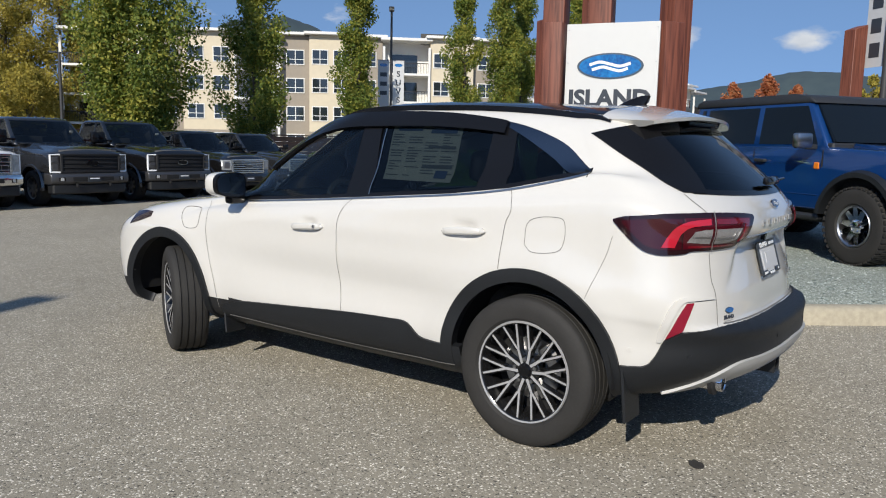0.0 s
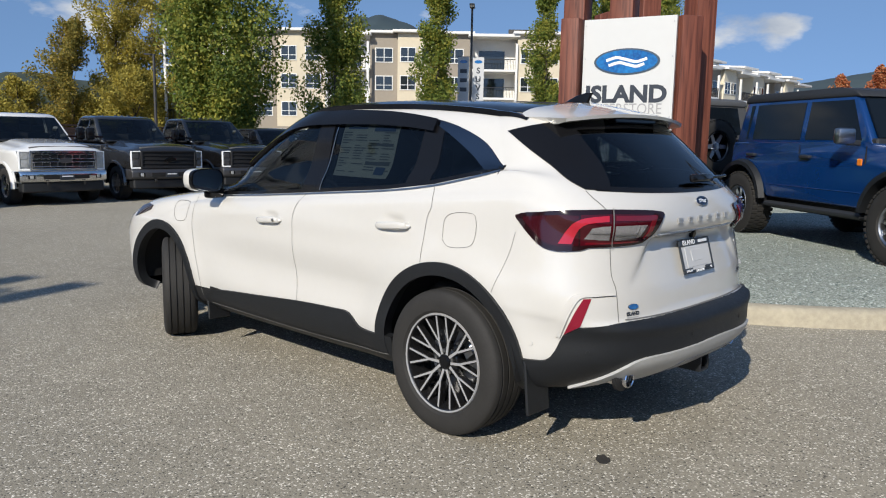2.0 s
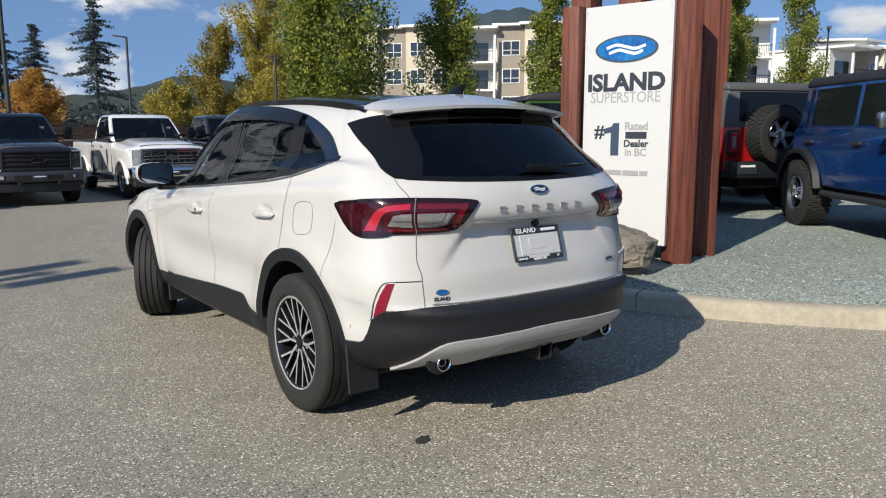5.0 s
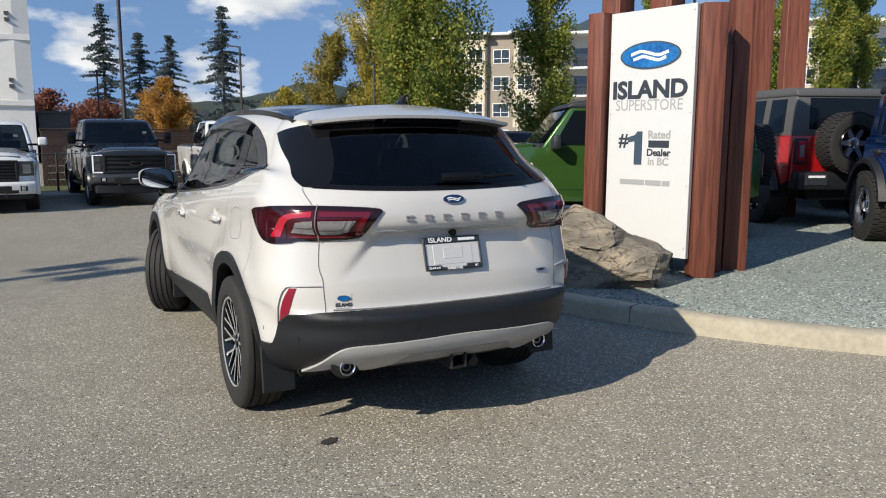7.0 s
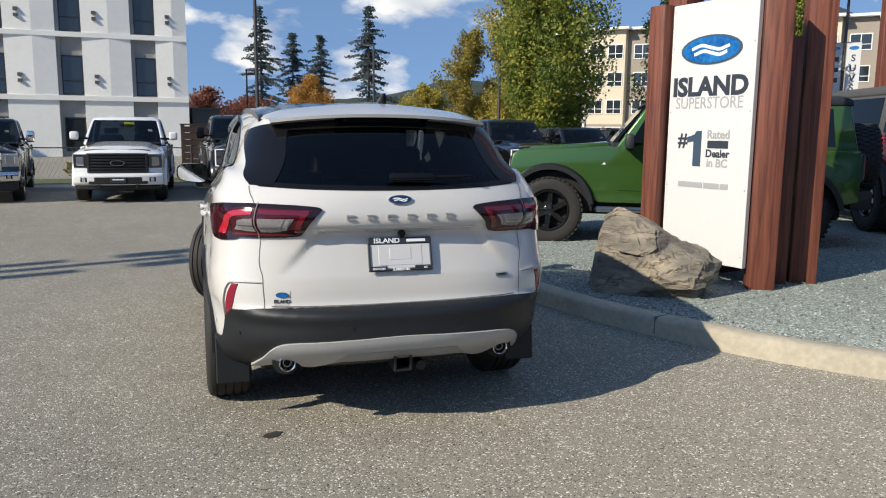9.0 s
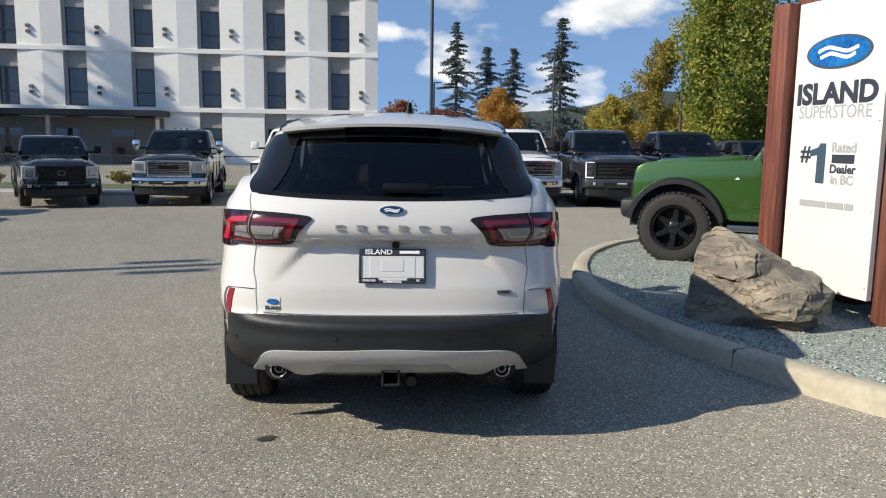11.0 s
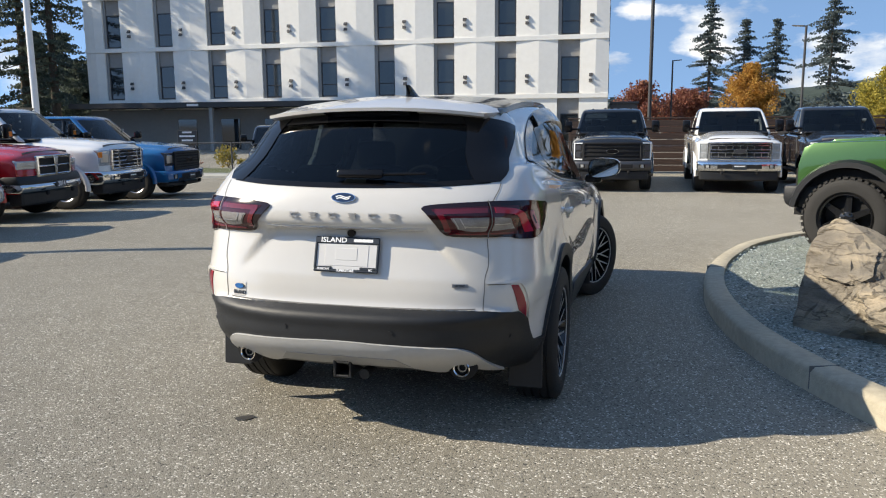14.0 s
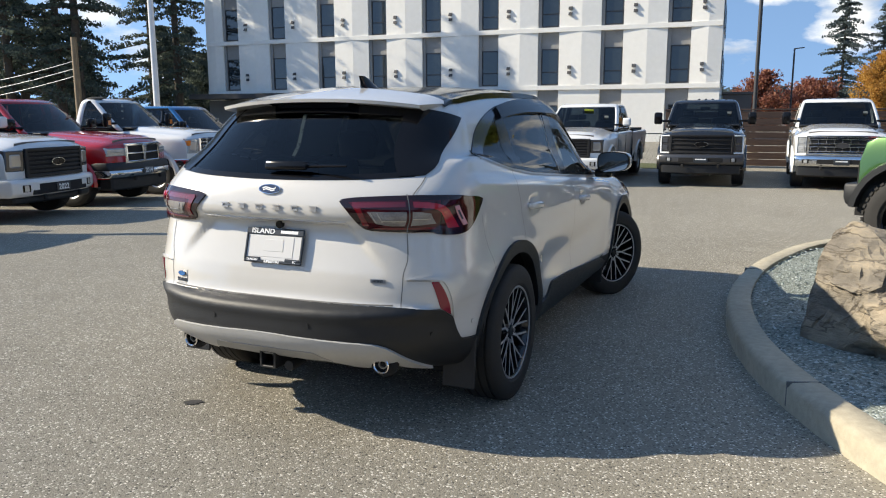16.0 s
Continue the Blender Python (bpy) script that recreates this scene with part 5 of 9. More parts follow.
# each row: rear centre y, front centre y, half width, height at rear / side / front, rear and front corner depth, corner powers, width fall towards rear and front
ROWS_SUV = [
    #  yr     yf    w      zr     zs(y)                      zf    cr    cf    pr   pf   tr    tf
    (-0.46, 3.58, 0.80, 0.30, lambda y: 0.235, 0.22, 0.46, 0.47, 2.7, 3.9, 0.10, 0.03),
    (-0.70, 3.74, 0.885, 0.345, lambda y: 0.30, 0.27, 0.60, 0.52, 2.7, 3.8, 0.11, 0.04),
    (-0.89, 3.80, 0.925, 0.47, lambda y: 0.43, 0.40, 0.70, 0.55, 2.7, 3.8, 0.12, 0.05),
    (-0.910, 3.83, 0.934, 0.59, lambda y: 0.58, 0.56, 0.70, 0.57, 2.7, 3.8, 0.11, 0.05),
    (-0.905, 3.84, 0.932, 0.640, lambda y: 0.66, 0.66, 0.66, 0.58, 2.8, 3.7, 0.09, 0.05),
    (-0.825, 3.84, 0.930, 0.662, lambda y: 0.71, 0.72, 0.54, 0.60, 3.1, 3.7, 0.07, 0.05),
    (-0.800, 3.80, 0.928, 0.76, lambda y: 0.80, 0.79, 0.50, 0.64, 3.3, 3.6, 0.06, 0.05),
    (-0.775, 3.72, 0.922, 0.90, lambda y: min(0.90, belt(y) - 0.15), 0.86, 0.50, 0.67, 3.3, 3.5, 0.07, 0.055),
    (-0.765, 3.60, 0.914, 1.00, lambda y: belt(y) - 0.10, 0.91, 0.50, 0.72, 3.2, 3.5, 0.08, 0.06),
    (-0.808, 3.46, 0.900, 1.06, lambda y: belt(y) - 0.05, 0.95, 0.50, 0.77, 3.1, 3.4, 0.085, 0.07),
    (-0.798, 3.16, 0.872, 1.14, lambda y: belt(y) - 0.01, 1.00, 0.50, 0.82, 3.0, 3.3, 0.085, 0.07),
    (-0.750, 2.60, 0.842, 1.23, lambda y: belt(y) + 0.06, 1.08, 0.505, 0.80, 2.5, 2.5, 0.085, 0.02),
    (-0.612, 2.30, 0.792, 1.36, lambda y: belt(y) * 0.35 + 1.345 * 0.65 + 0.02, 1.29, 0.447, 0.70, 2.5, 2.6, 0.085, 0.02),
    (-0.482, 1.97, 0.735, 1.475, lambda y: 1.49 + 0.6 * arch_z(y), 1.47, 0.40, 0.62, 2.5, 2.6, 0.08, 0.02),
    (-0.395, 1.78, 0.685, 1.545, lambda y: 1.572 + 0.85 * arch_z(y), 1.565, 0.36, 0.56, 2.5, 2.6, 0.075, 0.02),
    (-0.340, 1.66, 0.620, 1.583, lambda y: 1.622 + arch_z(y), 1.605, 0.335, 0.52, 2.6, 2.6, 0.07, 0.02),
    (-0.285, 1.56, 0.52, 1.605, lambda y: 1.650 + arch_z(y), 1.63, 0.29, 0.46, 2.6, 2.6, 0.06, 0.02),
    (-0.21, 1.40, 0.32, 1.635, lambda y: 1.668 + arch_z(y), 1.655, 0.25, 0.38, 2.6, 2.5, 0.04, 0.02),
    (-0.10, 1.15, 0.10, 1.655, lambda y: 1.675 + arch_z(y), 1.67, 0.16, 0.20, 2.4, 2.4, 0.01, 0.0),
]
NR, NS, NF = 72, 130, 26


def suv_row(yr, yf, w, zr, zs, zf, cr, cf, pr, pf, tr, tf):
    """Half an outline from the rear centre round the right side to the front centre."""
    y0, y1 = yr + cr, yf - cf
    wr, wf = w - tr * 0.5, w - tf * 0.5

    def corner(wide, n, p, y_of, z_end, z_side):
        """Points of a rounded corner, evenly spaced along it, from the middle to the side."""
        a = np.linspace(0, 1, 400) ** 1.0 * math.pi / 2
        x, k = wide * np.sin(a) ** (2 / p), 1 - np.clip(np.cos(a), 0, 1) ** (2 / p)
        y = y_of(k)
        L = np.concatenate([[0], np.cumsum(np.hypot(np.diff(x), np.diff(y)))])
        at = np.linspace(0, L[-1], n + 1)
        x, y, k = (np.interp(at, L, q) for q in (x, y, k))
        return np.stack([x, y, z_end + (z_side - z_end) * k * k * (3 - 2 * k)], 1)
    rear = corner(wr, NR, pr, lambda k: yr + cr * k, zr, zs(y0))[:-1]
    t = np.linspace(0, 1, NS)
    ys = y0 + (y1 - y0) * t
    side = np.stack([w - tr * 0.5 * (1 - t) ** 3 - tf * 0.5 * t ** 3, ys, [zs(float(y)) for y in ys]], 1)
    front = corner(wf, NF, pf, lambda k: yf - cf * k, zf, zs(y1))[:-1][::-1]
    return np.vstack([rear, side, front])


def suv_surface():
    """Dense points of the right half, rows by columns."""
    base = np.array([suv_row(*r) for r in ROWS_SUV])
    cols = [catmull(base[:, c], 150) for c in range(base.shape[1])]
    g = np.array(cols).transpose(1, 0, 2)
    x, y, z = g[..., 0], g[..., 1], g[..., 2]
    # waist hollow in the doors, haunch over the rear wheel, fender over the front wheel
    door = np.exp(-((y - 1.35) / 0.85) ** 4)
    x -= 0.030 * door * np.exp(-((z - 0.62) / 0.13) ** 2)
    x += 0.008 * door * np.exp(-((z - 0.95) / 0.06) ** 2)
    for yc, zc in HANDLES:
        x -= 0.016 * np.exp(-((y - yc + 0.01) / 0.065) ** 4 - ((z - zc - 0.008) / 0.036) ** 4) * (x > 0.5)
    for yc, zc in ARCHES:
        rr = np.hypot(y - yc, z - zc)
        x += 0.016 * np.exp(-((rr - 0.50) / 0.10) ** 2) * (x > 0.5)
    # sunken panel of the tailgate round the plate, a crease under the lamps
    sm = lambda v: np.clip(v, 0, 1) ** 2 * (3 - 2 * np.clip(v, 0, 1))
    half = 0.40 + (1.03 - z) * 0.95
    dent = sm((half - np.abs(x)) / 0.05) * sm((1.034 - z) / 0.018) * np.clip((z - 0.80) / 0.22, 0, 1) * (y < -0.6)
    y += 0.030 * dent
    return g


SUV_G = suv_surface()


def suv_quads():
    g = SUV_G
    R, C = g.shape[:2]
    right = g.reshape(-1, 3)
    left = right * np.array([-1, 1, 1])
    vs = np.vstack([right, left])
    n = R * C
    fs = []
    for r in range(R - 1):
        for c in range(C - 1):
            a, b, d, e = r * C + c, r * C + c + 1, (r + 1) * C + c + 1, (r + 1) * C + c
            fs.append((a, b, d, e)); fs.append((n + a, n + e, n + d, n + b))
    return vs, fs


SUV_V, SUV_F = suv_quads()
SUV_TREE = BVHTree.FromPolygons([tuple(v) for v in SUV_V], SUV_F)


def corner_normals():
    q = np.array(SUV_F)
    n = np.cross(SUV_V[q[:, 2]] - SUV_V[q[:, 0]], SUV_V[q[:, 3]] - SUV_V[q[:, 1]])
    out = np.zeros_like(SUV_V)
    for j in range(4):
        np.add.at(out, q[:, j], n)
    ln = np.linalg.norm(out, axis=1, keepdims=True)
    return out / np.maximum(ln, 1e-9)


SUV_N = corner_normals()


def shoot(view, u, v):
    """Place and normal of the body where a straight line of sight from the side, the rear, above, or round the tail (C: compass angle from the rear, height) meets it."""
    if view in "BTF" and abs(u) < 0.002:
        u = 0.002
    o, d = {"L": ((-3, u, v), (1, 0, 0)), "R": ((3, u, v), (-1, 0, 0)), "B": ((u, -4, v), (0, 1, 0)), "T": ((u, v, 4), (0, 0, -1)), "F": ((u, 8, v), (0, -1, 0)),
            "C": ((3 * math.sin(radians(u)), -0.1 - 3 * math.cos(radians(u)), v), (-math.sin(radians(u)), math.cos(radians(u)), 0))}[view]
    p, n, i, _ = SUV_TREE.ray_cast(Vector(o), Vector(d))
    if p is None:
        p, n, i, _ = SUV_TREE.find_nearest(Vector(o) + Vector(d) * 2.2)
    soft = np.zeros(3)
    for c in SUV_F[i]:
        soft += SUV_N[c] / (float(np.linalg.norm(SUV_V[c] - np.array(p))) + 0.002)
    if np.linalg.norm(soft) > 1e-6:
        n = Vector(soft).normalized()
    if n.dot(Vector(d)) > 0:
        n = -n
    return p, n


def skin(view, low, high, n=24, m=6, lift=0.004, depth=0.012, curve=True):
    """A shaped piece lying on the body between a lower and an upper line of side-view points, with turned-in edges."""
    f = catmull if curve else even
    A, B = f(low, n), f(high, n)
    bm = bmesh.new()
    top, bot = [], []
    for j in range(m + 1):
        t = j / m
        ra, rb = [], []
        for i in range(n):
            u, v = A[i] + (B[i] - A[i]) * t
            p, nn = shoot(view, float(u), float(v))
            ra.append(bm.verts.new(p + nn * lift)); rb.append(p - nn * depth)
        top.append(ra); bot.append(rb)
    for j in range(m):
        for i in range(n - 1):
            bm.faces.new((top[j][i], top[j][i + 1], top[j + 1][i + 1], top[j + 1][i]))
    loop = [(0, i) for i in range(n)] + [(j, n - 1) for j in range(1, m + 1)] + [(m, i) for i in range(n - 2, -1, -1)] + [(j, 0) for j in range(m - 1, 0, -1)]
    low_v = [bm.verts.new(bot[j][i]) for j, i in loop]
    for k in range(len(loop)):
        a, b = loop[k], loop[(k + 1) % len(loop)]
        bm.faces.new((top[a[0]][a[1]], low_v[k], low_v[(k + 1) % len(loop)], top[b[0]][b[1]]))
    bmesh.ops.remove_doubles(bm, verts=bm.verts, dist=0.0004)
    return bm


def ribbon(view, line, width, n=60, lift=0.0016, curve=True):
    """A narrow strip on the body along a line of side-view points: a joint, a trim line. Angles of the tail view count 13 mm a degree."""
    k = np.array([0.013 if view == "C" else 1.0, 1.0])
    P = (catmull if curve else even)([tuple(np.array(q) * k) for q in line], n)
    bm = bmesh.new()
    rows = []
    for i in range(n):
        d = P[min(i + 1, n - 1)] - P[max(i - 1, 0)]
        d /= np.linalg.norm(d) or 1
        r = []
        for s in (-0.5, 0.5):
            u, v = (P[i] + np.array([-d[1], d[0]]) * width * s) / k
            p, nn = shoot(view, float(u), float(v))
            r.append(bm.verts.new(p + nn * lift))
        rows.append(r)
    for i in range(n - 1):
        bm.faces.new((rows[i][0], rows[i + 1][0], rows[i + 1][1], rows[i][1]))
    return bm


def inside(poly, u, v):
    k = False
    n = len(poly)
    for i in range(n):
        (a, b), (c, d) = poly[i], poly[(i + 1) % n]
        if (b > v) != (d > v) and u < (c - a) * (v - b) / (d - b) + a:
            k = not k
    return k


# side-view outlines (y, z) and rear-view outlines (x, z)
DLO_LOW = [(2.27, 1.040), (2.15, 1.048), (1.556, 1.093), (1.117, 1.130), (0.562, 1.178), (0.227, 1.223), (-0.05, 1.282), (-0.165, 1.312)]
DLO_TOP = [(2.27, 1.075), (2.06, 1.300), (1.80, 1.472), (1.48, 1.572), (1.15, 1.592), (0.75, 1.587), (0.42, 1.557), (0.20, 1.515), (0.0, 1.440), (-0.12, 1.348), (-0.165, 1.319)]
GLASS_LOW = [(-0.660, 1.232), (-0.40, 1.220), (0, 1.214), (0.40, 1.220), (0.660, 1.232)]
GLASS_TOP = [(-0.505, 1.535), (-0.28, 1.552), (0, 1.556), (0.28, 1.552), (0.505, 1.535)]


def build_suv():
    car = thing("crossover_car", pose(4.02, 1.72, 0), "white compact crossover with black cladding parked on the asphalt", "car")
    # -- painted shell, opened at wheels and windows
    dlo = [tuple(p) for p in even(DLO_LOW, 40)] + [tuple(p) for p in catmull(DLO_TOP, 40)[::-1]]
    cx, cz = 1.05, 1.32
    dlo_in = [(cx + (u - cx) * 0.975, cz + (v - cz) * 0.93) for u, v in dlo]
    rear_glass = [tuple(p) for p in catmull(GLASS_LOW, 20)] + [tuple(p) for p in catmull(GLASS_TOP, 20)[::-1]]
    rear_in = [(u * 0.95, 1.385 + (v - 1.385) * 0.9) for u, v in rear_glass]
    bm = bmesh.new()
    verts = [bm.verts.new(v) for v in SUV_V]
    for f in SUV_F:
        c = sum((Vector(SUV_V[i]) for i in f), Vector()) / 4
        if any(math.hypot(c.y - yc, c.z - zc) < 0.447 for yc, zc in ARCHES) and abs(c.x) > 0.45:
            continue
        if abs(c.x) > 0.5 and inside(dlo_in, c.y, c.z):
            continue
        if c.y < -0.3 and inside(rear_in, c.x, c.z):
            continue
        # windscreen
        if c.y > 1.2 and c.z > belt(c.y) + 0.075 and abs(c.x) < 0.74 - (c.z - 1.1) * 0.30 and c.z < 1.585:
            continue
        # faces under 0.40 m go near-black, for the shade below the bumper
        try:
            bm.faces.new([verts[i] for i in f]).material_index = 1 if c.z < 0.40 else 0
        except ValueError:
            pass
    bmesh.ops.delete(bm, geom=[v for v in bm.verts if not v.link_faces], context="VERTS")
    bmesh.ops.remove_doubles(bm, verts=bm.verts, dist=0.0005)
    body = part("body", bm, [WHITE_PAINT, CABIN], car, sharp=50)
    sol = body.modifiers.new("thickness", "SOLIDIFY")
    sol.thickness, sol.offset, sol.material_offset, sol.use_rim = 0.02, -1, 1, False
    # -- windscreen
    bm = bmesh.new()
    rows = []
    for j in range(9):
        t = j / 8; r = []
        for i in range(17):
            s = -1 + i / 8
            w = 0.76 - 0.16 * t
            y = 2.50 - 0.80 * t - 0.42 * s * s * (1 - 0.3 * t); z = 1.08 + 0.53 * t ** 0.92 - 0.02 * s * s
            r.append(bm.verts.new((w * s, y, z)))
        rows.append(r)
    for j in range(8):
        for i in range(16):
            bm.faces.new((rows[j][i], rows[j][i + 1], rows[j + 1][i + 1], rows[j + 1][i]))
    part("windscreen", bm, CLEAR, car)
    for S in ("L", "R"):
        k = -1 if S == "L" else 1
        # -- side glass: black surround, then panes
        def rim(a, b):
            return part("window_surround", skin(S, a, b, 60, 2, 0.003, 0.02), GLOSS_BLACK, car)
        top = catmull(DLO_TOP, 60)
        inner_top = [(u - (0.02 if u > 1.6 else 0.0), v - 0.03) for u, v in top]
        rim(inner_top, top)
        low = even(DLO_LOW, 60)
        rim(low, [(u, v + 0.02) for u, v in low])
        def pane(name, a, b, mat, n=26):
            return part(name, skin(S, a, b, n, 10, 0.0005, 0.004), mat, car)
        zl = lambda y: float(np.interp(-y, [-q[0] for q in DLO_LOW], [q[1] for q in DLO_LOW])) + 0.012
        TT = catmull(DLO_TOP, 80)
        zt = lambda y: float(np.interp(-y, [-q[0] for q in TT], [q[1] for q in TT])) - 0.018
        def span(a, b, n=14):
            ys = np.linspace(a, b, n)
            return [(y, zl(y)) for y in ys], [(y, max(zl(y) + 0.003, zt(y))) for y in ys]
        pane("front_window", *span(2.22, 1.29), CLEAR)
        pane("rear_window", *span(1.13, 0.40), TINT)
        pane("quarter_window", *span(0.27, -0.15), TINT)
        for a, b, nm in ((1.30, 1.12, "pillar_trim"), (0.42, 0.25, "pillar_trim")):
            part(nm, skin(S, [(a, zl(a) - 0.01), (a - 0.02, zt(a) + 0.004)], [(b, zl(b) - 0.01), (b + (0.03 if b > 1 else 0.02), zt(b) + 0.004)], 14, 4, 0.002, 0.02), GLOSS_BLACK, car)
        part("pillar_seam", ribbon(S, [(1.125, zl(1.125)), (1.108, zt(1.11) - 0.07)], 0.006, 14, 0.004), DARK_CHROME, car)
        # rain visor over the front and rear windows
        vz = [(y, zt(y) - 0.045 - 0.02 * math.sin(math.pi * (y - 0.3) / 1.9)) for y in np.linspace(2.05, 0.33, 30)]
        part("rain_visor", skin(S, vz, [(y, zt(y) + 0.012) for y, _ in vz], 40, 4, 0.022, 0.0), GLOSS_BLACK, car, "smoked rain visor")
        # chrome lower line and rear chrome blade
        part("chrome_strip", ribbon(S, [(u, v - 0.008) for u, v in DLO_LOW], 0.009, 70, 0.006, True), DARK_CHROME, car)
        part("chrome_blade", skin(S, [(0.40, 1.546), (0.23, 1.472), (0.06, 1.378), (-0.06, 1.302), (-0.160, 1.315)], [(0.42, 1.554), (0.20, 1.513), (0.0, 1.438), (-0.12, 1.346), (-0.160, 1.3185)], 30, 4, 0.006, 0.012), BLADE, car, "dark satin metal blade behind the rear window")
        # -- joints
        for nm, line, w in (("door_gap", [(2.393, 0.331), (2.41, 0.492), (2.47, 0.676), (2.509, 0.825), (2.525, 0.937), (2.546, 1.022)], 0.0031),
                            ("door_gap", [(1.285, 0.29), (1.285, 0.47), (1.300, 0.6), (1.314, 0.732), (1.312, 0.933), (1.302, 1.017), (1.265, 1.085), (1.232, 1.118)], 0.0031),
                            ("door_gap", [(0.228, 0.835), (0.226, 0.92), (0.212, 1.052), (0.188, 1.11), (0.190, 1.15), (0.216, 1.218)], 0.0034),
                            ("fuel_flap_gap", [(0.099, 0.964), (0.093, 1.061), (0.033, 1.097), (-0.072, 1.102), (-0.102, 1.076), (-0.103, 0.996), (-0.071, 0.946), (0.049, 0.932), (0.099, 0.964)], 0.0026),
                            ("wing_gap", [(-0.231, 0.751), (-0.28, 0.875), (-0.314, 0.960), (-0.335, 1.04)], 0.0022)):
            if k == 1 and nm == "fuel_flap_gap":
                continue
            part(nm, ribbon(S, line, w, 60), GAP, car)
        if k == -1:
            part("charge_flap_gap", ribbon(S, [(2.60, 0.86), (2.63, 0.835), (2.73, 0.835), (2.80, 0.90), (2.80, 0.945), (2.76, 0.968), (2.63, 0.968), (2.605, 0.94), (2.60, 0.86)], 0.004, 60), GAP, car)
        # -- lower cladding and rocker
        part("rocker_cladding", skin(S, [(2.36, 0.235), (1.2, 0.235), (0.44, 0.245)], [(2.36, 0.345), (2.24, 0.385), (2.12, 0.408), (1.7, 0.440), (1.25, 0.472), (0.95, 0.483), (0.81, 0.481), (0.725, 0.420), (0.66, 0.408), (0.46, 0.405)], 60, 6, 0.014, 0.03, True), BLACK_PLASTIC, car, "black rocker cladding")
        part("rocker_line", ribbon(S, [(2.30, 0.300), (1.25, 0.292), (0.50, 0.305)], 0.006, 40, 0.017), GAP, car)
        # -- wheel arches: lip, liner
        for (yc, zc), a0, a1 in zip(ARCHES, (-8, -28), (191, 208)):
            lo, hi = [], []
            for i in range(41):
                a = radians(a0 + (a1 - a0) * i / 40)
                lo.append((yc + 0.424 * math.cos(a), zc + 0.424 * math.sin(a))); hi.append((yc + 0.488 * math.cos(a), zc + 0.488 * math.sin(a)))
            part("wheel_arch_trim", skin(S, lo, hi, 70, 4, 0.016, 0.05), BLACK_PLASTIC, car, "black wheel arch moulding")
            bm = bmesh.new()
            r = []
            for i in range(31):
                a = radians(-2 + 184 * i / 30)
                r.append([bm.verts.new((k * x, yc + 0.455 * math.cos(a), zc + 0.455 * math.sin(a))) for x in (0.55, 0.90)])
            for i in range(30):
                bm.faces.new((r[i][0], r[i + 1][0], r[i + 1][1], r[i][1]))
            bm.faces.new([q[0] for q in r])
            part("wheel_arch_liner", bm, CABIN, car)
        # -- door handles
        for yc, zc in HANDLES:
            p, nn = shoot(S, yc + 0.10, zc)
            bm = bmesh.new()
            prev = None
            for i in range(17):
                a = -1 + i / 8
                e = math.sqrt(max(0.0, 1 - abs(a) ** 3.4))
                h, d = 0.004 + 0.0165 * e, 0.003 + 0.013 * e
                ring = [bm.verts.new((d * math.cos(q * math.pi / 5) - k * 0.018 * abs(a) ** 4, 0.132 * a, h * math.sin(q * math.pi / 5) - 0.004 * a * a)) for q in range(10)]
                if prev:
                    for q in range(10):
                        bm.faces.new((prev[q], prev[(q + 1) % 10], ring[(q + 1) % 10], ring[q]))
                else:
                    bm.faces.new(ring[::-1])
                prev = ring
            bm.faces.new(prev)
            hnd = part("door_handle", bm, WHITE_PAINT, car)
            hnd.matrix_basis = Matrix.Translation((p.x + k * 0.022, yc, zc)) @ pose(0, 0, 0, -4, 0, 0)
            for q in (-0.10, 0.10):
                part("handle_foot", box(bmesh.new(), -0.02, 0.02, q - 0.02, q + 0.02, -0.012, 0.012, 0.007, seg=2), WHITE_PAINT, hnd).matrix_basis = pose(-k * 0.018, 0, 0)
            if yc > 1 and k < 0:
                part("key_barrel", tube(bmesh.new(), (-0.017, -0.085, 0), (0.0, -0.085, 0), 0.009, n=14), DARK_CHROME, hnd)
        # -- mirror
        bm = bmesh.new()
        bmesh.ops.create_uvsphere(bm, u_segments=28, v_segments=16, radius=1.0)
        for v in bm.verts:
            c = [math.copysign(abs(q) ** 0.62, q) for q in v.co]
            out = 0.5 + 0.5 * k * c[0]
            v.co = (0.122 * c[0], max(-0.052, 0.085 * c[1]), (0.070 + 0.014 * (1 - out)) * c[2] - 0.012 * (1 - out))
        mi = part("door_mirror", bm, WHITE_PAINT, car, "white door mirror with black base")
        mi.matrix_basis = pose(k * 1.005, 2.18, 1.155, 0, 0, k * -6)
        for nm, e, y0, mat in (("mirror_rim", 1.045, 0.0540, GLOSS_BLACK), ("mirror_glass", 0.965, 0.0562, MIRROR)):
            bm = bmesh.new()
            ring = []
            for i in range(40):
                u = 2 * math.pi * i / 40
                x, z = math.copysign(abs(math.cos(u)) ** 0.62, math.cos(u)), math.copysign(abs(math.sin(u)) ** 0.62, math.sin(u))
                out = 0.5 + 0.5 * k * x
                ring.append((0.118 * e * x, (0.066 + 0.014 * (1 - out)) * e * z - 0.012 * (1 - out)))
            bk = [bm.verts.new((x * 1.0, -y0 + (0.030 if e > 1 else 0.006), z)) for x, z in ring]; fv = [bm.verts.new((x, -y0, z)) for x, z in ring]
            bm.faces.new(fv)
            for i in range(40):
                bm.faces.new((bk[i], bk[(i + 1) % 40], fv[(i + 1) % 40], fv[i]))
            part(nm, bm, mat, mi, smooth=False)
        part("mirror_arm", box(bmesh.new(), -0.10, 0.03, -0.03, 0.04, -0.13, -0.06, 0.02, seg=2), GLOSS_BLACK, mi).matrix_basis = pose(-k * 0.09 + (0.035 if k > 0 else 0.035), 0, 0)
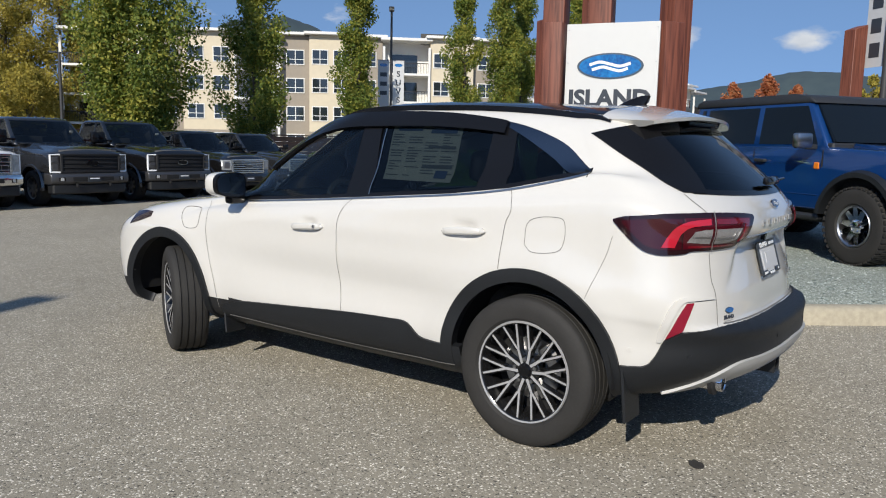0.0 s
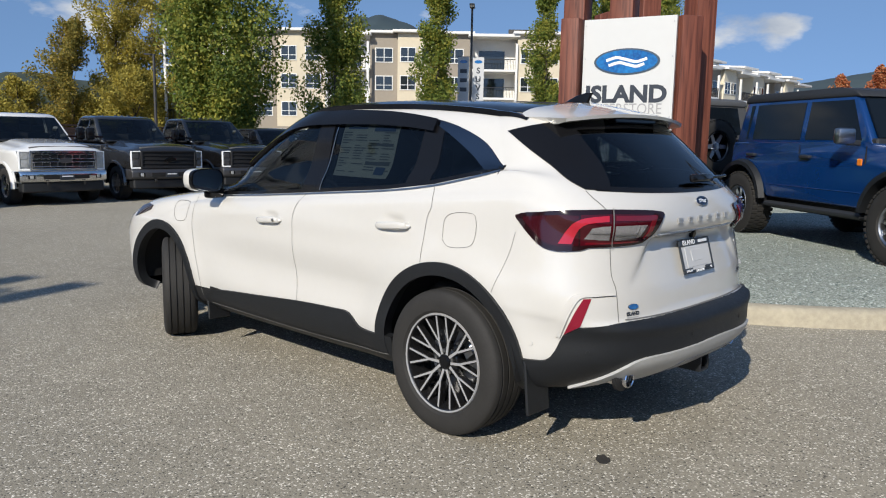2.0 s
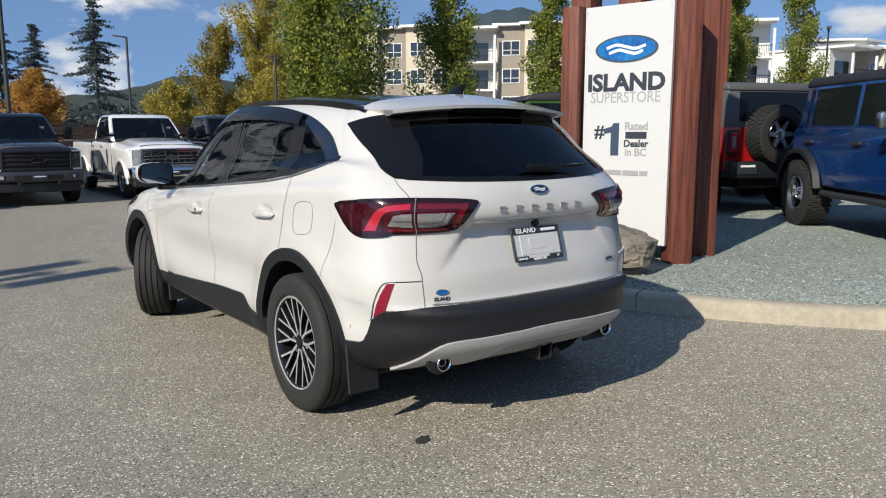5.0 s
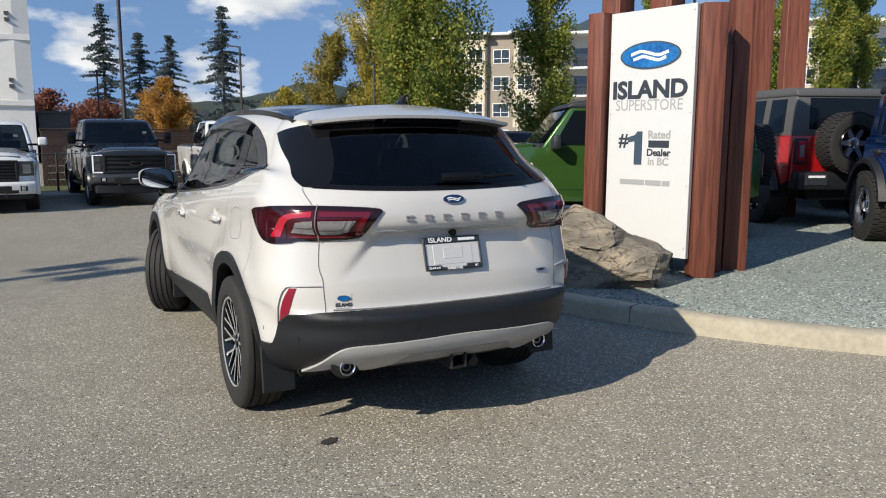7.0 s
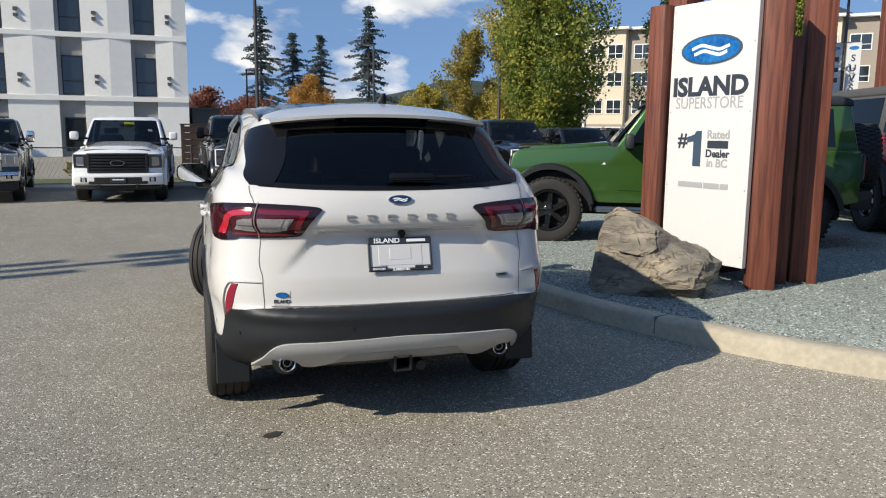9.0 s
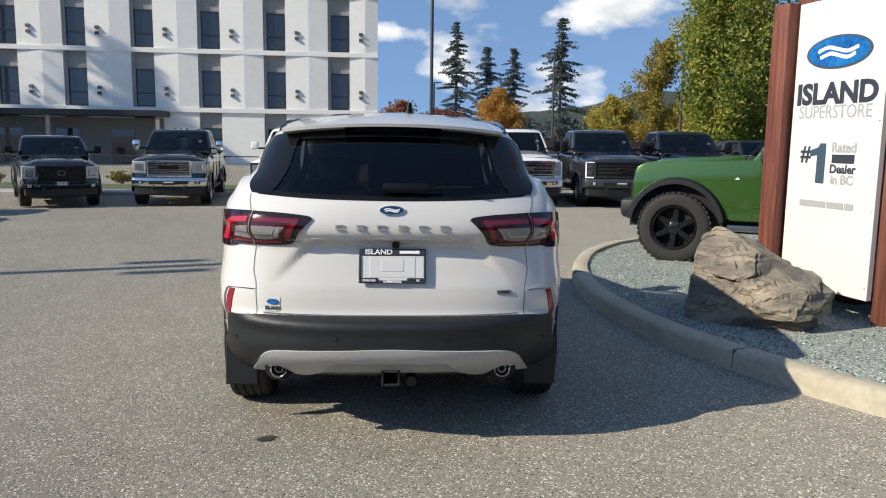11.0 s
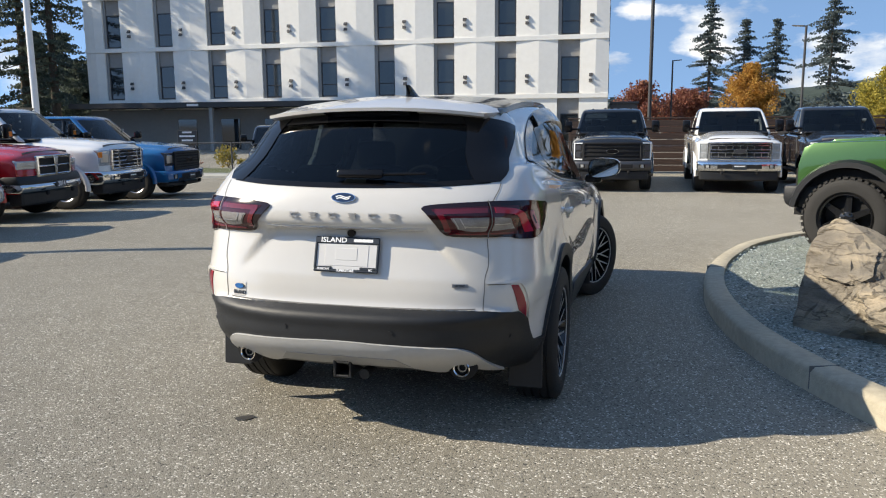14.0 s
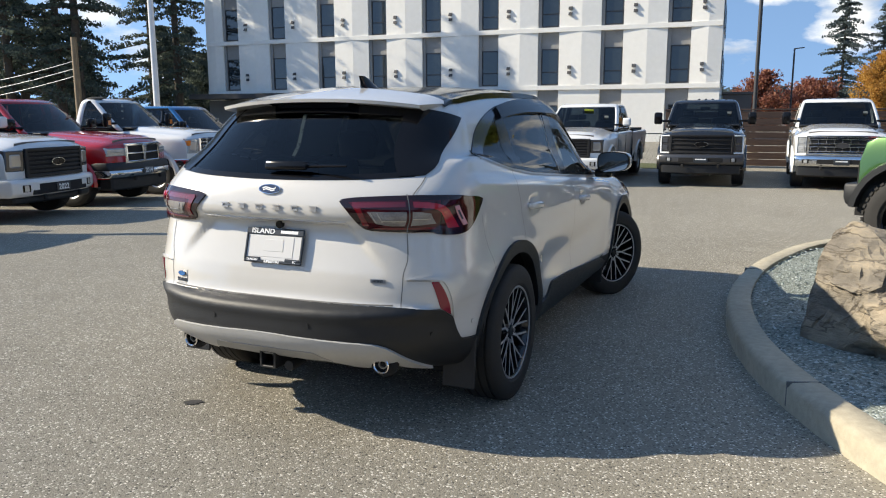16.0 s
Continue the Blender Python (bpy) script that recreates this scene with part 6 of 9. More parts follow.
        # -- headlamp edge
        part("headlamp", skin(S, [(3.16, 0.872), (3.27, 0.84), (3.42, 0.80)], [(3.16, 0.905), (3.27, 0.905), (3.42, 0.885)], 16, 4, 0.006, 0.02), LAMP_SMOKE, car)
        # -- mud flaps
        part("mud_flap", box(bmesh.new(), -0.085, 0.085, -0.008, 0.008, -0.20, 0.06, 0.006), BLACK_PLASTIC, car).matrix_basis = pose(k * 0.80, -0.415, 0.40, -6, 0, 0)
        part("mud_flap", box(bmesh.new(), -0.085, 0.085, -0.008, 0.008, -0.14, 0.0, 0.006), BLACK_PLASTIC, car).matrix_basis = pose(k * 0.81, 2.36, 0.30, -6, 0, 0)
        # -- roof rail
        bm = bmesh.new()
        pr = None
        for i in range(33):
            y = 1.62 - 1.80 * i / 32
            p, nn = shoot("T", k * (0.625 - 0.025 * abs(y - 0.8)), y)
            h = 0.018 * min(1, i / 4, (32 - i) / 4) ** 0.6
            q = [bm.verts.new(p + Vector((k * a, 0, b))) for a, b in ((0.022, -0.01), (0.018, h), (-0.012, h + 0.002), (-0.02, -0.01))]
            if pr:
                for a in range(4):
                    bm.faces.new((pr[a], q[a], q[(a + 1) % 4], pr[(a + 1) % 4]))
            pr = q
        part("roof_rail", bm, GLOSS_BLACK, car)
    suv_roof(car); suv_rear(car); suv_cabin(car); suv_wheels(car)
    return car


def suv_roof(car):
    # dark glass roof
    part("glass_roof", skin("T", [(-0.52, 1.46), (-0.585, 1.0), (-0.592, 0.4), (-0.580, -0.13)], [(0.52, 1.46), (0.585, 1.0), (0.592, 0.4), (0.580, -0.13)], 34, 24, 0.004, 0.004), GLOSS_BLACK, car, "dark panoramic glass roof")
    part("roof_glass_joint", ribbon("T", [(-0.5, 0.62), (0.5, 0.62)], 0.02, 20, 0.007), CABIN, car)
    # fin aerial
    bm = bmesh.new()
    rows = []
    for z, y0, y1, w in ((-0.02, -0.055, 0.15, 0.042), (0.0, -0.050, 0.145, 0.038), (0.012, -0.050, 0.115, 0.026), (0.030, -0.056, 0.08, 0.017), (0.05, -0.066, 0.035, 0.012), (0.064, -0.074, -0.02, 0.008)):
        rows.append([bm.verts.new((w * math.sin(2 * math.pi * i / 12), (y0 + y1) / 2 + (y1 - y0) / 2 * math.cos(2 * math.pi * i / 12), z)) for i in range(12)])
    for A, B in zip(rows[:-1], rows[1:]):
        for i in range(12):
            bm.faces.new((A[i], A[(i + 1) % 12], B[(i + 1) % 12], B[i]))
    bm.faces.new(rows[-1]); bm.faces.new(rows[0][::-1])
    p, _ = shoot("T", 0.0, 0.02)
    part("fin_aerial", bm, GLOSS_BLACK, car).matrix_basis = Matrix.Translation(p)
    # roof spoiler: white, black under its middle
    bm = bmesh.new()
    rows = []
    for i in range(33):
        s = -1 + i / 16
        e = abs(s)
        front = -0.150 + 0.025 * e ** 2
        back = -0.452 + 0.075 * e ** 2.6
        z1 = 1.588 - 0.034 * e ** 2.2
        top = []
        for t in (0.0, 0.25, 0.5, 0.75, 0.93, 1.0):
            x = s * (0.618 - 0.041 * t)
            z0 = shoot("T", s * 0.618, front)[0].z + 0.005
            top.append((x, front + (back - front) * t, z0 + (z1 - z0) * (0.75 * t + 0.25 * t * t)))
        x = s * 0.577
        bot = [(x, back + 0.004, z1 - 0.016), (x * 0.985, back + 0.05, z1 - 0.026), (x * 0.96, back + 0.17, z1 - 0.03)]
        rows.append([bm.verts.new(q) for q in top + bot])
    n = len(rows[0])
    for A, B in zip(rows[:-1], rows[1:]):
        for i in range(n - 1):
            f = bm.faces.new((A[i], B[i], B[i + 1], A[i + 1]))
            f.material_index = 1 if i >= 6 and abs(A[0].co.x + B[0].co.x) < 0.52 else 0
    bm.faces.new(rows[0]); bm.faces.new(rows[-1][::-1])
    part("roof_spoiler", bm, [WHITE_PAINT, GLOSS_BLACK], car, "white roof spoiler with a black middle underneath", sharp=40)
    part("high_brake_lamp", box(bmesh.new(), -0.205, 0.205, -0.014, 0.05, -0.012, 0.012, 0.006), GLOSS_BLACK, car, "dark high-level brake lamp").matrix_basis = pose(0, -0.400, 1.556)


def suv_rear(car):
    # rear glass, black edge, side fins
    part("rear_glass", skin("B", GLASS_LOW, GLASS_TOP, 40, 14, 0.001, 0.004), TINT, car, "dark tinted rear window")
    part("rear_glass_edge", skin("B", [(u * 1.0, v) for u, v in GLASS_LOW], [(u, v + 0.022) for u, v in GLASS_LOW], 40, 2, 0.003, 0.01), GLOSS_BLACK, car)
    for S in ("L", "R"):
        part("rear_glass_fin", skin(S, [(-0.115, 1.490), (-0.165, 1.464), (-0.28, 1.396), (-0.40, 1.330), (-0.49, 1.281), (-0.575, 1.238)], [(-0.325, 1.545), (-0.405, 1.47), (-0.515, 1.37), (-0.59, 1.295), (-0.625, 1.255), (-0.640, 1.233)], 28, 10, 0.0055, 0.02), GLOSS_BLACK, car)
    part("rear_glass_top", skin("B", [(-0.5, 1.50), (0, 1.520), (0.5, 1.50)], [(-0.52, 1.55), (0, 1.572), (0.52, 1.55)], 30, 3, 0.003, 0.01), GLOSS_BLACK, car)
    # wiper
    wp = bmesh.new()
    tube(wp, (0.0, 0, 0.0), (0.40, 0.0, 0.012), 0.010, 0.006, n=8)
    box(wp, -0.03, 0.20, -0.025, 0.0, -0.016, 0.026, 0.012, seg=2)
    w = part("rear_wiper", wp, GLOSS_BLACK, car)
    p, nn = shoot("B", -0.015, 1.256)
    w.matrix_basis = Matrix.Translation(p + nn * 0.022) @ pose(0, 0, 0, -14, 0, 0)
    # lamps
    for k in (-1, 1):
        ring = lambda pts: [(k * t, z) for t, z in pts]
        on = lambda lo, hi, n=40, m=6, lift=0.014, depth=0.0: skin("C", ring(lo), ring(hi), n, m, lift, depth)
        lamp = part("tail_lamp", on([(28.8, 1.124), (32.0, 1.072), (35.5, 1.020), (38.5, 1.000), (48.5, 0.992), (54.2, 0.990), (56.2, 0.980), (60.0, 0.974), (63.0, 0.974), (66.5, 0.988), (70.0, 1.030), (75.0, 1.108)],
                                    [(28.8, 1.128), (30.5, 1.139), (38.0, 1.148), (48.5, 1.153), (55.0, 1.152), (60.0, 1.150), (64.0, 1.146), (68.0, 1.139), (72.0, 1.132), (75.0, 1.118)], 90, 14, 0.010, 0.02), LAMP_SMOKE, car, "smoked red tail lamp")
        part("wing_lens", on([(57.2, 0.998), (62.0, 0.996), (66.0, 1.010), (69.0, 1.050), (72.5, 1.100)], [(57.2, 1.128), (62.0, 1.130), (66.0, 1.126), (69.0, 1.121), (72.5, 1.113)], 36, 8, 0.0115), LAMP_WING, lamp, "dark red outer lens")
        part("lens", on([(34.0, 1.090), (36.6, 1.022), (39.5, 1.009), (48.5, 1.004), (56.8, 1.000)], [(31.6, 1.124), (36.0, 1.128), (40.0, 1.130), (48.5, 1.133), (56.8, 1.131)], 50, 8, 0.0115), LAMP_DEEP, lamp)
        part("light_bar", on([(59.0, 1.006), (57.7, 1.060), (56.2, 1.088), (54.2, 1.098), (49.4, 1.104)], [(62.4, 1.006), (60.4, 1.064), (58.5, 1.100), (55.2, 1.119), (49.4, 1.127)], 40, 5, 0.0145), LAMP_RED_BRIGHT, lamp, "bright red chevron")
        part("light_bar", on([(37.7, 1.031), (36.4, 1.066), (35.3, 1.100), (36.5, 1.103), (47.4, 1.106)], [(36.0, 1.030), (34.4, 1.075), (32.6, 1.121), (36.0, 1.123), (47.4, 1.126)], 40, 4, 0.0145), LAMP_RED, lamp)
        part("light_bar", on([(39.5, 1.013), (48.0, 1.008), (55.5, 1.005)], [(39.3, 1.022), (48.0, 1.017), (55.5, 1.014)], 30, 3, 0.0145), LAMP_RED, lamp)
        part("clear_lens", on([(39.4, 1.042), (43.5, 1.031), (47.5, 1.028)], [(37.0, 1.087), (42.0, 1.087), (47.5, 1.087)], 26, 6, 0.0145), LAMP_CLEAR, lamp)
        part("clear_lens", on([(49.0, 1.028), (52.5, 1.029), (55.8, 1.031)], [(49.0, 1.087), (51.5, 1.085), (53.8, 1.080)], 22, 6, 0.0145), LAMP_CLEAR, lamp)
        part("lens_divider", on([(41.0, 1.052), (47.3, 1.050)], [(41.0, 1.0555), (47.3, 1.0535)], 16, 2, 0.0165), DARK_CHROME, lamp)
        part("lens_divider", on([(49.2, 1.058), (54.0, 1.058)], [(49.2, 1.0615), (53.8, 1.0615)], 14, 2, 0.0165), DARK_CHROME, lamp)
        for q in (38.4, 40.2):
            part("lens_divider", on([(q + 1.0, 1.047), (q + 0.1, 1.066), (q - 0.6, 1.083)], [(q + 1.25, 1.047), (q + 0.35, 1.066), (q - 0.35, 1.083)], 10, 2, 0.0162), DARK_CHROME, lamp)
        part("lamp_gap", ribbon("C", ring([(48.3, 0.990), (48.2, 1.154)]), 0.004, 24, 0.0175, False), GAP, lamp)
        if k > 0:
            part("film_tag", on([(61.0, 1.104), (62.6, 1.050), (64.0, 1.012)], [(62.6, 1.106), (64.3, 1.052), (65.6, 1.016)], 14, 4, 0.0165), FILM_PINK, lamp, "pale pink protective film tag")
            part("print_bar", on([(62.0, 1.084), (63.4, 1.040)], [(62.6, 1.085), (64.0, 1.041)], 10, 2, 0.018), SIGN_INK, lamp)
        # hatch joints
        part("hatch_gap", ribbon("C", ring([(48.2, 0.986), (48.0, 0.915), (47.6, 0.862), (46.4, 0.812), (45.9, 0.760), (45.2, 0.660)]), 0.0030, 50, 0.0016, True), GAP, car)
        part("hatch_gap", ribbon("C", ring([(49.6, 1.152), (51.4, 1.178), (53.4, 1.202), (55.6, 1.232)]), 0.0030, 24, 0.0016, True), GAP, car)
        # upright reflector, the white fold over it
        part("reflector", on([(53.2, 0.772), (54.4, 0.714), (55.7, 0.648)], [(55.2, 0.771), (57.2, 0.712), (59.9, 0.604)], 26, 5, 0.004, 0.01), REFLECTOR, car, "upright red bumper reflector")
        part("bumper_fold", on([(46.6, 0.782), (50.0, 0.7815), (53.0, 0.780), (55.5, 0.777), (57.0, 0.756), (58.6, 0.700), (60.2, 0.622), (60.8, 0.590)], [(46.6, 0.7835), (50.0, 0.790), (53.5, 0.795), (57.0, 0.790), (59.0, 0.765), (60.6, 0.706), (61.8, 0.630), (62.0, 0.592)], 60, 5, 0.0095, 0.012), WHITE_PAINT, car)
        part("reflector_lip", ribbon("C", ring([(47.0, 0.779), (50.0, 0.7785), (53.0, 0.777)]), 0.003, 24, 0.002, False), GAP, car)
        part("sensor_cap", ellipse(bmesh.new(), 0.011, 0.011, 0, 0.003, 18), WHITE_PAINT, car).matrix_basis = (lambda q: Matrix.Translation(q[0] + q[1] * 0.002) @ q[1].to_track_quat("Z", "Y").to_matrix().to_4x4())(shoot("C", k * 69.0, 0.545))
    # bumper skin, wrapped round both corners to the wheel arches
    half = [(0, 0.657), (24, 0.657), (38, 0.656), (45, 0.653), (52, 0.648), (55.8, 0.643), (58.2, 0.620), (60.3, 0.597), (61.8, 0.532), (63.6, 0.487), (65.2, 0.473), (69.0, 0.469), (73.5, 0.466)]
    bt = [(-t, z) for t, z in half[:0:-1]] + half
    bl = [(-73.5, 0.335), (0, 0.335), (73.5, 0.335)]
    part("rear_bumper", skin("C", bl, bt, 220, 22, 0.013, 0.02, False), BLACK_PLASTIC, car, "grained black rear bumper", sharp=60)
    # silver skid trim
    out = [(0, 0.408), (0.20, 0.405), (0.31, 0.402), (0.36, 0.386), (0.405, 0.366), (0.44, 0.360), (0.468, 0.364), (0.485, 0.384), (0.515, 0.412), (0.553, 0.424), (0.592, 0.402), (0.617, 0.372), (0.66, 0.352), (0.705, 0.340)]
    up = [(0, 0.527), (0.25, 0.520), (0.40, 0.514), (0.46, 0.511), (0.50, 0.509), (0.54, 0.505), (0.575, 0.498), (0.605, 0.484), (0.632, 0.458), (0.660, 0.412), (0.690, 0.368), (0.708, 0.344)]
    sl, st = [[(-x, z) for x, z in h[:0:-1]] + h for h in (out, up)]
    part("skid_trim", skin("B", sl, st, 120, 8, 0.026, 0.02, True), SILVER, car, "satin silver lower bumper trim")
    # shade of the down-facing trim, laid on as a darker strip
    part("skid_recess", skin("B", [(-0.33, 0.409), (0, 0.411), (0.33, 0.409)], [(-0.27, 0.462), (0, 0.466), (0.27, 0.462)], 50, 3, 0.0285, 0.004), SILVER_SHADED, car, "strip of the lower trim coloured darker for its shade")
    part("rear_valance", box(bmesh.new(), -0.40, 0.40, -0.50, -0.40, 0.27, 0.40, 0.03), CABIN, car)
    # exhaust tips
    for k in (-1, 1):
        bm = lathe(bmesh.new(), [(-0.085, 0.037), (-0.09, 0.042), (-0.085, 0.046), (0.2, 0.045), (0.2, 0.036), (-0.06, 0.036)], 28, "Y")
        e = part("exhaust_tip", bm, CHROME, car, "round chrome exhaust tip")
        e.matrix_basis = Matrix.Diagonal((0.88, 1, 0.88, 1)).copy()
        e.matrix_basis = pose(k * 0.553, -0.675, 0.380) @ e.matrix_basis
        part("inner_pipe", lathe(bmesh.new(), [(-0.07, 0.020), (-0.07, 0.024), (0.1, 0.024), (0.1, 0.020)], 20, "Y"), DARK_CHROME, e)
        # near-black discs stand in for the shade inside and around the tip
        part("pipe_dark", ellipse(bmesh.new(), 0.038, 0.038, 0, 0.004), CABIN, e).matrix_basis = pose(0, -0.02, 0, 90, 0, 0)
        part("exhaust_cutout", ellipse(bmesh.new(), 0.070, 0.062, 0, 0.02), CABIN, car).matrix_basis = pose(k * 0.553, -0.712, 0.382, 90, 0, 0)
    # tow hitch
    bm = bmesh.new()
    for a in ((-0.045, -0.033, -0.045, 0.045), (0.033, 0.045, -0.045, 0.045), (-0.033, 0.033, 0.033, 0.045), (-0.033, 0.033, -0.045, -0.033)):
        box(bm, a[0], a[1], -0.12, 0.25, a[2], a[3], 0.003)
    hi = part("tow_hitch", bm, BLACK_PLASTIC, car, "black square tow hitch receiver")
    hi.matrix_basis = pose(0, -0.745, 0.372)
    part("hitch_plate", box(bmesh.new(), -0.09, 0.09, -0.045, -0.02, 0.02, 0.075, 0.01), BLACK_PLASTIC, hi)
    part("cross_tube", tube(bmesh.new(), (-0.45, 0.05, 0.0), (0.45, 0.05, 0.0), 0.035), BLACK_PLASTIC, hi)
    part("wiring_socket", tube(bmesh.new(), (0.10, -0.09, -0.03), (0.10, 0.02, -0.03), 0.025), BLACK_PLASTIC, hi)
    # parking sensors
    for x, z in ((-0.76, 0.53), (-0.26, 0.575), (0.26, 0.575), (0.76, 0.53)):
        p, nn = shoot("B", x, z)
        s = part("parking_sensor", ellipse(bmesh.new(), 0.010, 0.010, 0, 0.003, 16), BLACK_PLASTIC, car)
        s.matrix_basis = Matrix.Translation(p + nn * 0.0145) @ nn.to_track_quat("Z", "Y").to_matrix().to_4x4()
    # badges
    def on_rear(x, z, lift=0.002):
        p, nn = shoot("B", x, z)
        side = Vector((0, 0, 1)).cross(nn).normalized()
        up = nn.cross(side)
        return Matrix.Translation(p + nn * lift) @ Matrix((side, up, nn)).transposed().to_4x4()
    oval_badge(car, on_rear(0, 1.170), 0.060, 0.0235, fill=NAVY_DARK)
    for i in range(6):
        x = -0.246 + i * 0.0988
        bm = bmesh.new()
        for z in (-0.0085, 0.0085):
            box(bm, -0.019, 0.019, z - 0.0036, z + 0.0036, 0, 0.006)
        box(bm, -0.019, -0.011, -0.0049, 0.0049, 0, 0.005) if i % 2 == 0 else box(bm, -0.015, 0.015, -0.003, 0.003, 0, 0.005)
        part("model_letter", bm, LETTER, car, "small raised chrome shape").matrix_basis = on_rear(x, 1.091)
    hb = part("hybrid_badge", box(bmesh.new(), -0.036, 0.036, -0.0085, 0.0085, 0, 0.003), DARK_CHROME, car)
    hb.matrix_basis = on_rear(0.550, 0.774)
    words("lettering", "HYBRID", 0.014, PLATE_DARK, hb, pose(0, 0, 0.0035), bold=0.0006)
    # dealer sticker
    stk = part("dealer_sticker", box(bmesh.new(), -0.038, 0.038, -0.04, 0.04, -0.0032, -0.0028), WHITE_PAINT, car, "small dealer sticker with blue oval")
    stk.matrix_basis = on_rear(-0.572, 0.706, 0.004)
    oval_badge(stk, pose(0, 0.018, -0.003), 0.030, 0.013, rim=SIGN_NAVY, detail=False)
    words("lettering", "ISLAND", 0.023, SIGN_INK, stk, pose(0, -0.014, -0.0015), bold=0.001)
    part("word_bar", box(bmesh.new(), -0.034, 0.034, -0.033, -0.028, -0.003, -0.0015), SIGN_GREY, stk)
    # plate frame and blank plate
    pl = part("number_plate", box(bmesh.new(), -0.155, 0.155, -0.079, 0.079, 0, 0.006, 0.003), PLATE_PALE, car, "blank pale plate in a dark dealer frame")
    pl.matrix_basis = on_rear(0.005, 0.897, 0.014)
    fr = bmesh.new()
    box(fr, -0.162, 0.162, 0.050, 0.083, 0, 0.012, 0.004); box(fr, -0.162, 0.162, -0.084, -0.070, 0, 0.012, 0.004)
    box(fr, -0.162, -0.150, -0.07, 0.05, 0, 0.012, 0.003); box(fr, 0.150, 0.162, -0.07, 0.05, 0, 0.012, 0.003)
    box(fr, -0.15, -0.07, -0.072, -0.058, 0, 0.0118, 0.003); box(fr, 0.07, 0.15, -0.072, -0.058, 0, 0.0118, 0.003)
    f = part("plate_frame", fr, PLATE_DARK, pl)
    words("lettering", "ISLAND", 0.034, BADGE_WHITE, f, pose(-0.066, 0.0665, 0.0125), bold=0.0008, extrude=0.0006, wide=1.15)
    part("word_bar", box(bmesh.new(), 0.034, 0.130, 0.0595, 0.0735, 0.0118, 0.0132), BADGE_WHITE, f)
    words("lettering", "DUNCAN", 0.014, BADGE_WHITE, f, pose(-0.112, -0.071, 0.0125), bold=0.0005, extrude=0.0005)
    words("lettering", "SUPERSTORE", 0.015, BADGE_WHITE, f, pose(0.0, -0.0775, 0.0125), bold=0.0006, extrude=0.0005)
    words("lettering", "BC", 0.014, BADGE_WHITE, f, pose(0.125, -0.071, 0.0125), bold=0.0005, extrude=0.0005)
    part("plate_boss", box(bmesh.new(), -0.055, 0.055, -0.028, 0.030, 0.004, 0.009, 0.002), PLATE_PALE, pl, smooth=False)
    part("plate_step", box(bmesh.new(), -0.11, 0.11, -0.055, 0.045, 0.003, 0.0076, 0.0015, seg=1), PLATE_PALE, pl, smooth=False)
    # hatch overhang above the plate, camera
    part("hatch_handle", skin("B", [(-0.37, 1.018), (0, 1.012), (0.37, 1.018)], [(-0.40, 1.036), (0, 1.034), (0.40, 1.036)], 40, 3, 0.004, 0.01), WHITE_PAINT, car)
    part("rear_camera", tube(bmesh.new(), (0, -0.02, 0), (0, 0.04, 0.01), 0.018, 0.022, 14), GLOSS_BLACK, car).matrix_basis = Matrix.Translation(shoot("B", 0.02, 1.0)[0])
    # lower hatch recess: a raised lip either side
    part("hatch_bottom_gap", ribbon("B", [(-0.62, 0.668), (0, 0.664), (0.62, 0.668)], 0.006, 50, 0.004), GAP, car)


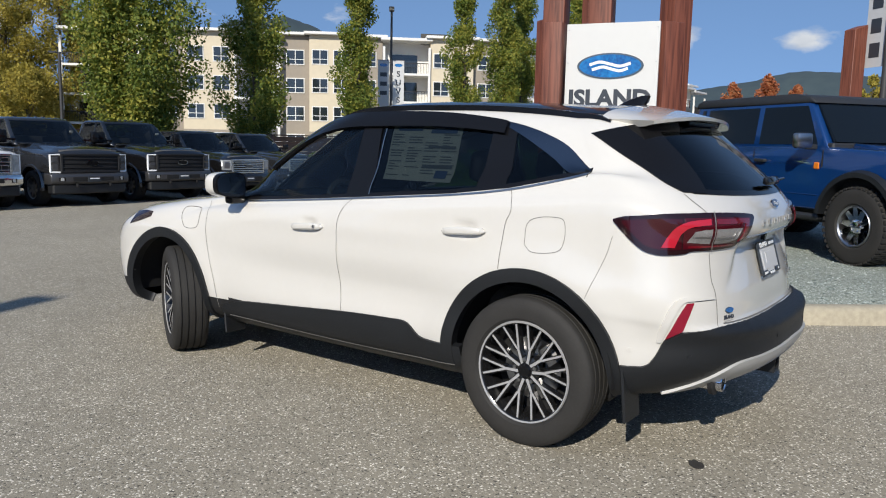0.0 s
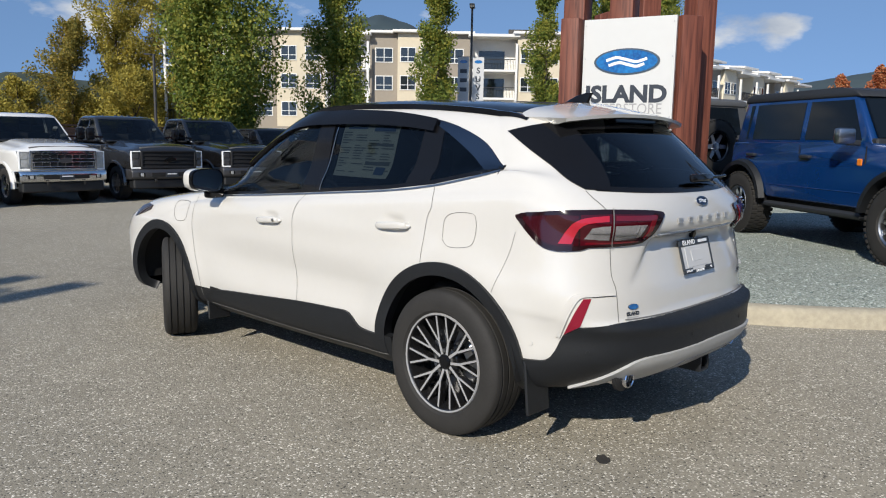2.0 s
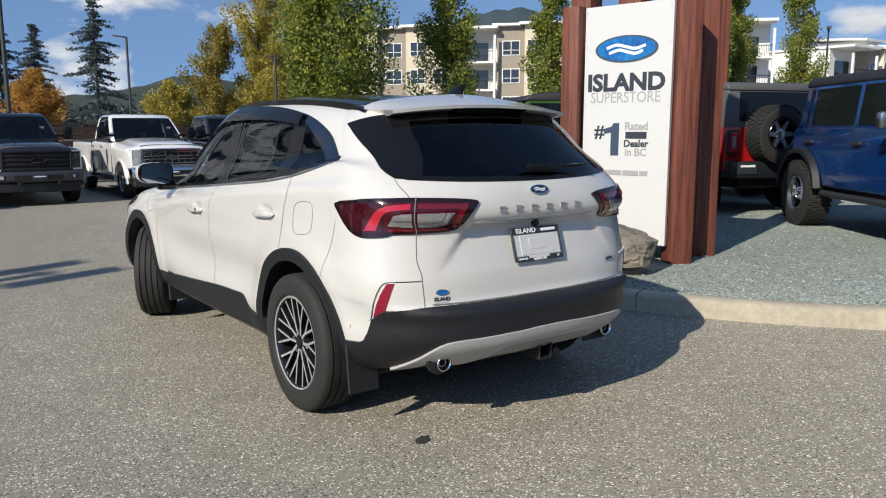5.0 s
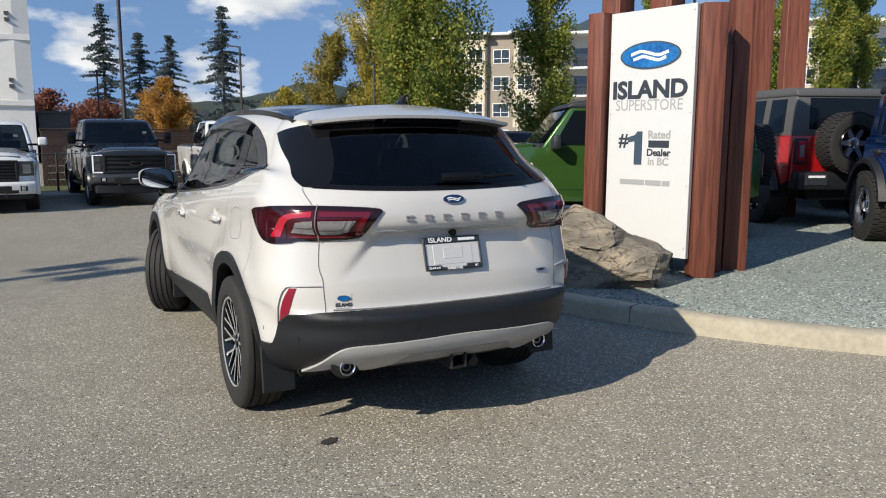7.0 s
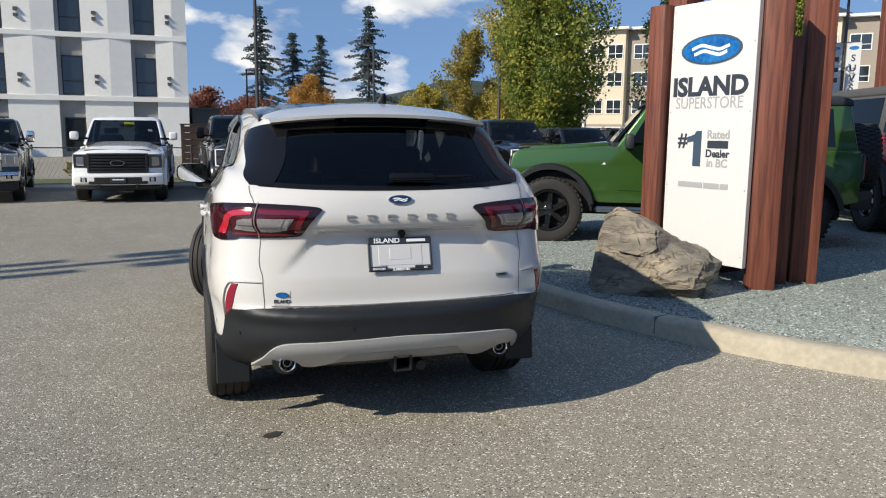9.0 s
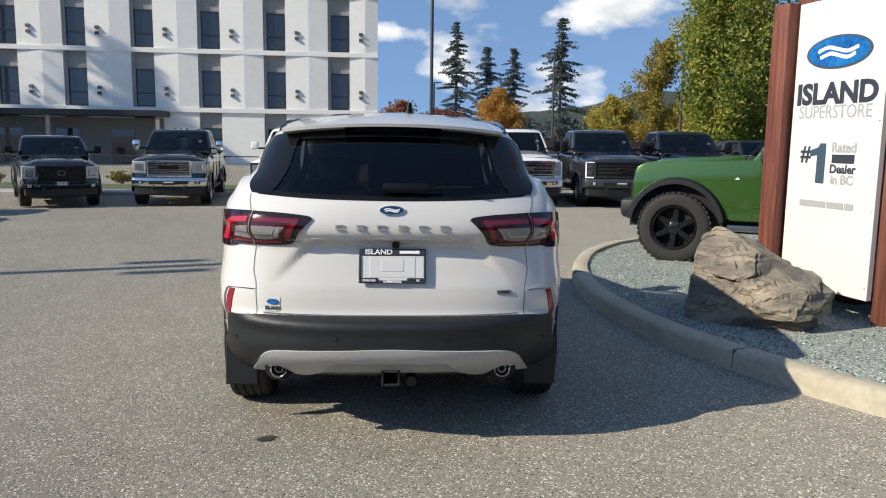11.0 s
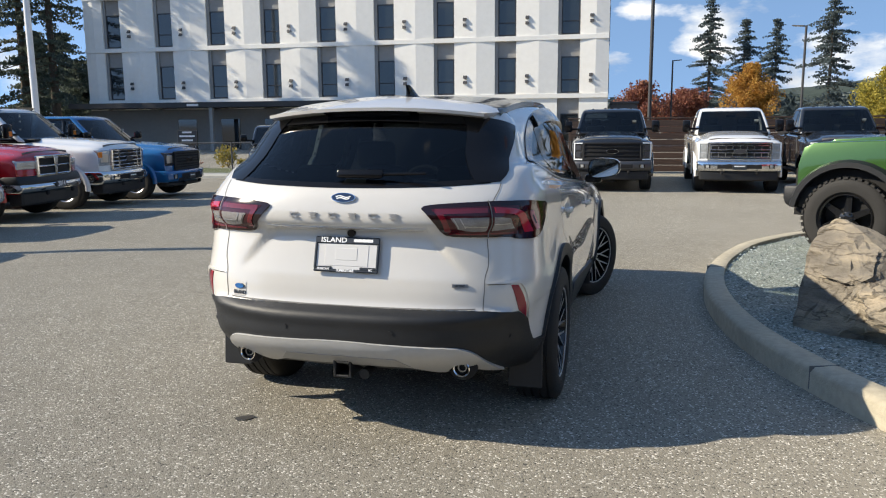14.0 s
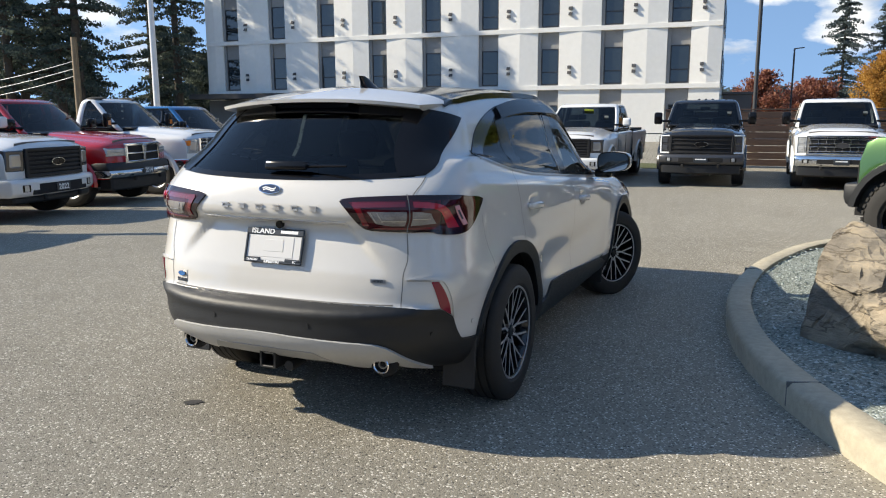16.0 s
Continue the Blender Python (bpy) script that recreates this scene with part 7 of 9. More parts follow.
def suv_cabin(car):
    part("cabin_floor", box(bmesh.new(), -0.72, 0.72, -0.55, 2.5, 0.32, 0.40, 0.02), CABIN, car)
    part("underbody", box(bmesh.new(), -0.66, 0.66, -0.28, 3.2, 0.20, 0.32, 0.03), CABIN, car)
    part("dashboard", box(bmesh.new(), -0.70, 0.70, 1.80, 2.30, 0.75, 1.04, 0.08, seg=3), CABIN, car)
    for k in (-1, 1):
        s = part("front_seat", box(bmesh.new(), -0.25, 0.25, -0.28, 0.28, 0, 0.26, 0.08, seg=3), CABIN_SEAT, car)
        s.matrix_basis = pose(k * 0.37, 1.10, 0.42)
        part("seat_back", box(bmesh.new(), -0.25, 0.25, -0.09, 0.09, 0, 0.62, 0.07, seg=3), CABIN_SEAT, s).matrix_basis = pose(0, -0.28, 0.14, 14, 0, 0)
        part("headrest", box(bmesh.new(), -0.13, 0.13, -0.05, 0.05, 0, 0.18, 0.045, seg=3), CABIN_SEAT, s).matrix_basis = pose(0, -0.42, 0.80, 8, 0, 0)
        part("door_card", box(bmesh.new(), -0.02, 0.02, 0.58, 2.3, 0.35, 1.04, 0.02), CABIN, car).matrix_basis = pose(k * 0.80, 0, 0)
    b = part("rear_bench", box(bmesh.new(), -0.62, 0.62, -0.26, 0.26, 0, 0.24, 0.07, seg=3), CABIN_SEAT, car)
    b.matrix_basis = pose(0, 0.25, 0.44)
    part("bench_back", box(bmesh.new(), -0.62, 0.62, -0.08, 0.08, 0, 0.58, 0.06, seg=3), CABIN_SEAT, b).matrix_basis = pose(0, -0.26, 0.16, 16, 0, 0)
    for x in (-0.4, 0.0, 0.4):
        part("headrest", box(bmesh.new(), -0.12, 0.12, -0.045, 0.045, 0, 0.15, 0.04, seg=2), CABIN_SEAT, b).matrix_basis = pose(x, -0.42, 0.70, 8, 0, 0)
    bm = lathe(bmesh.new(), [(0.018 * math.cos(a), 0.185 + 0.018 * math.sin(a)) for a in [i * 0.785 for i in range(8)]], 36, "Y")
    sw = part("steering_wheel", bm, CABIN, car)
    sw.matrix_basis = pose(-0.37, 1.72, 1.0, -24, 0, 0)
    part("wheel_boss", box(bmesh.new(), -0.17, 0.17, -0.02, 0.03, -0.05, 0.04, 0.03, seg=2), CABIN, sw)
    # price sheets behind the rear side glass
    for k in (-1,):
        ws = thing_sheet(car, k)


def thing_sheet(car, k):
    bm = bmesh.new()
    rows = []
    for z in np.linspace(1.235, 1.515, 8):
        r = []
        for y in np.linspace(1.07, 0.60, 6):
            p, n = shoot("L", float(y), float(z))
            r.append(bm.verts.new(p - n * 0.012))
        rows.append(r)
    for A, B in zip(rows[:-1], rows[1:]):
        for i in range(5):
            bm.faces.new((A[i], A[i + 1], B[i + 1], B[i]))
    sh = part("price_sheet", bm, PAPER, car, "large printed price sheets behind the glass")

    def bar(y0, y1, z0, z1, mat):
        b = bmesh.new()
        q = []
        for y, z in ((y0, z0), (y1, z0), (y1, z1), (y0, z1)):
            p, n = shoot("L", y, z)
            q.append(b.verts.new(p - n * 0.0085))
        b.faces.new(q)
        part("print_bar", b, mat, sh, smooth=False)
    rng = random.Random(3)
    bar(1.03, 0.86, 1.498, 1.508, PAPER_BLUE); bar(0.80, 0.63, 1.485, 1.505, PAPER_BLUE)
    for c in range(4):
        y0 = 1.055 - c * 0.115
        for r in range(16):
            z = 1.475 - r * 0.0145
            if rng.random() < 0.8:
                bar(y0, y0 - rng.uniform(0.04, 0.10), z, z + 0.0045, PAPER_INK)
    bar(0.80, 0.62, 1.405, 1.418, PAPER_INK); bar(0.82, 0.62, 1.30, 1.318, PAPER_INK); bar(0.72, 0.64, 1.252, 1.29, PAPER_BLUE)
    return sh


def tyre(R=0.366, W=0.235, rim=0.235, n=72, grooves=4, block=0.0):
    """Tyre profile turned round X, with circumferential grooves."""
    h = W / 2
    prof = [(-h * 0.80, rim), (-h * 0.98, rim + 0.02), (-h * 1.02, (rim + R) / 2 - 0.005), (-h * 0.98, R - 0.035), (-h * 0.90, R - 0.012), (-h * 0.80, R - 0.003)]
    xs = np.linspace(-h * 0.72, h * 0.72, grooves * 2 + 1 + grooves * 2)
    for i in range(grooves):
        c = -h * 0.56 + i * (h * 1.12) / max(1, grooves - 1)
        prof += [(c - 0.0055, R), (c - 0.004, R - 0.008), (c + 0.004, R - 0.008), (c + 0.0055, R)]
    prof += [(h * 0.80, R - 0.003), (h * 0.90, R - 0.012), (h * 0.98, R - 0.035), (h * 1.02, (rim + R) / 2 - 0.005), (h * 0.98, rim + 0.02), (h * 0.80, rim)]
    return lathe(bmesh.new(), prof, n)


def spoke_piece(r0, r1, a0, a1, w0, w1, x0, x1, thick):
    """One spoke arm in polar terms, in the wheel plane, outer face at x."""
    bm = bmesh.new()
    vs = []
    for r, a, w, x in ((r0, a0, w0, x0), (r1, a1, w1, x1)):
        c, s = math.cos(a), math.sin(a)
        for t in (-0.5, 0.5):
            py, pz = r * c - s * w * t, r * s + c * w * t
            vs.append((x, py, pz)); vs.append((x - thick, py, pz))
    v = [bm.verts.new(q) for q in vs]
    for f in ((0, 2, 6, 4), (1, 5, 7, 3), (0, 4, 5, 1), (2, 3, 7, 6), (0, 1, 3, 2), (4, 6, 7, 5)):
        bm.faces.new([v[i] for i in f])
    return bm


def suv_wheel(car, m):
    """A wheel facing +X, origin at the hub centre."""
    w = part("wheel", tyre(rim=0.244), RUBBER, car, "tyre on a black and machined multi-spoke alloy wheel")
    part("rim_barrel", lathe(bmesh.new(), [(0.098, 0.240), (0.106, 0.236), (0.100, 0.228), (0.02, 0.205), (-0.10, 0.215), (-0.10, 0.240)], 64, close=True), WHEEL_BLACK, w)
    part("rim_lip", lathe(bmesh.new(), [(0.101, 0.2425), (0.108, 0.239), (0.106, 0.2325), (0.099, 0.231)], 64), MACHINED, w)
    part("brake_disc", lathe(bmesh.new(), [(0.0, 0.06), (0.0, 0.15), (-0.02, 0.15), (-0.02, 0.06)], 40), DARK_CHROME, w)
    part("brake_caliper", box(bmesh.new(), -0.05, 0.03, 0.08, 0.16, -0.06, 0.06, 0.015), DARK_CHROME, w)
    part("hub_dark", lathe(bmesh.new(), [(-0.03, 0.0), (-0.03, 0.225), (-0.05, 0.225), (-0.05, 0.0)], 40), CABIN, w)
    for i in range(5):
        base = 2 * math.pi * i / 5 + math.radians(18)
        for q in (-1, 1):
            # stem then two arms
            a = base + q * math.radians(14)
            b = base + q * math.radians(19)
            part("spoke", spoke_piece(0.036, 0.115, a, b, 0.024, 0.020, 0.075, 0.080, 0.035), WHEEL_BLACK, w, smooth=False)
            part("spoke_face", spoke_piece(0.038, 0.113, a, b, 0.014, 0.012, 0.0765, 0.0812, 0.002), MACHINED, w, smooth=False)
            for e in (-1, 1):
                c = b + e * math.radians(9.5)
                part("spoke", spoke_piece(0.105, 0.234, b + e * 0.03, c, 0.020, 0.016, 0.080, 0.094, 0.035), WHEEL_BLACK, w, smooth=False)
                part("spoke_face", spoke_piece(0.108, 0.233, b + e * 0.03, c, 0.0105, 0.009, 0.0812, 0.0952, 0.002), MACHINED, w, smooth=False)
        a = base + math.radians(36)
        part("lug_nut", tube(bmesh.new(), (0.05, 0.056 * math.cos(a), 0.056 * math.sin(a)), (0.082, 0.056 * math.cos(a), 0.056 * math.sin(a)), 0.0115, 0.010, 6), DARK_CHROME, w)
    part("hub_plate", lathe(bmesh.new(), [(0.0, 0.0005), (0.076, 0.0005), (0.070, 0.050), (0.060, 0.070), (0.0, 0.074)], 36, close=False), WHEEL_BLACK, w)
    part("centre_cap", lathe(bmesh.new(), [(0.07, 0.0005), (0.083, 0.0005), (0.083, 0.026), (0.076, 0.031), (0.07, 0.031)], 30, close=False), GLOSS_BLACK, w)
    for o in w.children:
        o.matrix_basis = Matrix.Diagonal((1, 1.035, 1.035, 1))
    w.matrix_basis = m
    return w


def suv_wheels(car):
    first = suv_wheel(car, pose(0.815, 0.075, 0.357, 11, 0, 0))
    steer = -27         # front wheels turned to the car's right
    for m in (pose(-0.815, 0.075, 0.349, 40, 0, 180), pose(0.815, FRONT_Y, 0.322, 70, 0, steer), pose(-0.815, FRONT_Y, 0.314, -25, 0, 180 + steer)):
        o = copy_thing(first, m)
        o.parent = car


build_suv()


# ---- parked trucks ----
def paint(name, color, flake=0.0):
    return material(name, color, 0.22, metal=flake, coat=1.0, vary=0.05, scale=4)


P_WHITE = paint("truck_white_paint", (0.74, 0.74, 0.73))
P_GREY = paint("truck_grey_paint", (0.022, 0.023, 0.026), 0.2)
P_BLACK = paint("truck_black_paint", (0.007, 0.007, 0.008), 0.1)
P_DKGREY = paint("truck_dark_grey_paint", (0.015, 0.016, 0.018), 0.2)
P_BLUE = paint("truck_blue_paint", (0.004, 0.115, 0.31), 0.2)
P_RED = paint("truck_red_paint", (0.44, 0.008, 0.014), 0.1)
P_BLUE2 = paint("bright_blue_paint", (0.004, 0.040, 0.165), 0.25)
P_GREEN = paint("metallic_green_paint", (0.055, 0.135, 0.028), 0.45)
P_RED2 = paint("bright_red_paint", (0.42, 0.010, 0.014), 0.2)
ROOF_GREY = material("grey_hardtop", (0.085, 0.085, 0.085), 0.6, vary=0.1, bump=0.1, bump_scale=300)
ROOF_BLACK = material("black_hardtop", (0.022, 0.024, 0.028), 0.55, vary=0.1, bump=0.1, bump_scale=300)
CAR_GLASS = material("dark_car_glass", (0.006, 0.009, 0.013), 0.05, spec=0.22)
HEADLAMP = material("headlamp_lens", (0.55, 0.57, 0.58), 0.12, metal=0.3, coat=1.0, vary=0.45, scale=18)
LAMP_DARK = material("headlamp_dark", (0.03, 0.03, 0.035), 0.1, coat=1.0)
AMBER = material("amber_lens", (0.75, 0.20, 0.02), 0.2, coat=1.0)
BRIGHT_TRIM = material("bright_grille_trim", (0.76, 0.77, 0.78), 0.12, metal=1.0, rough_vary=0.04)
SATIN_DARK = material("dark_satin_bumper", (0.10, 0.10, 0.105), 0.34, metal=0.7)
GRILLE_BLACK = material("black_grille_plastic", (0.010, 0.010, 0.011), 0.5)
STICKER_Y = material("yellow_sticker", (0.75, 0.80, 0.08), 0.6)


def arc(cy, cz, r, a0, a1, n=12):
    return [(cy + r * math.cos(radians(a0 + (a1 - a0) * i / n)), cz + r * math.sin(radians(a0 + (a1 - a0) * i / n))) for i in range(n + 1)]


WHEEL_CACHE = {}


def plain_wheel(parent, key, m, R=0.41, W=0.27, rim=0.255, spokes=6, rim_mat=None, face_mat=None, knob=False):
    """A truck wheel facing +X: tyre, rim, spokes, hub. Alike wheels share their meshes."""
    if key in WHEEL_CACHE:
        o = copy_thing(WHEEL_CACHE[key], m)
        o.parent = parent
        return o
    w = part("wheel", tyre(R, W, rim, 48, 4), RUBBER, parent)
    h = W / 2
    part("rim", lathe(bmesh.new(), [(h * 0.82, rim + 0.004), (h * 0.9, rim), (h * 0.8, rim - 0.018), (0.0, rim - 0.04), (-h * 0.8, rim), (-h * 0.8, rim + 0.004)], 40), rim_mat or DARK_CHROME, w)
    part("hub_back", lathe(bmesh.new(), [(0.0, 0.001), (0.0, rim - 0.03), (-0.02, rim - 0.03), (-0.02, 0.001)], 30), CABIN, w)
    for i in range(spokes):
        a = 2 * math.pi * i / spokes
        part("spoke", spoke_piece(0.05, rim - 0.012, a, a, 0.075, 0.05, h * 0.62, h * 0.72, 0.05), face_mat or DARK_CHROME, w, smooth=False)
    part("hub", lathe(bmesh.new(), [(0.0, 0.001), (h * 0.72, 0.001), (h * 0.72, 0.05), (h * 0.6, 0.08), (0.0, 0.08)], 24, close=False), face_mat or DARK_CHROME, w)
    if knob:
        for i in range(6):
            a = 2 * math.pi * (i + 0.5) / 6
            part("lug_nut", tube(bmesh.new(), (h * 0.55, 0.062 * math.cos(a), 0.062 * math.sin(a)), (h * 0.80, 0.062 * math.cos(a), 0.062 * math.sin(a)), 0.012, n=6), CHROME, w)
        part("rim_ring", lathe(bmesh.new(), [(h * 0.86, rim - 0.002), (h * 0.93, rim - 0.012), (h * 0.86, rim - 0.022)], 40), rim_mat or DARK_CHROME, w)
        bm = bmesh.new()
        n = 40
        for i in range(n):
            a = 2 * math.pi * i / n
            for x, s, tw in ((-0.75, 1, 0.0), (-0.28, 1, 0.08), (0.28, 1, 0.0), (0.75, 1, 0.08)):
                b = a + tw
                q = Matrix.Rotation(b, 4, "X")
                box(bm, x * h - 0.035, x * h + 0.035, -0.020, 0.020, R - 0.012, R + 0.009, 0.0, q)
        part("tread", bm, RUBBER, w, smooth=False)
    w.matrix_basis = m
    WHEEL_CACHE[key] = w
    return w


TRUCK_GLASS = glassy("truck_glass", (0.70, 0.85, 0.92), 0.24)


def truck_shell(W, HH, sill, FA, RA, R, cab0, cab1, tail, mid):
    """Bonnet, wings, doors and bed sides in one pressing: rounded sections set one behind the other, opened at the wheels."""
    us = sorted({round(-0.03 - 0.05 * i, 3) for i in range(int((-0.03 - tail) / 0.05) + 1)} | {-0.03, -0.045, -0.06, -0.105, -0.155, tail}, reverse=True)
    top = [(0.0, HH - 0.17), (-0.03, HH - 0.12), (-0.06, HH - 0.075), (-0.11, HH - 0.035), (-0.18, HH - 0.008), (-0.30, HH + 0.012), (-0.9, HH + 0.055), (cab0, HH + 0.10), (cab1, HH + 0.12), (cab1 - 0.001, HH + 0.08), (tail, HH + 0.085)]
    tu, tz = [-p[0] for p in top], [p[1] for p in top]
    rows = []
    for u in us:
        k = max(0.0, 1 + u / 0.50)
        w = W * (1 - (0.09 if mid else 0.055) * k ** 2.3) * (1 - 0.012 * max(0.0, -u - 4.6))
        zt = float(np.interp(-u, tu, tz))
        hood = u > cab0
        r = 0.15 if hood else 0.045
        fl = 0.022 * math.exp(-((u - FA) / 0.50) ** 4) + 0.018 * math.exp(-((u - RA) / 0.52) ** 4)
        sec = [(w * 0.93, sill - 0.02), (w * 0.965, sill + 0.08), (w * 0.985 + fl, sill + 0.26), (w * 0.988 + fl, zt - 0.42), (w * 0.996 + fl * 0.6, zt - 0.30), (w + fl * 0.3, zt - 0.20), (w, zt - r)]
        for a in (22, 45, 68, 90):
            sec.append((w - r + r * math.cos(radians(a)), zt - r + r * math.sin(radians(a))))
        inner = w - r
        for f in (0.86, 0.78, 0.74, 0.55, 0.3, 0.0):
            crown = 0.035 * (1 - f * f) + (0.028 * min(1.0, max(0.0, (0.84 - f) / 0.09)) * min(1.0, max(0.0, -u - 0.10) / 0.3)) if hood else 0.0
            sec.append((inner * f, zt + crown))
        rows.append([(x, u, z) for x, z in sec])
    bm = bmesh.new()
    for s in (-1, 1):
        g = [[bm.verts.new((s * x, y, z)) for x, y, z in row] for row in rows]
        for A, B in zip(g[:-1], g[1:]):
            for i in range(len(A) - 1):
                c = (A[i].co + A[i + 1].co + B[i].co + B[i + 1].co) / 4
                if abs(c.x) > 0.55 * W and any(math.hypot(c.y - cy, c.z - R - 0.02) < R + 0.085 for cy in (FA, RA)):
                    continue
                bm.faces.new((A[i], A[i + 1], B[i + 1], B[i]))
        for q in (g[0], g[-1]):
            foot = bm.verts.new((0, q[0].co.y, q[0].co.z))
            bm.faces.new([foot] + q)
    bmesh.ops.remove_doubles(bm, verts=bm.verts, dist=0.0006)
    bmesh.ops.delete(bm, geom=[v for v in bm.verts if not v.link_faces], context="VERTS")
    return bm


def truck_cab(t, W, HH, RF, cab0, cab1, paint_mat, crew, black_pillar=True):
    """The greenhouse: rings of the same columns at rising heights, so that pillars and panes keep clean edges; panes are parts of their own."""
    zb = HH + 0.085
    levels = [(0.0, 0.0), (0.10, 0.0), (0.30, 0.0), (0.55, 0.0), (0.80, 0.004), (0.865, 0.010), (0.92, 0.022), (0.962, 0.050), (0.986, 0.085), (1.0, 0.15), (1.010, 0.26)]
    rings = []
    for f, inset in levels:
        z = zb + (RF - zb) * f
        q = min(f, 1.0)
        yf, yr = cab0 + 0.02 - 0.74 * q ** 0.94 - inset, cab1 + 0.01 + 0.12 * q + inset
        w = W * 0.945 * (1 - 0.165 * q ** 1.25) - inset
        yb = min(yf - 0.42, cab0 - 1.00)
        pts = [(w * 0.915 * a, yf - 0.13 * a ** 2.4, 0) for a in np.linspace(0, 1, 7)]               # windscreen
        pts += [(w * 0.975, yf - 0.165, 0), (w, yf - 0.235, 0)]                                        # front pillar
        a, b = yf - 0.235, (yb if crew else yr + 0.20)
        pts += [(w, a + (b - a) * i / 4, 0) for i in range(1, 5)]                                      # front door pane
        if crew:
            pts += [(w, yb - 0.09, 0)]
            a, b = yb - 0.09, yr + 0.21
            pts += [(w, a + (b - a) * i / 4, 0) for i in range(1, 5)]
        pts += [(w * 0.995, yr + 0.10, 0), (w * 0.96, yr + 0.03, 0), (w * 0.88, yr, 0)]                # rear corner
        pts += [(w * 0.88 * (1 - i / 4), yr, 0) for i in range(1, 5)]
        rings.append([(x, y, z) for x, y, _ in pts])
    n = len(rings[0])
    nb = 12 if crew else 10 ** 6
    kind = lambda c: "windscreen" if c < 6 else "pillar" if c < 8 else "side_window" if c < 12 else "post" if c == nb else "side_window" if crew and c < 17 else "corner" if c < n - 5 else "rear_window"
    shell, panes = bmesh.new(), {}
    for s in (-1, 1):
        for r in range(len(levels) - 1):
            glazed = 1 <= r < 5
            for c in range(n - 1):
                kd = kind(c)
                pane = glazed and kd in ("windscreen", "side_window", "rear_window")
                key = (kd, s if kd == "side_window" else 0, c > 12 if kd == "side_window" else False)
                bm = panes.setdefault(key, bmesh.new()) if pane else shell
                q = [rings[r][c], rings[r][c + 1], rings[r + 1][c + 1], rings[r + 1][c]]
                f = bm.faces.new([bm.verts.new((s * x, y, z)) for x, y, z in q])
                if not pane and (kd == "post" or (kd == "side_window" and r in (0, 5)) or (kd == "windscreen" and r == 0)) and r < 6:
                    f.material_index = 1
    lid = rings[-1]
    shell.faces.new([shell.verts.new(p) for p in lid] + [shell.verts.new((-x, y, z)) for x, y, z in lid[-2:0:-1]])
    bmesh.ops.remove_doubles(shell, verts=shell.verts, dist=0.0008)
    cab = part("cab", shell, [paint_mat, GLOSS_BLACK, CABIN, CABIN], t, sharp=38)
    mid = Vector((0, (cab0 + cab1) / 2, (zb + RF) / 2))
    if sum((p.center - mid).dot(p.normal) for p in cab.data.polygons) < 0:
        cab.data.flip_normals()
    sol = cab.modifiers.new("thickness", "SOLIDIFY")
    sol.thickness, sol.offset, sol.material_offset, sol.use_rim = 0.03, -1, 2, True
    for (kd, s, second), bm in panes.items():
        bmesh.ops.remove_doubles(bm, verts=bm.verts, dist=0.0008)
        for v in bm.verts:
            v.co.x *= 0.994
        part(kd, bm, TRUCK_GLASS, t)
    part("cab_floor", box(bmesh.new(), -W * 0.86, W * 0.86, cab1 + 0.08, cab0 - 0.05, zb - 0.04, zb + 0.012), CABIN, t)
    for y in ((cab0 - 0.98, cab0 - 1.86) if crew else (cab0 - 1.05,)):
        for x in (-0.42, 0.42):
            st = part("seat_back", box(bmesh.new(), -0.25, 0.25, -0.07, 0.07, -0.1, 0.20, 0.06, seg=2), CABIN_SEAT, t)
            st.matrix_basis = pose(x, y, zb + 0.02, 10, 0, 0)
            part("headrest", box(bmesh.new(), -0.13, 0.13, -0.045, 0.045, 0.23, 0.38, 0.04, seg=2), CABIN_SEAT, st)
    part("dashboard", box(bmesh.new(), -W * 0.80, W * 0.80, cab0 - 0.62, cab0 - 0.30, zb - 0.02, zb + 0.07, 0.05, seg=2), CABIN, t)
    part("inner_mirror", box(bmesh.new(), -0.12, 0.12, -0.02, 0.02, -0.035, 0.035, 0.015), CABIN, t).matrix_basis = pose(0, cab0 - 0.72, RF - 0.22)


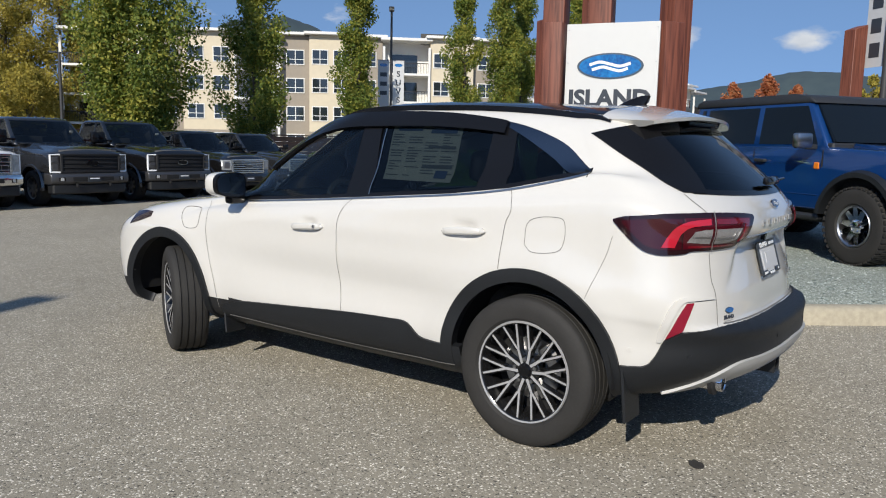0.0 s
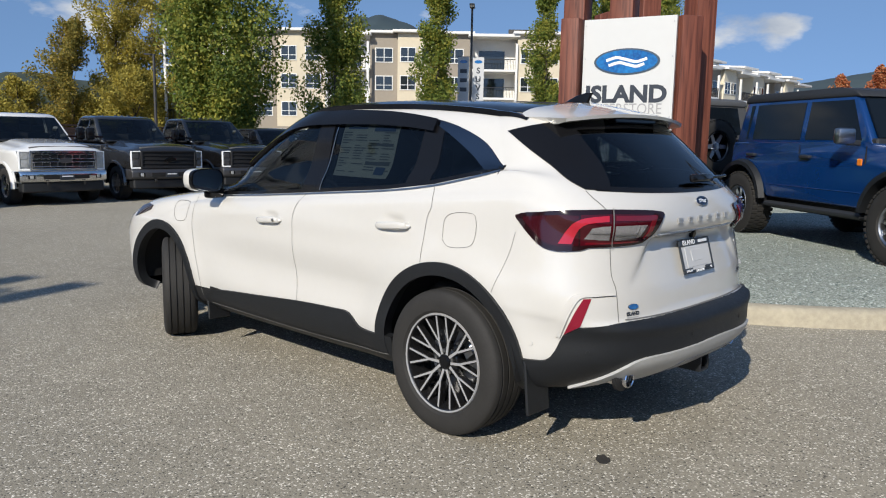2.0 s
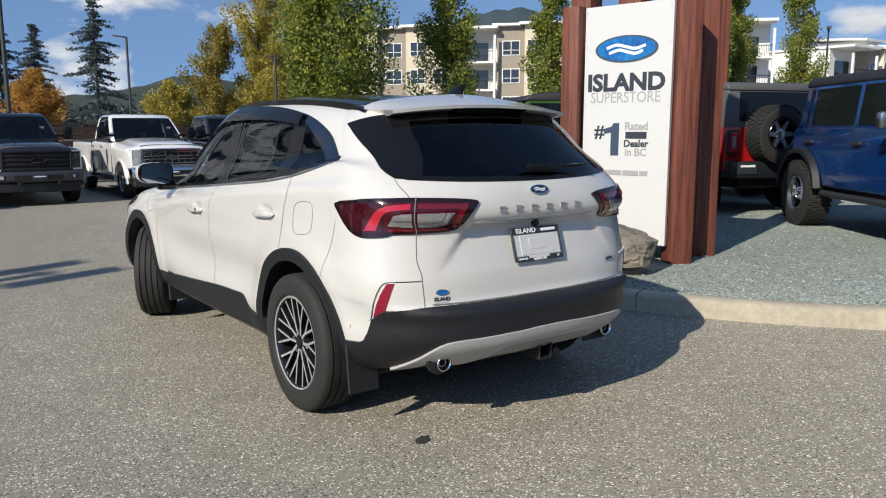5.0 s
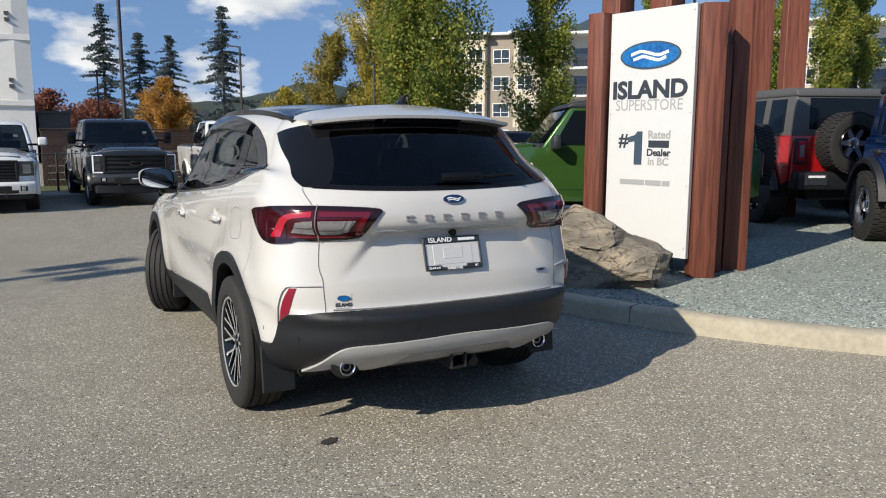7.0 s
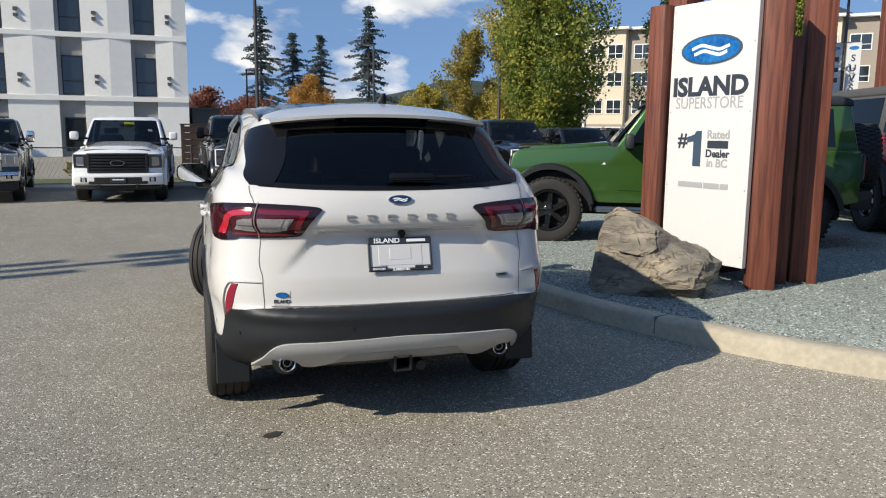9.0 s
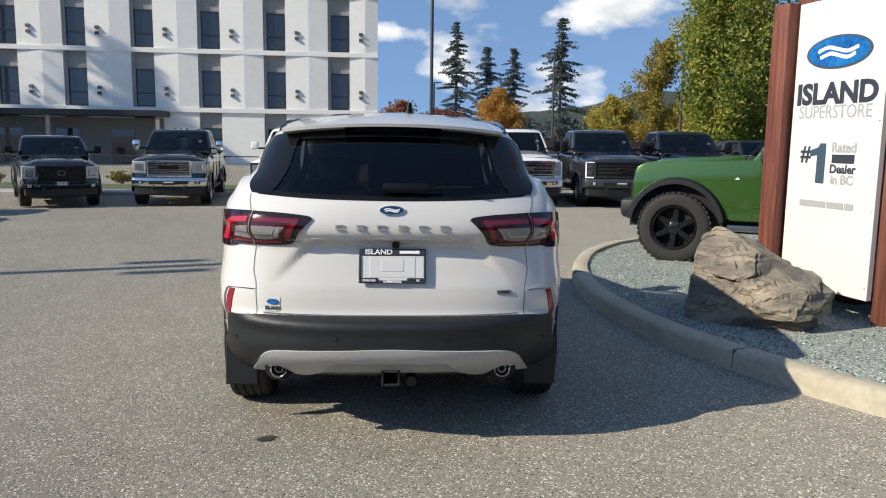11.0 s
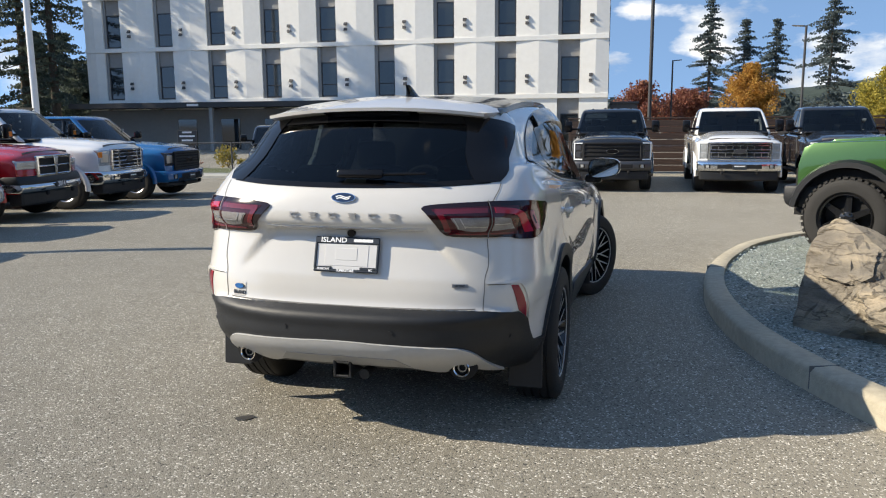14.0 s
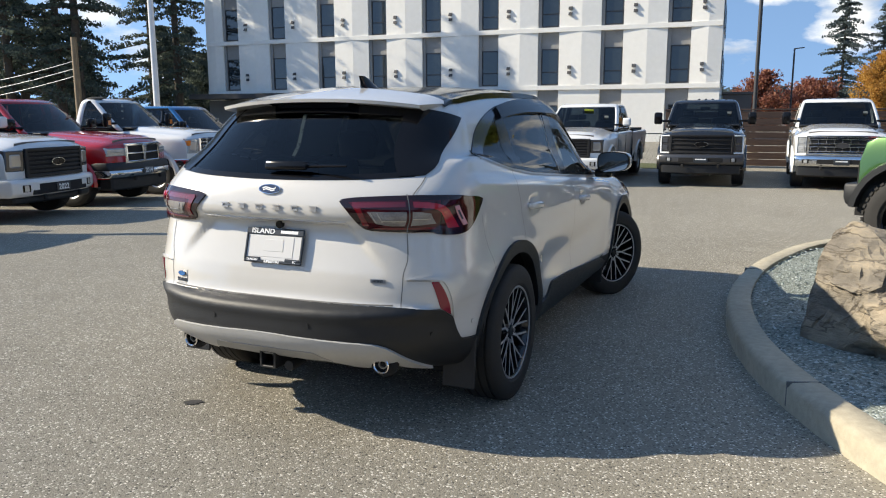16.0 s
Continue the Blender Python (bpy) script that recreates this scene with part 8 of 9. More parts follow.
def truck(x, y, heading, style, body, label, bright=True, size=1.05, sticker=False, year=None, plate=True, roof=None, long=1.0, crew=True):
    """A pickup facing +Y, its front bumper over the origin."""
    t = thing("pickup_truck", pose(x, y, lot_height(x, y), 0, 0, heading - 90) @ Matrix.Scale(size, 4), label, "truck", "parked pickup trucks")
    tacoma, old = style == "mid", style == "old"
    k = {"mid": 0.93}.get(style, 1.0)
    W = 0.985 * (0.95 if tacoma else 1)
    HH = 1.30 if style in ("heavy", "old", "ram_hd") else 1.16 if tacoma else 1.20          # bonnet height
    RF = HH + (0.76 if not tacoma else 0.66)                                             # roof height
    R = 0.41 if not tacoma else 0.385
    FA, RA = -0.90, -0.98 - 3.75 * long * k
    tail = RA - 1.22
    cab0, cab1 = -1.62, -3.62 if crew else -2.95
    bright_m = CHROME if bright else DARK_CHROME
    dark = GLOSS_BLACK
    sill = 0.52
    part("body", truck_shell(W, HH, sill, FA, RA, R, cab0, cab1, tail, tacoma), body, t, sharp=42)
    part("bonnet_gap", box(bmesh.new(), -W * 0.70, W * 0.70, -0.118, -0.112, HH - 0.03, HH + 0.015), GAP, t)
    if tacoma:
        part("bonnet_scoop", prism(bmesh.new(), [(-0.62, HH + 0.04), (-0.66, HH + 0.13), (-1.2, HH + 0.14), (-1.2, HH)], -0.26, 0.26, bevel=0.03, seg=2), dark, t)
    # near-black block fills the bed to its rim, standing for the shade inside
    part("bed_floor", box(bmesh.new(), -W * 0.86, W * 0.86, tail + 0.08, cab1 - 0.06, HH - 0.3, HH + 0.092), CABIN, t)
    part("bed_gap", box(bmesh.new(), -W * 1.005, W * 1.005, cab1 - 0.018, cab1 - 0.004, sill, HH + 0.07), CABIN, t)
    truck_cab(t, W, HH, RF, cab0, cab1, roof or body, crew)
    part("wiper_cowl", box(bmesh.new(), -W * 0.84, W * 0.84, cab0 - 0.10, cab0 + 0.10, HH + 0.098, HH + 0.132, 0.012), BLACK_PLASTIC, t)
    for s in (-1, 1):
        for yy in ((cab0 - 0.06, cab0 - 1.045, cab1 + 0.14) if crew else (cab0 - 0.06, cab1 + 0.16)):
            part("door_gap", box(bmesh.new(), s * W * 0.992 - 0.012, s * W * 0.992 + 0.012, yy - 0.005, yy + 0.005, sill + 0.06, HH + 0.0), GAP, t)
        for yy in ((cab0 - 0.90, cab0 - 1.84) if crew else (cab0 - 1.02,)):
            part("door_handle", box(bmesh.new(), s * W - 0.012, s * W + 0.034, yy - 0.1, yy + 0.1, HH - 0.08, HH - 0.04, 0.016, seg=2), body if not bright else CHROME, t)
        part("running_board", box(bmesh.new(), s * (W - 0.10) - 0.12, s * (W - 0.10) + 0.10, cab1 + 0.1, cab0 + 0.02, 0.40, 0.47, 0.02, seg=2), BLACK_PLASTIC, t)
        # arch lips and liners
        for cy in (FA, RA):
            b = bmesh.new()
            prev = None
            for u, z in arc(cy, R + 0.02, 1.0, 186, -6, 26):
                d = (u - cy, z - R - 0.02)
                ring = [b.verts.new((s * xx, cy + d[0] * rr, R + 0.02 + d[1] * rr)) for xx, rr in ((W * 0.975, R + 0.150), (W + 0.028, R + 0.118), (W + 0.036, R + 0.095), (W + 0.030, R + 0.062), (W - 0.20, R + 0.058))]
                if prev:
                    for i in range(4):
                        b.faces.new((prev[i], prev[i + 1], ring[i + 1], ring[i]))
                prev = ring
            part("arch_lip", b, body if style in ("heavy", "old", "ram_hd", "ram") or not tacoma else BLACK_PLASTIC, t)
            part("arch_liner", box(bmesh.new(), s * (W - 0.3) - 0.24, s * (W - 0.3) + 0.20, cy - R - 0.06, cy + R + 0.06, R, R + 0.47), CABIN, t)
        # mirrors
        mh = 0.30 if style in ("heavy", "old", "ram_hd") else 0.20
        mi = part("door_mirror", box(bmesh.new(), -0.10, 0.10, -0.05, 0.07, -mh / 2, mh / 2, 0.045, seg=3), CHROME if style == "ram_hd" else body if style == "light" and bright is False and body is P_WHITE else dark, t)
        mi.matrix_basis = pose(s * (W + 0.15), cab0 - 0.28, HH + 0.29)
        part("mirror_arm", box(bmesh.new(), -0.15, 0.15, -0.03, 0.03, -0.025, 0.025, 0.012), dark, mi).matrix_basis = pose(-s * 0.16, 0, -0.07)
        part("mirror_glass", box(bmesh.new(), -0.085, 0.085, -0.053, -0.048, -mh / 2 + 0.02, mh / 2 - 0.02, 0.001), MIRROR, mi)
        if old:
            part("mirror_marker", box(bmesh.new(), -0.05, 0.05, 0.055, 0.078, -0.10, 0.0, 0.008), AMBER, mi)
        for cy in (FA, RA):
            plain_wheel(t, ("truck", tacoma, bright and not old, style == "heavy"), pose(s * (W - 0.135), cy, R, 20 * cy, 0, 0 if s > 0 else 180), R, 0.27, 0.25, 6 if style != "heavy" else 8, DARK_CHROME, CHROME if bright and not tacoma else DARK_CHROME)
    part("underbody", box(bmesh.new(), -0.62, 0.62, tail + 0.1, -0.35, 0.34, sill + 0.06, 0.02), CABIN, t)
    part("tailgate_bumper", box(bmesh.new(), -W * 0.95, W * 0.95, tail - 0.12, tail + 0.02, 0.52, 0.70, 0.03), bright_m, t)
    if style in ("heavy", "ram_hd"):
        for x in (-0.5, -0.17, 0.0, 0.17, 0.5):
            part("roof_marker", box(bmesh.new(), x - 0.035, x + 0.035, -0.04, 0.04, -0.01, 0.02, 0.012), LAMP_DARK, t).matrix_basis = pose(0, cab0 - 0.96, RF + 0.008 - 0.05 * x * x)
    front_face(t, style, body, W, HH, bright, year, plate)
    round_front(t, W, HH)
    for dx, dz, m in ((-W * 0.60, -0.36, -40),):
        part("windscreen_ticket", box(bmesh.new(), -0.05, 0.05, 0, 0.003, -0.06, 0.06), PAPER, t).matrix_basis = pose(dx, cab0 - 0.405, RF + dz, m, 0, 0)
    if sticker:
        stk = part("sold_sticker", box(bmesh.new(), -0.12, 0.12, 0, 0.004, -0.08, 0.08), STICKER_Y, t, "yellow sticker on the windscreen")
        stk.matrix_basis = pose(-0.1, cab0 - 0.545, RF - 0.20, -44, 0, 0)
        words("lettering", "SOLD", 0.085, PLATE_DARK, stk, pose(0, 0.006, -0.03, 90, 0, 180))
    return t


def round_front(t, W, HH):
    """Bow the nose in plan, crown the bonnet, as one pressing with its lamps and bumper."""
    names = ("body", "front_bumper", "bonnet_gap", "grille_frame", "grille_bar", "grille_rib", "grille_backing", "headlamp", "lamp_bracket", "lamp_cell", "air_dam", "fog_lamp", "fog_lens", "turn_signal", "lower_intake", "bumper_cover", "grille", "bumper_slot", "tow_hook")
    for o in t.children:
        if o.type != "MESH" or not o.name.startswith(names):
            continue
        bm = bmesh.new(); bm.from_mesh(o.data)
        for x in (0.3, 0.5, 0.66, 0.8):
            for s in (-1, 1):
                bmesh.ops.bisect_plane(bm, geom=bm.verts[:] + bm.edges[:] + bm.faces[:], plane_co=(s * x, 0, 0), plane_no=(1, 0, 0))
        for v in bm.verts:
            k = abs(v.co.x) / W
            w = max(0.0, min(1.0, 1 + v.co.y / 1.3))
            v.co.y -= 0.13 * k ** 3 * w + 0.02 * k * w
            if v.co.z > HH - 0.12:
                v.co.z -= 0.075 * max(0.0, k - 0.45) ** 1.5 / 0.41 * max(0.0, min(1.0, (v.co.z - HH + 0.12) / 0.12))
        bm.to_mesh(o.data); bm.free()


def front_face(t, style, body, W, HH, bright, year, plate):
    """Grille, lamps and bumper of a pickup, on its front at y about 0."""
    B = BRIGHT_TRIM if bright else SATIN_DARK
    heavy = style == "heavy"
    gz0, gz1 = HH - 0.50, HH - 0.10
    if style == "ram":
        gz0, gz1 = gz0 + 0.09, gz1 + 0.02
    gw = {"heavy": 0.70, "old": 0.62, "light": 0.62, "ram": 0.52, "ram_hd": 0.56, "mid": 0.55}[style]
    part("grille_backing", box(bmesh.new(), -gw, gw, -0.10, -0.005, gz0, gz1, 0.02), CABIN, t)
    fr = bmesh.new()
    for a in ((-gw - 0.02, gw + 0.02, gz1 - 0.03, gz1 + 0.02), (-gw - 0.02, gw + 0.02, gz0 - 0.02, gz0 + 0.03), (-gw - 0.02, -gw + 0.035, gz0, gz1), (gw - 0.035, gw + 0.02, gz0, gz1)):
        box(fr, a[0], a[1], -0.03, 0.025, a[2], a[3], 0.01)
    part("grille_frame", fr, B if (bright or style == "ram") else GRILLE_BLACK, t)
    bars = {"heavy": 0 if bright else 3, "old": 4, "light": 5, "ram": 1, "ram_hd": 8, "mid": 4}[style]
    for i in range(bars):
        z = gz0 + (gz1 - gz0) * (i + 1) / (bars + 1)
        h = 0.02 if style == "ram_hd" else 0.026 if heavy else 0.03
        part("grille_bar", box(bmesh.new(), -gw + 0.03, gw - 0.03, -0.012, 0.018, z - h / 2, z + h / 2, 0.006), B if (bright and style != "mid") or style.startswith("ram") else GRILLE_BLACK, t)
    if heavy and bright:
        # two bright bands of open cells above and below a dark middle
        for z in (gz0 + 0.115, gz1 - 0.115):
            b = bmesh.new()
            for dz in (-0.05, 0.05):
                box(b, -gw + 0.03, gw - 0.03, -0.012, 0.020, z + dz - 0.011, z + dz + 0.011, 0.005)
            part("grille_bar", b, B, t)
            for i in range(9):
                xx = -gw + 0.06 + (2 * gw - 0.12) * i / 8
                part("grille_rib", box(bmesh.new(), xx - 0.008, xx + 0.008, -0.02, 0.012, z - 0.045, z + 0.045, 0.003), B, t)
    if style == "mid":
        # honeycomb: slanted ribs across the bars
        for i in range(14):
            xx = -gw + 0.08 + (2 * gw - 0.16) * i / 13
            for s in (-1, 1):
                part("grille_rib", box(bmesh.new(), -0.008, 0.008, -0.01, 0.014, -0.16, 0.16, 0.003), GRILLE_BLACK, t).matrix_basis = pose(xx, 0, (gz0 + gz1) / 2, 0, 38 * s, 0)
    if style == "ram":
        part("grille_bar", box(bmesh.new(), -0.035, 0.035, -0.012, 0.024, gz0, gz1, 0.006), B, t)
        part("grille_badge", prism(bmesh.new(), [(-0.07, gz1 - 0.02), (0.07, gz1 - 0.02), (0.05, gz1 - 0.15), (0.0, gz1 - 0.21), (-0.05, gz1 - 0.15)], 0.012, 0.034, axis="Y", bevel=0.01), B, t)
    if style == "old":
        for xx in (-0.38, 0.38):
            part("grille_bar", box(bmesh.new(), xx - 0.022, xx + 0.022, -0.012, 0.022, gz0, gz1, 0.006), B, t)
    zc = (gz0 + gz1) / 2
    if style in ("heavy", "old", "light"):
        oval_badge(t, pose(0, 0.024, zc, 90, 0, 180) @ pose(0, 0, 0, 0, 0, 0), 0.15, 0.06, detail=False, fill=SATIN_DARK if bright else GLOSS_BLACK, rim=BRIGHT_TRIM)
    elif style == "mid":
        oval_badge(t, pose(0, 0.024, zc + 0.03, 90, 0, 180), 0.09, 0.06, detail=False, rim=DARK_CHROME, fill=GLOSS_BLACK)
    elif style == "ram_hd":
        part("grille_plate", box(bmesh.new(), -0.26, 0.26, 0.0, 0.03, zc + 0.0, zc + 0.07, 0.01), GLOSS_BLACK, t)
    # lamps
    for s in (-1, 1):
        x0, x1 = gw + 0.015, W * 0.945
        cx, hw = s * (x0 + x1) / 2, (x1 - x0) / 2
        z0, z1 = gz0 - (0.02 if heavy else -0.08 if style != "ram" else -0.12), gz1 + (0.02 if style != "ram" else -0.04)
        part("headlamp", prism(bmesh.new(), [(-0.26, z0), (-0.02, z0), (-0.01, z1 - 0.03), (-0.10, z1), (-0.26, z1)], cx - hw, cx + hw, bevel=0.015), LAMP_DARK if style in ("heavy", "light") and not bright else HEADLAMP, t)
        if heavy:
            b = bmesh.new()
            ex = cx + s * hw; ix = cx - s * hw
            box(b, min(ex, ex - s * 0.032), max(ex, ex - s * 0.032), -0.03, 0.006, z0, z1, 0.006)
            box(b, cx - hw, cx + hw, -0.03, 0.005, z1 - 0.04, z1, 0.006); box(b, cx - hw, cx + hw, -0.03, 0.005, z0, z0 + 0.035, 0.006)
            part("lamp_bracket", b, BADGE_WHITE, t)
            for i in range(2):
                part("lamp_cell", box(bmesh.new(), cx - hw * 0.62, cx + hw * 0.55, -0.03, 0.0, z0 + 0.075 + i * 0.17, z0 + 0.195 + i * 0.17, 0.01), HEADLAMP if bright else SATIN_DARK, t)
        else:
            part("lamp_cell", box(bmesh.new(), cx - hw * 0.6, cx + hw * 0.6, -0.06, 0.002, z0 + 0.06, z1 - 0.08, 0.02), DARK_CHROME, t)
            if style == "old":
                part("turn_signal", box(bmesh.new(), min(cx + s * hw * 0.3, cx + s * hw), max(cx + s * hw * 0.3, cx + s * hw), -0.12, 0.0, z0 + 0.16, z1 - 0.05, 0.02), AMBER, t)
    # bumper
    bz0, bz1 = 0.40 if style == "light" else 0.52, 0.68 if style == "ram" else gz0 - 0.03
    mat = B if style in ("heavy", "old", "ram", "ram_hd") else body
    pts = [(0.0 - 0.35, bz0), (0.02, bz0), (0.075, bz0 + 0.06), (0.075, bz1 - 0.05), (0.03, bz1), (-0.35, bz1)]
    part("front_bumper", prism(bmesh.new(), pts, -W * 0.99, W * 0.99, taper=lambda u, v: 0.97 if u > 0 else 1.0, bevel=0.02, seg=2), mat, t, "front bumper", sharp=50)
    part("bumper_slot", box(bmesh.new(), -0.50, 0.50, 0.06, 0.079, bz0 + 0.07, bz1 - 0.08, 0.008), CABIN, t)
    for s in (-1, 1):
        part("fog_lamp", box(bmesh.new(), s * 0.72 - 0.075, s * 0.72 + 0.075, 0.055, 0.079, bz0 + 0.07, bz1 - 0.08, 0.012), GLOSS_BLACK, t)
        part("fog_lens", box(bmesh.new(), s * 0.72 - 0.04, s * 0.72 + 0.04, 0.07, 0.083, bz0 + 0.08, bz1 - 0.09, 0.008), HEADLAMP, t)
        part("tow_hook", box(bmesh.new(), s * 0.40 - 0.03, s * 0.40 + 0.03, 0.05, 0.10, bz0 - 0.06, bz0 + 0.02, 0.012), CABIN, t)
    part("air_dam", box(bmesh.new(), -W * 0.90, W * 0.90, -0.28, 0.01, 0.30, bz0 + 0.01, 0.03), BLACK_PLASTIC, t)
    if style == "ram":
        part("bumper_cover", prism(bmesh.new(), [(-0.35, 0.66), (0.055, 0.66), (0.045, 0.72), (0.005, gz0 + 0.01), (-0.35, gz0 + 0.01)], -W * 0.985, W * 0.985, bevel=0.015, seg=2), BLACK_PLASTIC, t, "black strip above the chrome bumper", sharp=50)
    if style == "light":
        part("lower_intake", box(bmesh.new(), -0.62, 0.62, 0.05, 0.081, bz0 + 0.03, bz0 + 0.10, 0.01), CABIN, t)
    if plate:
        p = part("dealer_plate", box(bmesh.new(), -0.16, 0.16, 0.07, 0.088, bz0 + 0.05, bz0 + 0.17, 0.005), PLATE_DARK, t)
        if year:
            words("lettering", year, 0.12, BADGE_WHITE, p, pose(0, 0.090, bz0 + 0.105, 90, 0, 180), bold=0.003)
        else:
            part("word_bar", box(bmesh.new(), -0.12, 0.12, 0.088, 0.0895, bz0 + 0.12, bz0 + 0.145), BADGE_WHITE, p)


# the row that faces the lane
truck(12.7, 18.25, -90, "heavy", P_BLACK, "black heavy pickup with bright bracket headlamps", bright=False)
truck(10.05, 18.1, -90, "heavy", P_GREY, "grey heavy pickup with bright bracket headlamps", bright=False)
truck(7.45, 18.1, -89, "heavy", P_WHITE, "white heavy crew-cab pickup with a chrome grille")
truck(4.35, 17.9, -86, "heavy", P_DKGREY, "dark grey heavy pickup with black grille", bright=False)
truck(1.15, 16.9, -90, "light", P_WHITE, "white pickup with a yellow sticker on its windscreen", bright=False, sticker=True)
truck(-2.0, 17.5, -82, "ram_hd", P_BLACK, "black heavy pickup with a barred chrome grille", size=0.98)
truck(-4.45, 16.9, -62, "mid", P_DKGREY, "dark grey mid-size pickup with a year plate", bright=False, year="2020", size=0.99)
# the row along the other side
truck(-6.15, 15.0, 8, "light", P_BLUE, "blue pickup with black grille", bright=False)
truck(-5.95, 12.4, 10, "old", P_WHITE, "older white regular-cab pickup with tall chrome grille and tow mirrors", crew=False)
truck(-5.45, 9.65, 12, "ram", P_RED, "red pickup with a chrome cross grille and year plate", year="2014")
truck(-4.75, 7.05, 13, "light", P_WHITE, "white pickup with black grille and year plate", bright=False, year="2022")

truck(-3.72, 4.15, 14, "light", P_GREY, "grey pickup closing the row", bright=False)


def suv_far(x, y, heading, body, label):
    """A large estate-bodied sport utility at the end of the row."""
    t = truck(x, y, heading, "light", body, label, bright=True, size=1.0)
    t.name = "parked_suv"
    t["category"] = "car"
    t["group"] = "parked sport utilities"
    part("rear_body", prism(bmesh.new(), [(-3.3, 1.2), (-3.3, 1.93), (-5.2, 1.88), (-5.75, 1.25)], -0.90, 0.90, taper=lambda u, v: 1 - 0.16 * (v > 1.5), bevel=0.05, seg=2), body, t, sharp=50)
    for s in (-1, 1):
        b = bmesh.new()
        v = [b.verts.new((s * (0.935 - 0.19 * (z - 1.2)), u, z)) for u, z in ((-3.72, 1.36), (-3.72, 1.76), (-5.15, 1.72), (-5.45, 1.38))]
        b.faces.new(v)
        r = bmesh.ops.extrude_face_region(b, geom=b.faces[:])
        for g in r["geom"]:
            if isinstance(g, bmesh.types.BMVert):
                g.co.x -= s * 0.03
        part("side_window", b, CAR_GLASS, t, smooth=False)
    return t


suv_far(15.6, 19.0, -88, P_BLACK, "black full-size sport utility with a chrome grille")
suv_far(18.6, 19.8, -86, P_GREY, "grey full-size sport utility parked at the row's end")


# ---- boxy off-roaders ----
def offroader(x, y, z, heading, body, roof, label, doors=4, R=0.42, rim=None, face=None, spare=True, size=1.0, over=0.78, rr=0.225, nose=0.62, hang=-0.06, fore=0.0):
    """A square off-roader facing +Y, the origin on the ground under the front axle."""
    t = thing("off_roader", pose(x, y, z, 0, 0, heading - 90) @ Matrix.Scale(size, 4), label, "car", "parked off-roaders")
    WB = 2.95 if doors == 4 else 2.55
    W = 0.93
    f0, r0 = nose, -WB - over
    HZ, BZ, RZ = 1.20, 1.22, 1.86
    low = [(f0, 0.62), (f0 + 0.02, 0.95), (f0 - 0.02, HZ - 0.05), (f0 - 0.12, HZ), (fore - 0.78, HZ + 0.05), (fore - 0.82, BZ + 0.02), (r0 + 0.02, BZ + 0.02), (r0, BZ - 0.05), (r0, 0.62)]
    low += ([(-WB - R - 0.16, 0.58)] if over > R + 0.2 else []) + arc(-WB, R + 0.02, R + 0.13, 165, 15, 14) + [(-WB + R + 0.18, 0.54), (-R - 0.20, 0.54)] + arc(0, R + 0.02, R + 0.13, 165, 15, 14)
    part("body", prism(bmesh.new(), low, -W, W, taper=lambda u, v: (1 - 0.035 * (v > 1.0)) * (0.95 if u > 0.6 else 1.0), bevel=0.03, seg=2), body, t, sharp=50)
    part("bonnet", prism(bmesh.new(), [(f0 - 0.14, HZ - 0.02), (f0 - 0.24, HZ + 0.035), (fore - 0.74, HZ + 0.10), (fore - 0.74, HZ)], -0.60, 0.60, bevel=0.02, seg=2), body, t)
    part("cowl", box(bmesh.new(), -W * 0.92, W * 0.92, fore - 0.95, fore - 0.76, HZ, HZ + 0.10, 0.02), ROOF_BLACK, t)
    # greenhouse: pillars in body colour, roof panel, panes
    gh = [(fore - 0.80, BZ), (fore - 1.18, RZ - 0.07), (fore - 1.28, RZ), (r0 + 0.22, RZ), (r0 + 0.13, RZ - 0.06), (r0 + 0.03, BZ)]
    tp = lambda u, v: 1 - 0.10 * max(0, (v - BZ) / (RZ - BZ))
    part("cabin", prism(bmesh.new(), [(u, v - 0.03 if v > 1.7 else v) for u, v in gh], -W * 0.945, W * 0.945, taper=tp, bevel=0.03, seg=2), roof if roof is not ROOF_BLACK else body, t, sharp=50)
    part("hard_top", prism(bmesh.new(), [(fore - 1.12, RZ - 0.10), (fore - 1.22, RZ - 0.02), (fore - 1.5, RZ + 0.02), (r0 + 0.25, RZ + 0.02), (r0 + 0.12, RZ - 0.02), (r0 + 0.10, RZ - 0.10)], -W * 0.88, W * 0.88, bevel=0.025, seg=2), roof, t, sharp=50)
    part("windscreen", prism(bmesh.new(), [(fore - 0.775, BZ + 0.09), (fore - 1.145, RZ - 0.11), (fore - 1.18, RZ - 0.11), (fore - 0.82, BZ + 0.08)], -W * 0.87, W * 0.87, taper=tp), CAR_GLASS, t, smooth=False)
    part("rear_window", prism(bmesh.new(), [(r0 + 0.045, BZ + 0.10), (r0 + 0.118, RZ - 0.12), (r0 + 0.14, RZ - 0.12), (r0 + 0.07, BZ + 0.10)], -W * 0.72, W * 0.72, taper=tp), CAR_GLASS, t, smooth=False)
    wins = [(fore - 0.98, fore - 1.24, fore * 0.7 - 1.90, fore * 0.7 - 1.90), (fore * 0.7 - 2.00, fore * 0.7 - 2.00, -2.86, -2.86), (-3.02, -3.02, r0 + 0.34, r0 + 0.30)] if doors == 4 else [(-0.98, -1.24, -2.12, -2.12), (-2.26, -2.26, r0 + 0.34, r0 + 0.30)]
    for s in (-1, 1):
        for a, b, c, d in wins:
            bm = bmesh.new()
            pts = [(a, BZ + 0.06), (b, RZ - 0.13), (c, RZ - 0.13), (d, BZ + 0.06)]
            v = [bm.verts.new((s * (W * 0.945 * tp(u, z) + 0.006), u, z)) for u, z in pts]; q = [bm.verts.new((s * (W * 0.945 * tp(u, z) - 0.02), u, z)) for u, z in pts]
            bm.faces.new(v)
